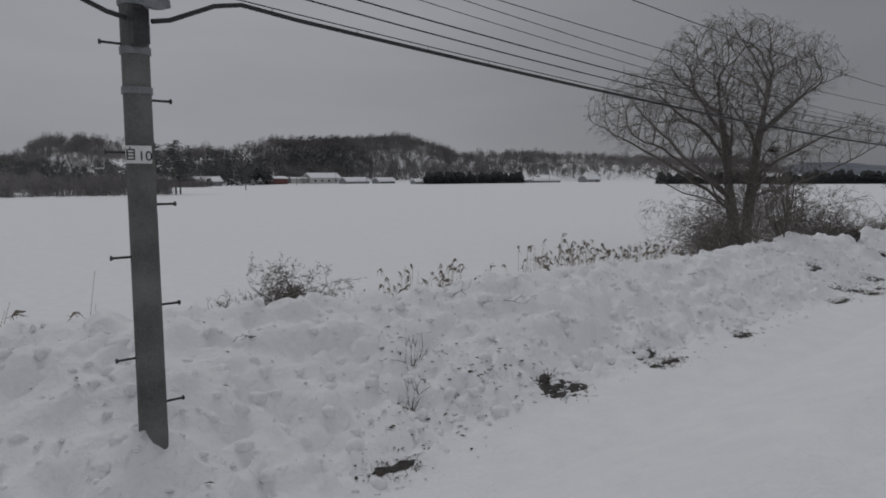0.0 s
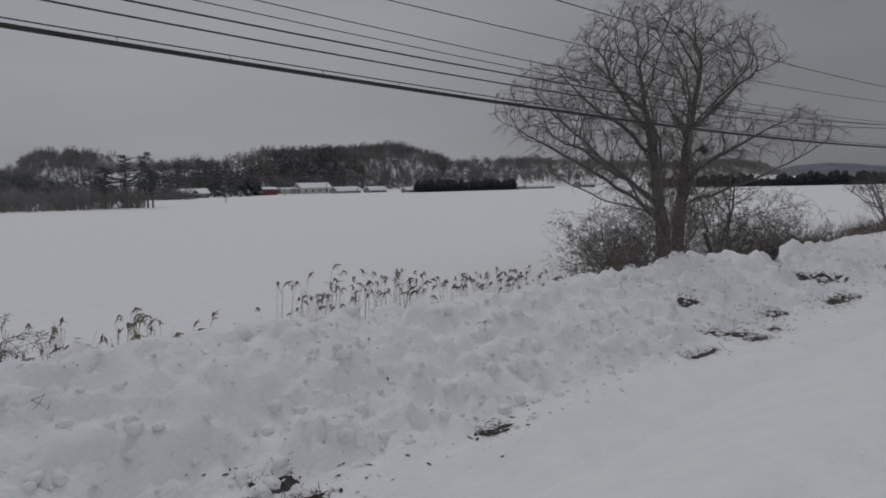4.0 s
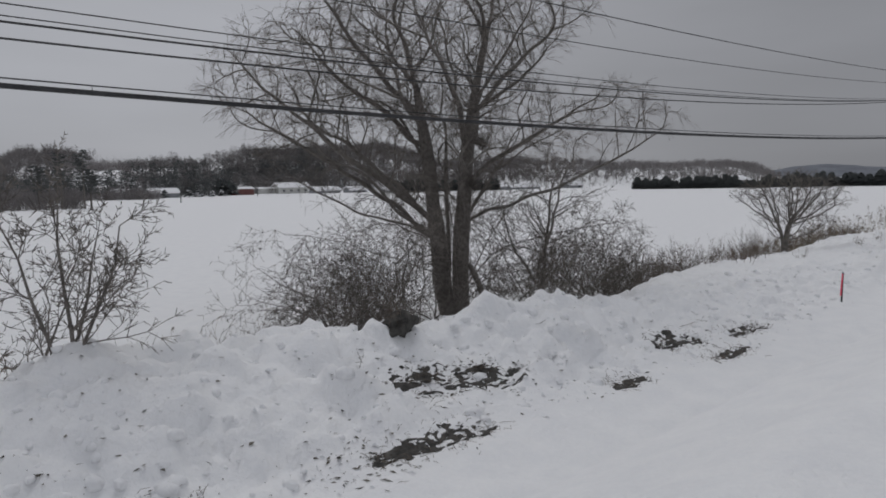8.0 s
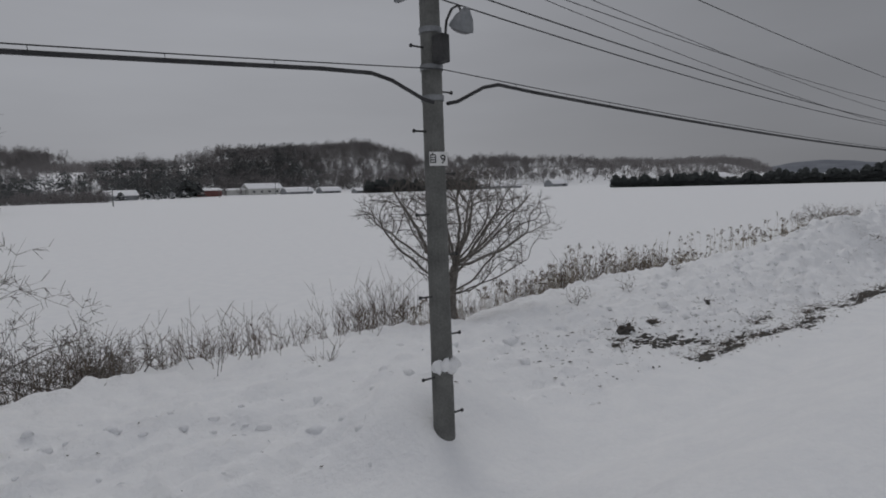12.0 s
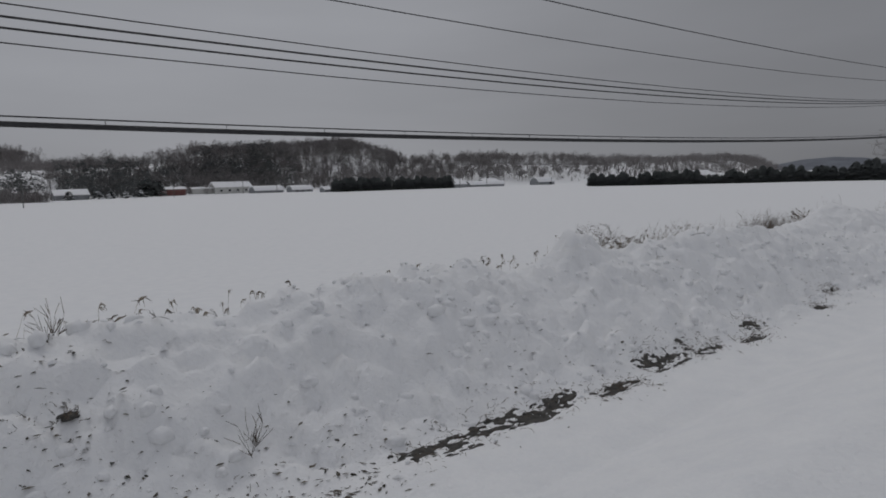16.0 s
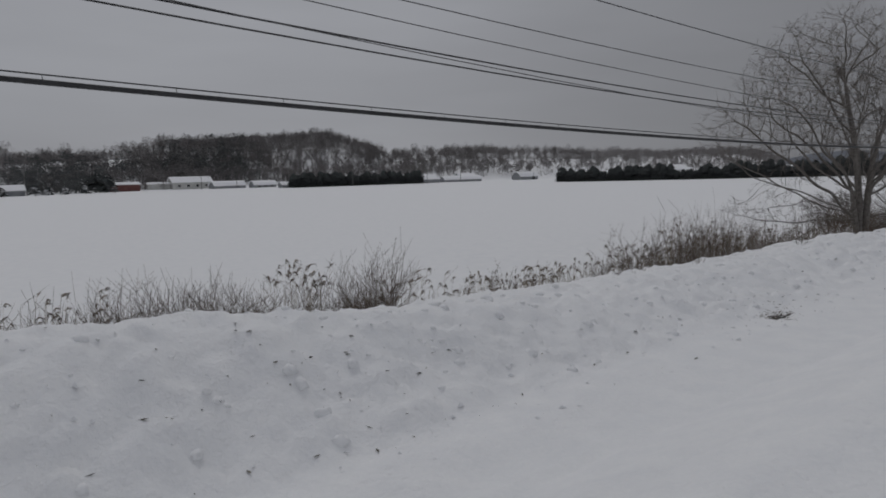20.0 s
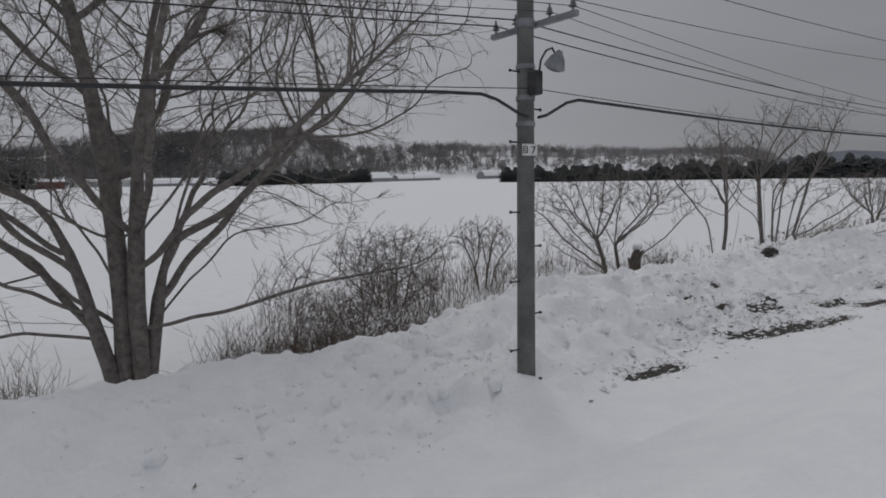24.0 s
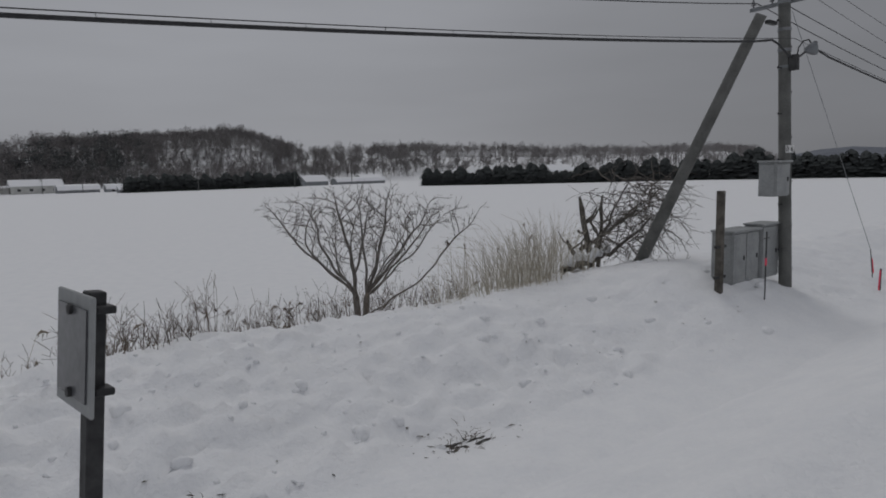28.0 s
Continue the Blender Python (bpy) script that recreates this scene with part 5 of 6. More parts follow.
def chips(name, spots, low, high, material, label, category, flat=0.35):
    """Small broken bits lying on the snow, each a bent four-sided sliver."""
    spots = np.array(spots)
    n = len(spots)
    z = ground_z(spots[:, 0], spots[:, 1])
    a = rng.random(n) * 2 * np.pi
    ln = low + (high - low) * rng.random(n) ** 2.5
    wd = ln * (0.1 + 0.35 * rng.random(n))
    d, s = np.stack([np.cos(a), np.sin(a)], 1), np.stack([-np.sin(a), np.cos(a)], 1)
    vs = []
    for k, (p, q, h) in enumerate(((-1, 0, 0.0), (0, -1, 0.2), (1, 0, 0.0), (0, 1, 0.2), (0, 0, 1.0))):
        xy = spots + d * (p * ln * 0.5)[:, None] + s * (q * wd * 0.5)[:, None]
        vs.append(np.column_stack([xy, z + 0.008 + h * flat * wd + rng.normal(0, 0.25, n) * ln * 0.2]))
    v = np.stack(vs, 1).reshape(-1, 3)
    b = np.arange(n)[:, None] * 5
    f = np.concatenate([b + np.array(t) for t in ((0, 1, 4), (1, 2, 4), (2, 3, 4), (3, 0, 4))])
    return tagged(quick_mesh(name, v, f, material), label, category, kind="stuff")


DEBRIS = varied("dark_debris", (0.035, 0.031, 0.026), (0.2, 0.18, 0.15))
spots = []
for row in PATCHES:
    k = int(26 + 40 * row[2])
    spots += [(row[0] + rng.normal(0, 0.5 * row[2] + 0.25), row[1] + rng.normal(0.12, 0.3)) for _ in range(k)]
for _ in range(3000):
    x = rng.uniform(-6, 186)
    if rng.random() < np.interp(x, LUMP_X, LUMP_A) * (0.5 + vnoise(np.array([x / 3.0]), np.array([0.5]), 91)[0]) + 0.08:
        spots.append((x, rng.uniform(5.4, 9.0)))
# denser litter: x, y, spread along, spread across, count
for cx, cy, sx, sy, k in ((65.6, 7.3, 0.7, 0.5, 260), (66.3, 6.4, 0.6, 0.4, 160), (67.8, 5.6, 0.6, 0.25, 180), (68.6, 6.3, 0.5, 0.3, 90), (71.8, 6.8, 0.5, 0.4, 60), (142.2, 7.6, 0.3, 0.5, 150), (141.5, 6.6, 0.4, 0.4, 150), (140.4, 6.4, 0.5, 0.4, 120), (142.6, 6.3, 0.5, 0.3, 120), (143.4, 6.4, 0.5, 0.3, 120),
                          (50.9, 7.2, 0.5, 0.4, 180), (49.0, 7.0, 0.7, 0.6, 120), (52.5, 6.4, 1.0, 0.4, 200), (54.4, 7.2, 0.7, 0.5, 110), (57, 6.4, 1.2, 0.4, 160), (28.0, 6.9, 0.5, 0.3, 120), (24.6, 6.0, 0.5, 0.3, 110), (26.4, 7.2, 0.8, 0.5, 200), (22.8, 8.0, 0.7, 0.5, 60), (21.8, 6.6, 0.6, 0.4, 110),
                          (160.3, 7.3, 0.6, 0.4, 110), (161.8, 8.3, 0.6, 0.4, 60), (164.6, 6.3, 0.4, 0.2, 90), (168, 7.2, 1.2, 0.7, 90), (5.7, 6.8, 0.6, 0.4, 130), (4.9, 6.0, 0.5, 0.3, 90), (6.8, 6.4, 0.5, 0.3, 100), (8.6, 8.6, 1.0, 0.6, 50), (153, 7.4, 1.4, 0.8, 110), (149, 7.2, 1.0, 0.6, 110), (109, 6.6, 0.8, 0.3, 50), (98, 7.4, 1.6, 0.6, 60), (83, 6.6, 0.6, 0.3, 60)):
    spots += [(cx + rng.normal(0, sx), cy + rng.normal(0, sy)) for _ in range(int(1.6 * k))]
chips("snow_debris", spots, 0.012, 0.13, DEBRIS, "scattered dark twigs, leaves and soil bits on the snow", "debris", flat=0.15)
spots = []
for _ in range(9000):
    x = rng.uniform(-6, 186)
    if rng.random() < np.interp(x, LUMP_X, LUMP_A) - 0.35:
        spots.append((x, rng.uniform(5.5, 9.6)))
chips("snow_crumbs", spots, 0.05, 0.16, CLOD, "small broken snow clods on the bank", "snow", flat=0.9)


def clod_field(count, seed):
    """Broken lumps of ploughed snow pressed into the bank, one joined mesh of uneven stones of snow."""
    r = np.random.default_rng(seed)
    bm = bmesh.new()
    bmesh.ops.create_icosphere(bm, subdivisions=1, radius=1.0)
    bv = np.array([v.co[:] for v in bm.verts])
    bf = np.array([[v.index for v in f.verts] for f in bm.faces])
    bm.free()
    kinds = []
    for k in range(9):
        s = bv * (1 + 0.5 * vnoise(bv[:, :1] * 1.3 + k * 7, bv[:, 1:2] * 1.3 + bv[:, 2:] * 1.7, k) + 0.3 * vnoise(bv[:, 1:2] * 3 + k, bv[:, 2:] * 3 + bv[:, :1] * 2, k + 20))
        kinds.append(s)
    vs, fs, base = [], [], 0
    x = r.uniform(-6, 186, count)
    keep = r.random(count) < np.interp(x, LUMP_X, LUMP_A) ** 2 * (0.75 + 1.0 * vnoise(x / 2.5, x * 0 + 0.5, 95))
    x = x[keep]
    y = np.interp(x, FOOT_X, FOOT_Y) + 0.15 + 3.4 * r.random(len(x))
    z = ground_z(x, y)
    for px, py, pz in zip(x, y, z):
        s = 0.03 + 0.1 * r.random() ** 3
        a = r.random() * 6.28
        m = np.array([[math.cos(a), -math.sin(a), 0], [math.sin(a), math.cos(a), 0], [0, 0, 1]]) * np.array([1.25, 0.9, 0.8])
        vs.append(kinds[r.integers(9)] @ m.T * s + np.array([px, py, pz - s * 0.15]))
        fs.append(bf + base)
        base += len(bv)
    ob = quick_mesh("snow_clods", np.concatenate(vs), np.concatenate(fs), SNOW, smooth=True)
    tagged(ob, "broken lumps of ploughed snow on the bank", "snow", kind="stuff")


clod_field(9000, 9)


def stick(x, y, seed):
    r = random.Random(seed)
    out = []
    a = r.uniform(0, 6.28)
    grow(r, (0, 0, 0.03), (math.cos(a) * 0.95, math.sin(a) * 0.95, 0.25), r.uniform(0.18, 0.5), 0.005, 0, ((4, 0.5, 20, 60, 0.12, -0.02), (0, 0, 0, 0, 0.15, 0.0)), out)
    v, f = tubes([(p, q) for _, p, q in out], 4)
    ob = quick_mesh("fallen_branch", v, f, BARK)
    ob.location = (x, y, gz(x, y))
    tagged(ob, "broken dark branch lying on the snow bank", "branch", "fallen branches")


for n in range(34):
    x = rng.uniform(0, 182)
    if np.interp(x, LUMP_X, LUMP_A) > 0.7:
        stick(x, rng.uniform(6.2, 8.6), 500 + n)


# ---- reeds, weeds and brush behind the bank ----
def reed_bed(x0, x1, y0, y1, count, h0, h1, plume, seed, label, clump=0.0, material=None):
    r = np.random.default_rng(seed)
    x = r.uniform(x0, x1, count)
    if clump:
        keep = r.random(count) < np.clip(0.5 + clump * vnoise(x / 1.3, x * 0 + 3.5, seed), 0.04, 1)
        x = x[keep]
    n = len(x)
    y = y0 + (y1 - y0) * r.random(n)
    z = ground_z(x, y) - 0.05
    h = (h0 + (h1 - h0) * r.random(n)) * (0.88 + 0.36 * vnoise(x / 0.8, x * 0 + 5.5, seed + 9))
    a = r.normal(0.4, 0.9, n)
    lean = h * np.abs(r.normal(0.1, 0.09, n))
    p0 = np.stack([x, y, z], 1)
    off = np.stack([np.cos(a), np.sin(a), 0 * a], 1) * lean[:, None]
    p1, p2 = p0 + off * 0.35, p0 + off
    p1[:, 2] += h * 0.55
    p2[:, 2] += h
    e = empty("reed_bed", (x0 + x1) / 2, (y0 + y1) / 2, -0.5, label, "reeds", kind="stuff")
    o = np.array([(x0 + x1) / 2, (y0 + y1) / 2, -0.5])
    lines = [((a1, b1, c1), (0.006, 0.005, 0.003)) for a1, b1, c1 in zip(p0 - o, p1 - o, p2 - o)]
    v, f = tubes(lines, 3)
    tagged(quick_mesh("stalks", v, f, material or STALK, e), kind="stuff")
    pick = r.random(n) < plume
    if pick.any():
        t = (p2 - o)[pick]
        d = np.stack([np.cos(a), np.sin(a), 0 * a], 1)[pick]
        k = len(t)
        ln = r.uniform(0.13, 0.28, k)[:, None]
        m1 = t + d * ln * 0.3 + np.array([0, 0, 0.06])
        m2 = t + d * ln * 0.75 + np.array([0, 0, 1.0]) * (0.1 - 0.09 * r.random(k))[:, None]
        w = r.uniform(0.016, 0.032, k)
        v, f = tubes([((a1, b1, c1), (0.006, q, 0.004)) for a1, b1, c1, q in zip(t, m1, m2, w)], 4)
        tagged(quick_mesh("plumes", v, f, PLUME, e), kind="stuff")
        # loose side tufts make the plumes feathery
        lines = []
        for rep in range(6):
            s = t + (m2 - t) * r.random((k, 1))
            g = s + r.normal(0, 0.055, (k, 3)) - np.array([0, 0, 0.035])
            lines += [((a1, b1), (0.008, 0.002)) for a1, b1 in zip(s, g)]
        v, f = tubes(lines, 3)
        tagged(quick_mesh("tufts", v, f, PLUME, e), kind="stuff")


def brush(x0, x1, y0, y1, count, h0, h1, seed, label, material=None, clump=0.0):
    r = random.Random(seed)
    out = []
    o = ((x0 + x1) / 2, (y0 + y1) / 2, -0.5)
    xs = np.array([r.uniform(x0, x1) for _ in range(count)])
    ys = np.array([r.uniform(y0, y1) for _ in range(count)])
    zs = ground_z(xs, ys) - 0.05
    dens = vnoise(xs / 1.6, ys / 1.6, seed)
    for x, y, z, q in zip(xs, ys, zs, dens):
        if clump and r.random() > 0.5 + clump * q:
            continue
        a, t = r.uniform(0, 6.28), abs(r.gauss(0, 0.35))
        d = (math.cos(a) * math.sin(t), math.sin(a) * math.sin(t), math.cos(t))
        grow(r, (x - o[0], y - o[1], z - o[2]), d, r.uniform(h0, h1) * (1 + 0.5 * q), 0.0075, 0, ((5, 0.42, 20, 50, 0.08, 0.01), (0, 0, 0, 0, 0.12, 0.03)), out)
    ob = empty("dry_brush", *o, label, "brush", kind="stuff")
    v, f = tubes([(p, q) for _, p, q in out], 3)
    tagged(quick_mesh("stems", v, f, material or BRUSH, ob), kind="stuff")


REED = "dry pale reeds with dark drooping plumes behind the snow bank"
WEED = "dry brown weeds and brush along the snowy verge"
reed_bed(-3, 2.5, 10.2, 12.2, 260, 1.6, 2.4, 0.6, 1, REED, 1.2)
reed_bed(6.8, 9.4, 11.4, 12.8, 120, 1.5, 2.2, 0.5, 2, REED, 1.6)
reed_bed(9.9, 10.9, 11.3, 12.3, 44, 1.6, 2.3, 0.6, 36, REED)
reed_bed(11.2, 12.2, 11.3, 12.3, 26, 1.4, 2.0, 0.6, 37, REED)
reed_bed(12.7, 14.9, 11.0, 12.2, 120, 1.6, 2.3, 0.6, 3, REED, 1.2)
reed_bed(14.9, 18.2, 11.5, 12.6, 165, 1.8, 2.45, 0.75, 4, REED, 1.2)
reed_bed(18.2, 20.2, 11.6, 12.6, 110, 1.7, 2.35, 0.7, 34, REED, 1.0)
reed_bed(20.0, 23.5, 11.6, 13.0, 110, 1.2, 1.8, 0.6, 35, REED, 1.5)
reed_bed(4, 30, 15, 19, 90, 0.5, 1.0, 0.5, 5, "sparse weed stalks poking through the snowy field", 1.5)
brush(24, 30, 11.6, 13.5, 240, 0.7, 1.2, 6, WEED)
brush(40.5, 50, 12.0, 14.2, 800, 0.5, 1.15, 7, WEED, clump=0.9)
brush(44, 48, 10.4, 12.0, 130, 0.4, 0.8, 8, WEED, clump=0.9)
brush(50, 62, 13.0, 14.6, 700, 0.4, 0.9, 9, WEED, clump=0.9)
reed_bed(50, 57, 13.0, 14.6, 240, 0.7, 1.2, 0.5, 10, REED, 1.2)
reed_bed(56, 66, 12.6, 14.2, 1300, 0.8, 1.45, 0.3, 11, REED, 1.0)
brush(56, 66.5, 12.3, 13.6, 500, 0.4, 0.85, 12, WEED, clump=1.0)
reed_bed(65, 84, 11.3, 12.6, 380, 1.5, 2.1, 0.85, 13, REED, 1.7)
reed_bed(66, 92, 12.5, 16, 300, 1.5, 2.1, 0.8, 14, REED, 1.5)
reed_bed(88, 98, 15.6, 20, 260, 1.1, 1.8, 0.8, 31, REED, 1.6)
brush(91, 96, 14.5, 17.5, 260, 1.1, 1.7, 15, WEED, clump=1.1)
brush(95.5, 100.5, 13.6, 15.4, 760, 1.0, 1.75, 38, WEED, clump=0.8)
brush(96.5, 104, 13.4, 15.6, 1500, 0.9, 1.7, 16, WEED, clump=0.9)
reed_bed(100.6, 102, 14, 14.6, 40, 1.8, 2.4, 0.9, 17, REED)
reed_bed(96, 118, 13.2, 15.2, 900, 0.8, 1.35, 0.55, 18, REED, 1.0)
brush(105, 118, 12.4, 14.2, 700, 0.35, 0.8, 19, WEED, clump=1.0)
reed_bed(113, 124, 12.2, 14.6, 280, 1.1, 1.9, 0.85, 20, REED, 1.4)
reed_bed(122, 130, 12.2, 14.2, 400, 0.8, 1.5, 0.6, 28, REED, 0.9)
brush(113, 124, 12.2, 14.4, 420, 1.0, 1.8, 29, WEED, clump=1.0)
brush(115, 131, 11.6, 14.0, 1300, 0.6, 1.35, 21, WEED, clump=0.9)
brush(133.5, 140, 11.6, 13.4, 900, 0.6, 1.2, 22, WEED, clump=0.7)
brush(140, 150, 11.5, 14.0, 500, 0.5, 1.1, 23, WEED, clump=0.8)
brush(137, 151, 15.6, 18.6, 1000, 0.8, 1.5, 39, WEED, clump=0.9)
brush(149.4, 152.6, 13.2, 15.2, 260, 0.6, 1.2, 40, WEED, clump=0.7)
reed_bed(151, 166, 13.0, 15.5, 120, 0.9, 1.5, 0.5, 24, REED, 1.3)
brush(157, 181, 12.2, 14.0, 1100, 0.35, 0.8, 25, WEED, clump=1.0)
reed_bed(158, 181, 12.4, 14.2, 320, 0.5, 1.0, 0.5, 26, REED, 1.2)
PALE = varied("pale_grass", (0.34, 0.31, 0.25), (0.6, 0.56, 0.47))
reed_bed(178.4, 182.6, 10.2, 11.6, 90, 1.0, 1.75, 0.3, 27, "tall pale dead grass stems beside the brace pole", 0.6, PALE)
for n, (gx1, gy1, gr, gh, many) in enumerate(((178.2, 10.2, 0.36, 0.7, 45), (178.9, 9.6, 0.34, 0.95, 60), (179.8, 9.5, 0.36, 1.3, 85), (180.5, 9.6, 0.34, 1.4, 80), (181.3, 9.5, 0.26, 0.9, 50), (179.3, 10.7, 0.34, 1.1, 70), (181.2, 11.0, 0.42, 1.35, 170), (180.4, 10.9, 0.4, 1.2, 90))):
    r = random.Random(60 + n)
    tuft = empty("grass_clump", gx1, gy1, gz(gx1, gy1), "large pale clump of bent dead grass on the snow bank", "grass", "pale grass clumps")
    lines = []
    for k in range(many):
        a, t, h = r.uniform(0, 6.28), abs(r.gauss(0, 0.42)), gh * r.uniform(0.45, 1.1)
        ox, oy = r.gauss(0, gr), r.gauss(0, gr * 0.6)
        dx, dy = math.cos(a) * math.sin(t) + 0.35 * ox / gr - 0.12, math.sin(a) * math.sin(t)
        bow = r.uniform(0.1, 0.7)
        lines.append((((ox, oy, -0.15), (ox + dx * h * 0.3, oy + dy * h * 0.3, h * 0.5), (ox + dx * h * 0.62, oy + dy * h * 0.62, h * 0.85), (ox + dx * h * (0.9 + 0.2 * bow), oy + dy * h * (0.9 + 0.2 * bow), h * (1.1 - 0.3 * bow))), (0.0045, 0.004, 0.003, 0.002)))
    v, f = tubes(lines, 3)
    tagged(quick_mesh("tussock", v, f, PALE, tuft), kind="stuff")
brush(171.6, 173.4, 9.6, 12.4, 170, 0.4, 0.85, 32, WEED, clump=0.9)
brush(174.5, 179.5, 11.4, 13.0, 220, 0.35, 0.7, 33, WEED, clump=0.9)
for n, (wx, wy) in enumerate(((52.6, 9.6), (53.4, 9.9), (54.3, 9.4), (57, 9.6), (45.6, 9.3), (109.5, 10.4), (112, 10.2), (107.6, 9.8), (117.5, 9.6), (66.1, 8.6), (67.6, 6.7), (5.6, 7.0), (5.0, 6.3), (161.2, 8.0), (166.4, 7.4), (163, 10), (174.2, 10.4), (175.2, 10.0), (171.6, 9.8))):
    plant("weed", "single dry weed standing in the snow", "weed", wx, wy, [(k * 70, 10 + 8 * (k % 4), 0.5, 0.005, 0) for k in range(6)], ((5, 0.45, 20, 50, 0.08, 0.0), (0, 0, 0, 0, 0.1, 0.0)), 700 + n, twig=BRUSH, group="weeds in the snow", root=0.04)


for n, (wx, wy) in enumerate(((27.3, 7.9), (51.2, 7.5), (26.2, 6.9), (55.6, 7.4), (146.5, 7.9), (140.6, 6.9), (154.6, 6.5), (150.9, 6.75), (150.6, 6.6), (153.9, 7.4), (5.6, 6.6), (65.4, 7.4))):
    plant("grass_tuft", "dark tuft of dead grass torn up in the snow bank", "grass", wx, wy, [(k * 41, 45 + 12 * (k % 4), 0.17, 0.005, 0.05) for k in range(11)], ((4, 0.5, 20, 70, 0.16, -0.05), (0, 0, 0, 0, 0.2, -0.05)), 800 + n, group="torn grass tufts", root=0.07)


def soil_lump(x, y, w, h, seed):
    """A torn-up clod of dark soil with roots and grass standing out of it."""
    bm = bmesh.new()
    bmesh.ops.create_icosphere(bm, subdivisions=3, radius=1.0)
    for v in bm.verts:
        c = v.co
        k = 1 + 0.7 * float(vnoise(np.array(c.x * 1.6 + seed), np.array(c.y * 1.6 + c.z * 2.1), seed)) + 0.4 * float(vnoise(np.array(c.y * 4 + seed), np.array(c.z * 4 + c.x * 3), seed + 7)) + 0.35 * float(vnoise(np.array(c.y * 11 + seed), np.array(c.z * 11 + c.x * 9), seed + 8))
        v.co = Vector((c.x * w * k + 0.4 * w * c.z, c.y * min(0.2, w) * k, c.z * h * k + h * 0.1))
    e = empty("soil_clod", x, y, gz(x, y) - (0.6 * h if w < 0.18 else 0), "torn-up clod of dark soil and roots in the snow bank", "soil", "torn-up soil")
    part("soil", bm, EARTH, e)
    r = random.Random(seed)
    out = []
    for k in range(int(60 * w + 8)):
        a, t = r.uniform(0, 6.28), r.uniform(0.3, 1.5)
        grow(r, (r.gauss(0, w * 0.6), r.gauss(-0.05, 0.1), h * r.uniform(0.2, 1.1)), (math.cos(a) * math.sin(t), math.sin(a) * math.sin(t), math.cos(t)), w * r.uniform(0.5, 1.2), 0.004, 0, ((3, 0.5, 20, 60, 0.14, -0.04), (0, 0, 0, 0, 0.15, 0.0)), out)
    v, f = tubes([(p, q) for _, p, q in out], 3)
    tagged(quick_mesh("root_tangle", v, f, BRUSH, e), kind="stuff")


for n, (lx, ly, lw, lh) in enumerate(((26.95, 8.35, 0.28, 0.2), (51.1, 7.3, 0.17, 0.12), (147.4, 8.3, 0.24, 0.12), (141.9, 7.4, 0.1, 0.06), (27.6, 7.15, 0.12, 0.09), (26.6, 7.3, 0.14, 0.07), (50.3, 7.0, 0.1, 0.06), (52.1, 7.35, 0.16, 0.06), (54.6, 7.5, 0.12, 0.07), (52.9, 6.9, 0.13, 0.05), (142.3, 6.9, 0.14, 0.07), (143.2, 7.6, 0.13, 0.06), (66.0, 7.4, 0.1, 0.05), (7.5, 6.3, 0.12, 0.06))):
    soil_lump(lx, ly, lw, lh, 30 + n)


# ---- railway signs and masts beside the track ----
def text_mesh(body, size, m, material, parent, name="figure"):
    font = bpy.data.curves.new(name, "FONT")
    font.body, font.size, font.align_x, font.extrude, font.offset = body, size, "CENTER", 0.002, 0.006
    tmp = bpy.data.objects.new(name, font)
    me = bpy.data.meshes.new_from_object(tmp)
    bpy.data.objects.remove(tmp)
    me.transform(m)
    me.materials.append(material)
    ob = new(name, me)
    ob.parent = parent
    return ob


FACE = Matrix.Rotation(radians(-90), 4, "Z") @ Matrix.Rotation(radians(90), 4, "X")  # faces the oncoming train


def figure_sign(x, y, digit, centre, label):
    base = gz(x, y)
    e = empty("gradient_sign", x, y, base, label, "railway sign", "numbered track signs")
    h = centre - base
    part("post", one_rod((0, 0, -0.5), (0, 0, h + 0.13), 0.016, sides=10), IRON, e)
    pl = part("plate", one_box(-0.024, -0.02, h, 0.008, 0.165, 0.185, bevel=0.002), WHITE, e, "square white enamel plate")
    text_mesh(digit, 0.17, Matrix.Translation((-0.031, -0.022, h - 0.06)) @ FACE, BLACK, pl)
    bm = one_rod((-0.028, 0.062, h), (-0.034, 0.062, h), 0.008, sides=8)
    part("bolt", bm, IRON, pl)


figure_sign(16.13, 1.52, "3", 2.27, "white square plate with a black figure 3 on a thin post")
figure_sign(103.36, 1.8, "2", 2.1, "white square plate with a black figure 2 on a thin post")

tx, ty = 17.755, 1.59
tz = gz(tx, ty)
mark = empty("marker_post", tx, ty, tz, "grey post with a black board and an amber triangle", "railway sign")
hh = 2.96 - tz
part("post", one_rod((0, 0, -0.5), (0, 0, hh), 0.055, sides=20), CONCRETE, mark, "grey round post")
board = part("board", one_box(-0.063, 0, hh - 0.095, 0.012, 0.3, 0.19, bevel=0.003), BLACK, mark, "black rectangular board")
bm = bmesh.new()
tri_v = [bm.verts.new((-0.0715, a, hh - 0.095 + b)) for a, b in ((0.145, 0.09), (-0.145, 0.09), (0, -0.085))] + [bm.verts.new((-0.075, a, hh - 0.095 + b)) for a, b in ((0.14, 0.088), (-0.14, 0.088), (0, -0.08))]
bm.faces.new(tri_v[3:])
for a in range(3):
    bm.faces.new((tri_v[a], tri_v[(a + 1) % 3], tri_v[3 + (a + 1) % 3], tri_v[3 + a]))
part("triangle", bm, AMBER, board, "amber triangle pointing down")
part("ribbon", one_rod((0, 0, 2.1 - tz), (0, 0, 2.125 - tz), 0.058, sides=18), RIBBON, mark, "pink tape round the post")
jb = part("junction_box", one_box(0.02, -0.13, 1.5 - tz, 0.13, 0.1, 0.2, bevel=0.012), IRON, mark, "dark junction box")
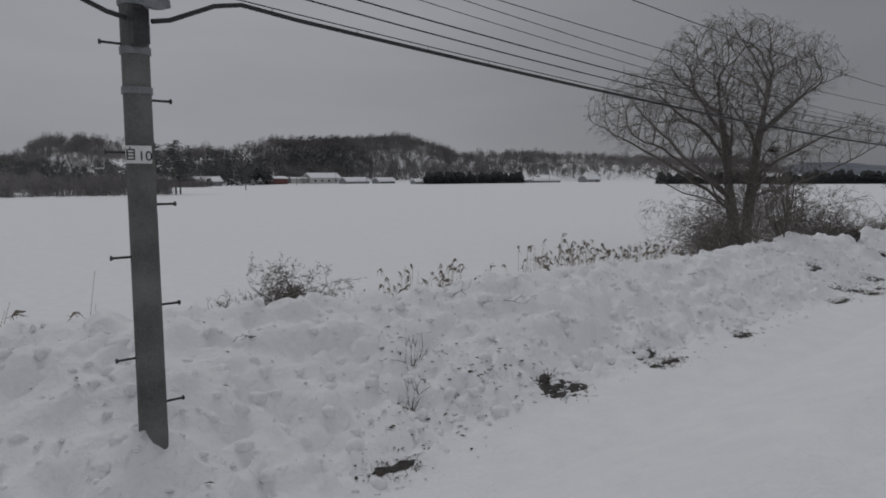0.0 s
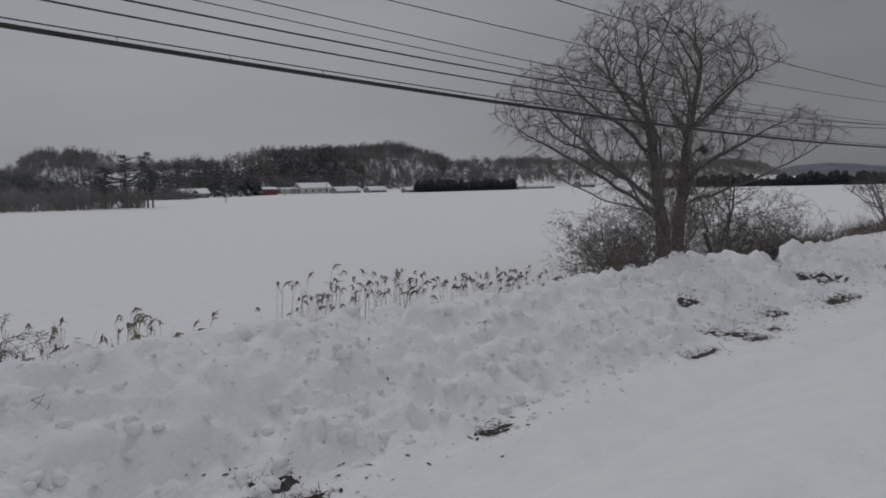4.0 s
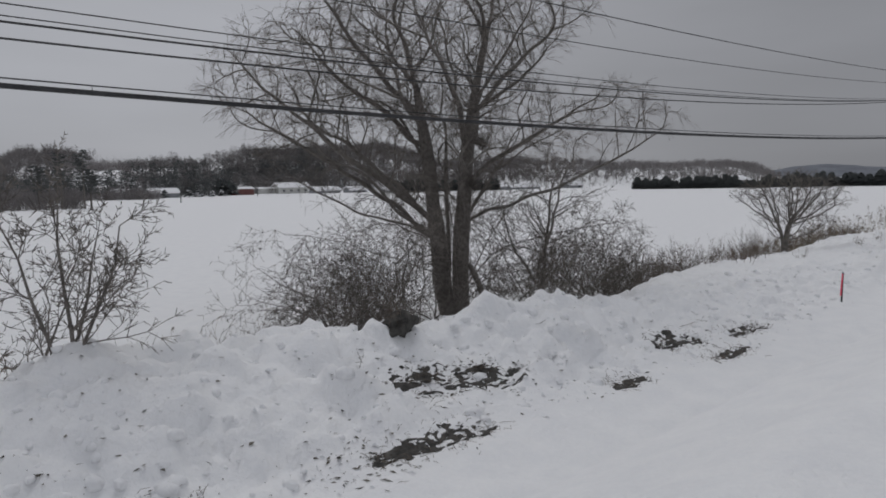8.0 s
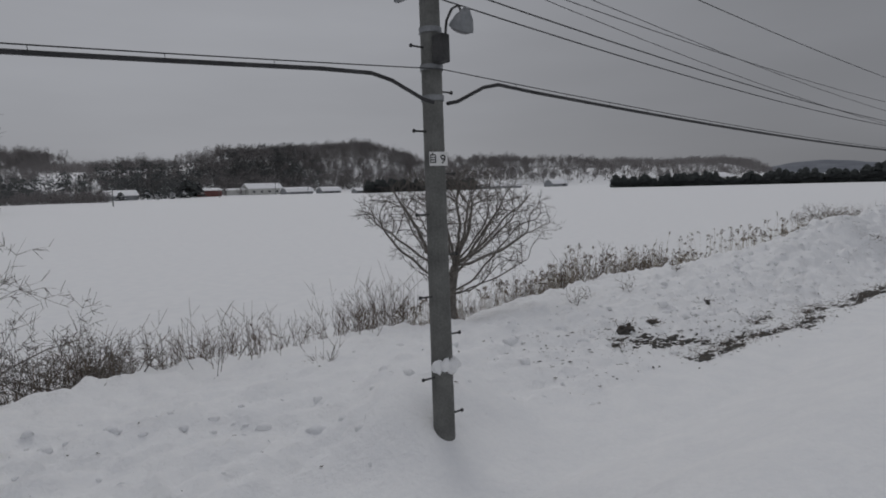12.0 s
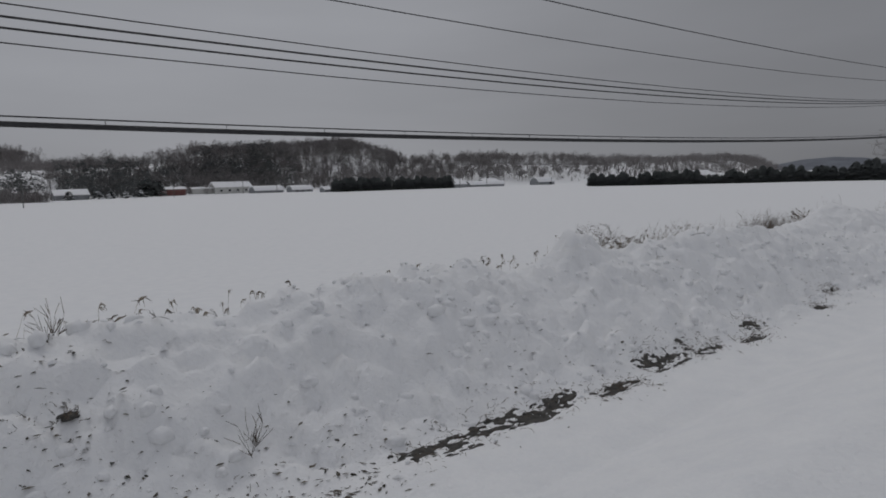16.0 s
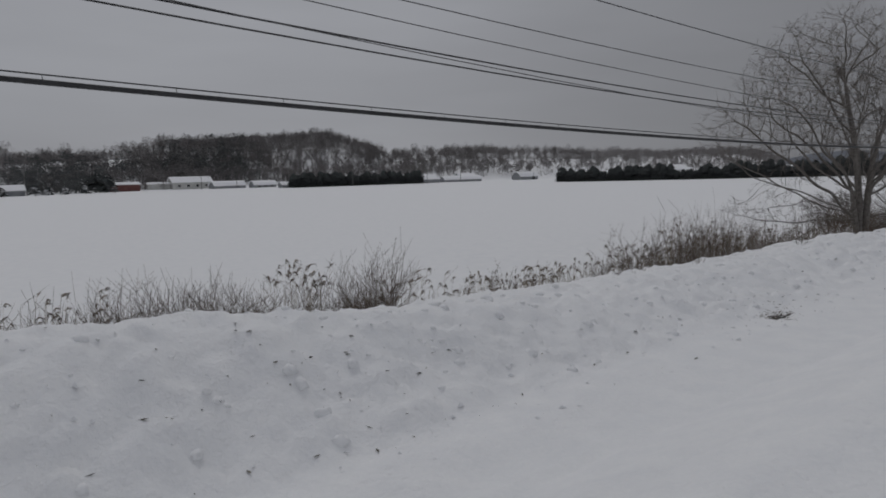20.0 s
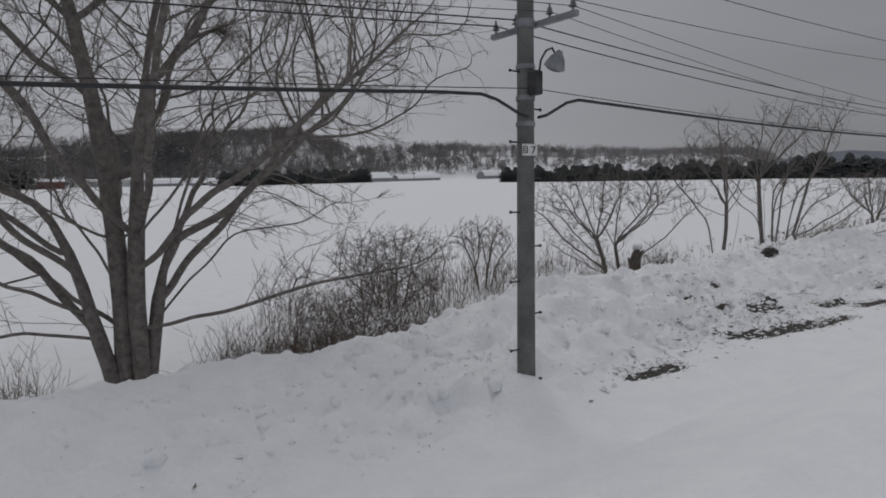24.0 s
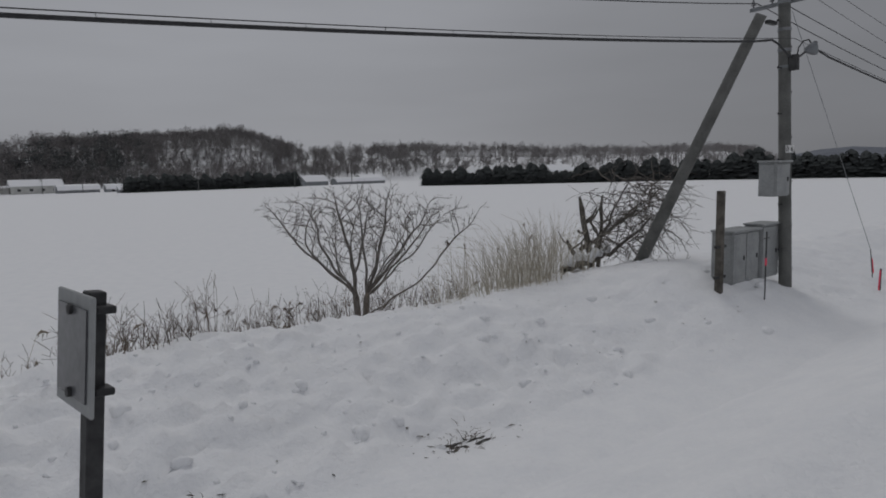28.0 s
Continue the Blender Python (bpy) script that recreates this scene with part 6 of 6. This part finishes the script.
v, f = tubes([([(0.02, -0.13, 1.4 - tz), (0.02, -0.14, 1.28 - tz), (0.0, -0.08, 1.15 - tz), (0, -0.06, 0.98 - tz)], [0.016] * 4)], 8)
quick_mesh("conduit", v, f, IRON, jb, smooth=True)
for zz in (1.42, 1.85, 2.2):
    part("band", one_rod((0, 0, zz - tz), (0, 0, zz + 0.02 - tz), 0.06, sides=16), STEEL, mark)

# survey pins with ribbons
for px, py, ph in ((39.06, 5.87, 0.75), (187.3, 5.6, 0.5)):
    pin = empty("survey_pin", px, py, gz(px, py), "short dark pin with a pink ribbon in the snow", "stake", "survey pins")
    part("stake", one_box(0, 0, ph / 2 - 0.1, 0.035, 0.035, ph + 0.2, bevel=0.004), IRON, pin)
    bm = bmesh.new()
    strip = [[bm.verts.new((-0.03 - 0.05 * k * 0.25, -0.02 + w, ph - 0.03 - 0.11 * k)) for w in (0.0, 0.035)] for k in range(6)]
    for a, b in zip(strip, strip[1:]):
        bm.faces.new((a[0], a[1], b[1], b[0]))
    part("ribbon", bm, RIBBON, pin, "pink ribbon")

# signal mast with its ladder
mx, my = 35.8, 1.43
mz = gz(mx, my)
mast = empty("signal_mast", mx - 0.128, my, mz, "dark round signal mast with a narrow ladder beside it", "signal")
mast.matrix_world = pose(mx - 0.128, my, mz, 0, 4.3, 0)
part("mast", one_rod((0, 0, -0.6), (0, 0, 5.3 - mz), 0.072, sides=24), IRON, mast, "dark painted steel tube")
for bx, by in ((-0.18, 0.22), (-0.035, 0.13)):
    pts = [(bx - 0.05, by + 0.05, -0.05), (bx, by, 1.2), (bx + 0.045, by - 0.045, 2.5), (bx + 0.055, by - 0.055, 2.8), (bx + 0.075, by - 0.08, 2.93), (bx * 0.35, by * 0.35, 2.98)]
    v, f = tubes([(pts, [0.013] * 6)], 8)
    quick_mesh("ladder_rail", v, f, STEEL, mast, "grey steel ladder rail", smooth=True)
for zz in np.arange(0.055, 2.85, 0.29):
    t = zz / 2.6
    part("ladder_rung", one_rod((-0.225 + 0.09 * t, 0.265 - 0.09 * t, zz), (-0.08 + 0.09 * t, 0.175 - 0.09 * t, zz), 0.011, sides=6), IRON, mast)
for zz in (0.82, 2.31):
    bm = rod(one_rod((-0.04, 0.13, zz), (0, 0.05, zz), 0.014, sides=6), (-0.04, 0.13, zz + 0.06), (0, 0.05, zz + 0.06), 0.014, sides=6)
    part("ladder_bracket", bm, STEEL, mast)
bm = bmesh.new()
for k in range(5):
    box(bm, -0.19 - 0.012 * k, 0.23 + 0.015 * (k % 2), 0.9 - 0.035 * k, 0.045, 0.03, 0.05, bevel=0.008)
part("ribbon", bm, RIBBON, mast, "pink ribbon tied to the ladder")
head = part("signal_head", rod(one_rod((0.28, -0.2, 3.95 - mz), (0.4, -0.2, 3.95 - mz), 0.15, 0.14, sides=24), (0.24, -0.2, 3.95 - mz), (0.28, -0.2, 3.95 - mz), 0.1, 0.15, 24), BLACK, mast, "round black signal lamp housing")
part("hanger", one_rod((0.32, -0.2, 4.08 - mz), (0.32, -0.2, 4.4 - mz), 0.02, sides=8), IRON, head)
part("bracket", one_rod((0.32, -0.2, 4.38 - mz), (0, 0, 4.38 - mz), 0.02, sides=8), IRON, mast)

# tall thin marker pole
qx, qy = 89.93, 1.75
qz = gz(qx, qy)
tall = empty("marker_pole", qx, qy, qz, "tall thin dark pole with a pink ribbon", "pole")
part("shaft", one_rod((0, 0, -0.4), (0, 0, 4.02 - qz), 0.026, 0.023, sides=12), IRON, tall)
bm = bmesh.new()
loop = [(-0.03 - 0.035 * math.sin(math.pi * k / 9), -0.006 + 0.012 * (k % 2), 2.24 - qz - 0.165 * k / 9) for k in range(10)]
strip = [[bm.verts.new((px + dx, py + dy, pz)) for dx, dy in ((-0.006, -0.02), (0.006, -0.012), (0.006, 0.02), (-0.006, 0.012))] for px, py, pz in loop]
for lo, hi in zip(strip, strip[1:]):
    for k in range(4):
        bm.faces.new((lo[k], lo[(k + 1) % 4], hi[(k + 1) % 4], hi[k]))
bm.faces.new(strip[0])
bm.faces.new(strip[-1])
part("ribbon", bm, RIBBON, tall, "pink ribbon")

PANEL = surface("dull_panel", (0.08, 0.083, 0.088), (0.13, 0.134, 0.14), 0.2, 0.22, 0.0)
# board seen first from behind its front and then edge on
ex, ey = 170.17, 1.95
ez = gz(ex, ey)
eb = empty("track_sign", ex, ey, ez, "dark steel post with a framed grey rectangular plate", "railway sign", rz=6.5)
eb.matrix_world = pose(ex - 0.12, ey, ez, 0, 5.6, 6.5)
eh = 2.9 - ez
part("post", one_box(0, 0, eh / 2 - 0.25, 0.045, 0.055, eh + 0.5, bevel=0.004), IRON, eb)
fr = part("plate", one_box(-0.045, 0.0, eh - 0.155, 0.012, 0.27, 0.31, bevel=0.003), BOX_GREY, eb, "grey plate border")
part("panel", one_box(-0.0535, 0.0, eh - 0.155, 0.006, 0.225, 0.24), PANEL, fr, "dark inner panel")
for zz in (eh - 0.045, eh - 0.265):
    part("bracket", one_box(0.012, -0.03, zz, 0.05, 0.06, 0.02, bevel=0.003), IRON, eb)
    bolt = part("bolt", one_rod((-0.055, 0.0, zz), (-0.066, 0.0, zz), 0.014, sides=8), IRON, fr)
bm = one_box(-0.033, 0.0, 2.25 - ez, 0.012, 0.03, 0.09, bevel=0.003)
part("ribbon", bm, RIBBON, eb, "pink ribbon")

# ---- pole brace and track-side cabinets ----
br = empty("brace_pole", 182.75, 9.3, gz(183.1, 9.3), "leaning grey wooden brace pole beside the utility pole", "pole")
bz = gz(183.1, 9.3)
part("shaft", one_rod((0, 0, -0.6), (0.4, -2.75, 6.0 - bz), 0.14, 0.105, sides=16), CONCRETE, br)
part("yoke", one_box(0.6, -2.85, 5.85 - bz, 0.34, 0.1, 0.07, bevel=0.01), IRON, br)


def cabinet(x, y, z, w, d, h, label, doors=1):
    e = empty("relay_cabinet", x, y, z, label, "cabinet", "track-side cabinets")
    part("body", one_box(0, 0, h / 2, w, d, h, bevel=0.012), BOX_GREY, e)
    part("lid", one_box(0, -0.02, h + 0.02, w + 0.06, d + 0.08, 0.04, bevel=0.008), BOX_GREY, e)
    for k in range(doors):
        dx = -w / 2 + w * (k + 0.5) / doors
        dr = part("door", one_box(dx, -d / 2 - 0.012, h / 2, w / doors - 0.03, 0.02, h - 0.06, bevel=0.004), BOX_GREY, e)
        part("handle", one_box(dx + w / doors * 0.3, -d / 2 - 0.03, h * 0.5, 0.03, 0.02, 0.09, bevel=0.004), IRON, dr)
        part("end_door", one_box(-w / 2 - 0.01, 0, h / 2, 0.018, d - 0.05, h - 0.08, bevel=0.004), BOX_GREY, e) if k == 0 else None
    return e


cabinet(182.4, 6.55, 0.84, 1.0, 0.42, 1.0, "grey steel relay cabinet with double doors beside the pole", 2)
cabinet(183.35, 6.5, 0.84, 0.7, 0.36, 1.06, "narrow grey steel cabinet beside the pole", 1)
cabinet(183.3, 6.27, 2.48, 0.56, 0.34, 0.66, "grey box fixed to the utility pole", 1)
for px, py, top in ((181.55, 6.4, 2.65), (183.05, 6.85, 1.5)):
    base = gz(px, py)
    e = empty("cabinet_post", px, py, base, "weathered post holding the cabinets", "post", "cabinet posts")
    part("post", one_box(0, 0, (top - base) / 2 - 0.3, 0.12, 0.12, top - base + 0.6, bevel=0.01), WOOD, e)
    for zz in (1.05, 1.62):
        part("rail_end", one_box(-0.02, -0.02, zz - base, 0.34, 0.06, 0.05), IRON, e)
st = empty("stake", 182.0, 5.75, gz(182.0, 5.75), "thin iron cross-headed stake with a pink ribbon", "stake")
part("rod", one_rod((0, 0, -0.2), (0, 0, 1.9 - gz(182.0, 5.75)), 0.013, sides=8), IRON, st)
part("crossbar", one_rod((-0.1, 0, 1.78 - gz(182.0, 5.75)), (0.1, 0, 1.78 - gz(182.0, 5.75)), 0.01, sides=8), IRON, st)
part("ribbon", one_box(-0.02, -0.01, 1.35 - gz(182.0, 5.75), 0.05, 0.03, 0.14, bevel=0.01), RIBBON, st, "pink ribbon")

# broken trunk leaning at the foot of the tall tree, snow along its upper side
a, b = Vector((33.8, 13.9, 0.75)), Vector((34.4, 13.7, -0.6))
lean = empty("broken_trunk", a.x, a.y, b.z, "short broken trunk leaning in the thicket, snow on top", "log")
o = Vector((a.x, a.y, b.z))
v, f = tubes([([tuple(a - o), tuple(a * 0.6 + b * 0.4 - o + Vector((0.05, 0, 0.03))), tuple(a * 0.3 + b * 0.7 - o), tuple(b - o)], [0.07, 0.1, 0.11, 0.12])], 9)
quick_mesh("wood", v, f, BARK, lean, smooth=True)
v, f = tubes([([tuple(a * 0.7 + b * 0.3 - o + Vector((0.05, -0.05, 0.07))), tuple(a * 0.45 + b * 0.55 - o + Vector((0.05, -0.05, 0.09))), tuple(a * 0.2 + b * 0.8 - o + Vector((0.05, -0.05, 0.08))), tuple(b - o)], [0.03, 0.06, 0.07, 0.06])], 9)
quick_mesh("snow_cap", v, f, SNOW, lean, smooth=True)

# stumps and a fallen trunk
for sx, sy, sh, sr, tilt in ((182.35, 10.0, 1.75, 0.07, -0.05), (182.75, 10.15, 1.85, 0.045, 0.03), (182.05, 9.8, 0.8, 0.05, -0.12), (150.85, 15.1, 1.25, 0.2, 0.06)):
    base = gz(sx, sy)
    r = random.Random(int(sx * 10))
    pts = [(r.gauss(0, 0.025) + tilt * k, r.gauss(0, 0.03), -0.3 + (sh + 0.3) * k / 7) for k in range(8)]
    v, f = tubes([(pts, [sr * (1.3 - 0.07 * k + r.uniform(-0.08, 0.08)) for k in range(7)] + [sr * 0.35])], 9)
    e = empty("stump", sx, sy, base, "broken dark weathered stump above the snow", "stump", "stumps")
    quick_mesh("trunk", v, f, WOOD, e)
    for k in range(3):
        a, h = r.uniform(0, 6.28), sh * r.uniform(0.35, 0.8)
        v, f = tubes([([(tilt * 7 * h / sh, 0, h), (tilt * 7 * h / sh + 0.18 * math.cos(a), 0.18 * math.sin(a), h + 0.12), (tilt * 7 * h / sh + 0.3 * math.cos(a), 0.3 * math.sin(a), h + 0.34)], [sr * 0.5, sr * 0.4, sr * 0.15])], 6)
        quick_mesh("snag", v, f, WOOD, e)
    if sr > 0.1:
        bm = bmesh.new()
        bmesh.ops.create_icosphere(bm, subdivisions=3, radius=1.0, matrix=Matrix.Translation((tilt * 7, 0, sh + 0.05)) @ Matrix.Diagonal((0.2, 0.2, 0.12, 1)))
        part("snow_cap", bm, SNOW, e, "cap of snow", smooth=True)
log = empty("fallen_log", 181.9, 9.75, gz(181.9, 9.75), "fallen dark trunk under a thick layer of snow", "log")
r = random.Random(17)
lz = gz(181.9, 9.75)
pts = [(-1.0 + 0.15 * k, -0.1 + 0.02 * k + r.gauss(0, 0.015), gz(180.9 + 0.15 * k, 9.65 + 0.02 * k) - lz + 0.1 + 0.018 * k + r.gauss(0, 0.012)) for k in range(14)]
v, f = tubes([(pts, [0.06 + 0.045 * math.sin(0.25 * k + 0.3) + r.uniform(-0.012, 0.012) for k in range(14)])], 9)
quick_mesh("wood", v, f, WOOD, log, smooth=True)
v, f = tubes([([(px + 0.02, py - 0.01, pz + 0.1 + 0.035 * math.sin(1.7 * k) + r.gauss(0, 0.015)) for k, (px, py, pz) in enumerate(pts)], [0.03] + [0.1 + 0.035 * math.sin(2.3 * k + 1) + r.uniform(-0.03, 0.03) for k in range(12)] + [0.03])], 10)
v = np.array(v) + 0.02 * np.stack([vnoise(np.array(v)[:, 0] * 9 + q, np.array(v)[:, 1] * 9 + np.array(v)[:, 2] * 7, 60 + q) for q in range(3)], 1)
quick_mesh("snow_cap", v, f, SNOW, log, "layer of snow along the trunk", smooth=True)

# vines and broken limbs tangled round the foot of the brace
r = np.random.default_rng(83)
vx, vy = 182.95, 9.45
vz = gz(vx, vy)
right = np.array((0.65, -0.76, 0.0))
tangle = empty("vine", vx, vy, vz, "dark bare vines tangled round the brace pole", "vine")
limbs, fine = [], []
for x0, z0, x1, z1, rr in ((-1.05, 0.25, 0.25, 1.15, 0.055), (-0.6, 0.3, 0.1, 1.9, 0.035), (-0.3, 0.1, 0.5, 0.9, 0.04), (-0.9, 0.75, -0.35, 0.3, 0.03), (-0.2, 0.9, 0.35, 1.5, 0.03), (-0.75, 0.95, -0.4, 0.4, 0.028)):
    t = np.linspace(0, 1, 9)[:, None]
    p = right * (x0 + (x1 - x0) * t) + np.array((0, 0, 1)) * (z0 + (z1 - z0) * t) + np.cumsum(r.normal(0, 0.022, (9, 3)), 0) + r.normal(0, 0.1, 3) * np.array((1, 1, 0))
    limbs.append((p, rr * np.linspace(1.1, 0.55, 9)))
for k in range(170):
    h = r.uniform(0.1, 2.0)
    p = right * (0.18 * h + r.normal(0, 0.28) - 0.05) + np.array((r.normal(0, 0.12), r.normal(0, 0.12), h))
    a = r.uniform(0, 6.28)
    d = right * (0.9 * math.cos(a) + 0.25) + np.array((0.25 * math.sin(a), 0.4 * math.sin(a), r.uniform(-0.5, 0.9)))
    d /= np.linalg.norm(d)
    path = [p]
    for q in range(int(r.integers(8, 17))):
        d = d + r.normal(0, 0.3, 3) + np.array((0, 0, -0.1))
        d /= np.linalg.norm(d)
        p = p + 0.1 * d
        if p[2] < -0.1:
            break
        path.append(p)
        if r.random() < 0.45:
            e = d + r.normal(0, 0.7, 3)
            fine.append((np.array((p, p + e * r.uniform(0.06, 0.2))), (0.0045, 0.003)))
    if len(path) > 2:
        fine.append((np.array(path), np.linspace(r.uniform(0.008, 0.015), 0.004, len(path))))
v, f = tubes(limbs, 8)
quick_mesh("limb_frame", v, f, BARK, tangle, smooth=True)
v, f = tubes(fine, 3)
tagged(quick_mesh("tendril_mass", v, f, TWIG, tangle), kind="stuff")

# guy wire of the end pole, its anchor rod and marker
guy = empty("guy_wire", 188.4, 6.1, gz(188.4, 6.1), "thin steel guy wire anchored in the snow", "wire")
o = Vector((188.4, 6.1, gz(188.4, 6.1)))
v, f = tubes([([tuple(Vector((183.9, 6.3, 6.1)) - o), (-0.25, 0.02, 0.75)], [0.006, 0.006])], 5)
quick_mesh("strand", v, f, STEEL, guy)
part("anchor_rod", one_rod((-0.25, 0.02, 0.75), (0.02, 0, -0.3), 0.012, sides=8), IRON, guy)
part("guard", one_rod((-0.16, 0.01, 0.5), (-0.06, 0, 0.14), 0.022, sides=8), RIBBON, guy, "pink ribbon")
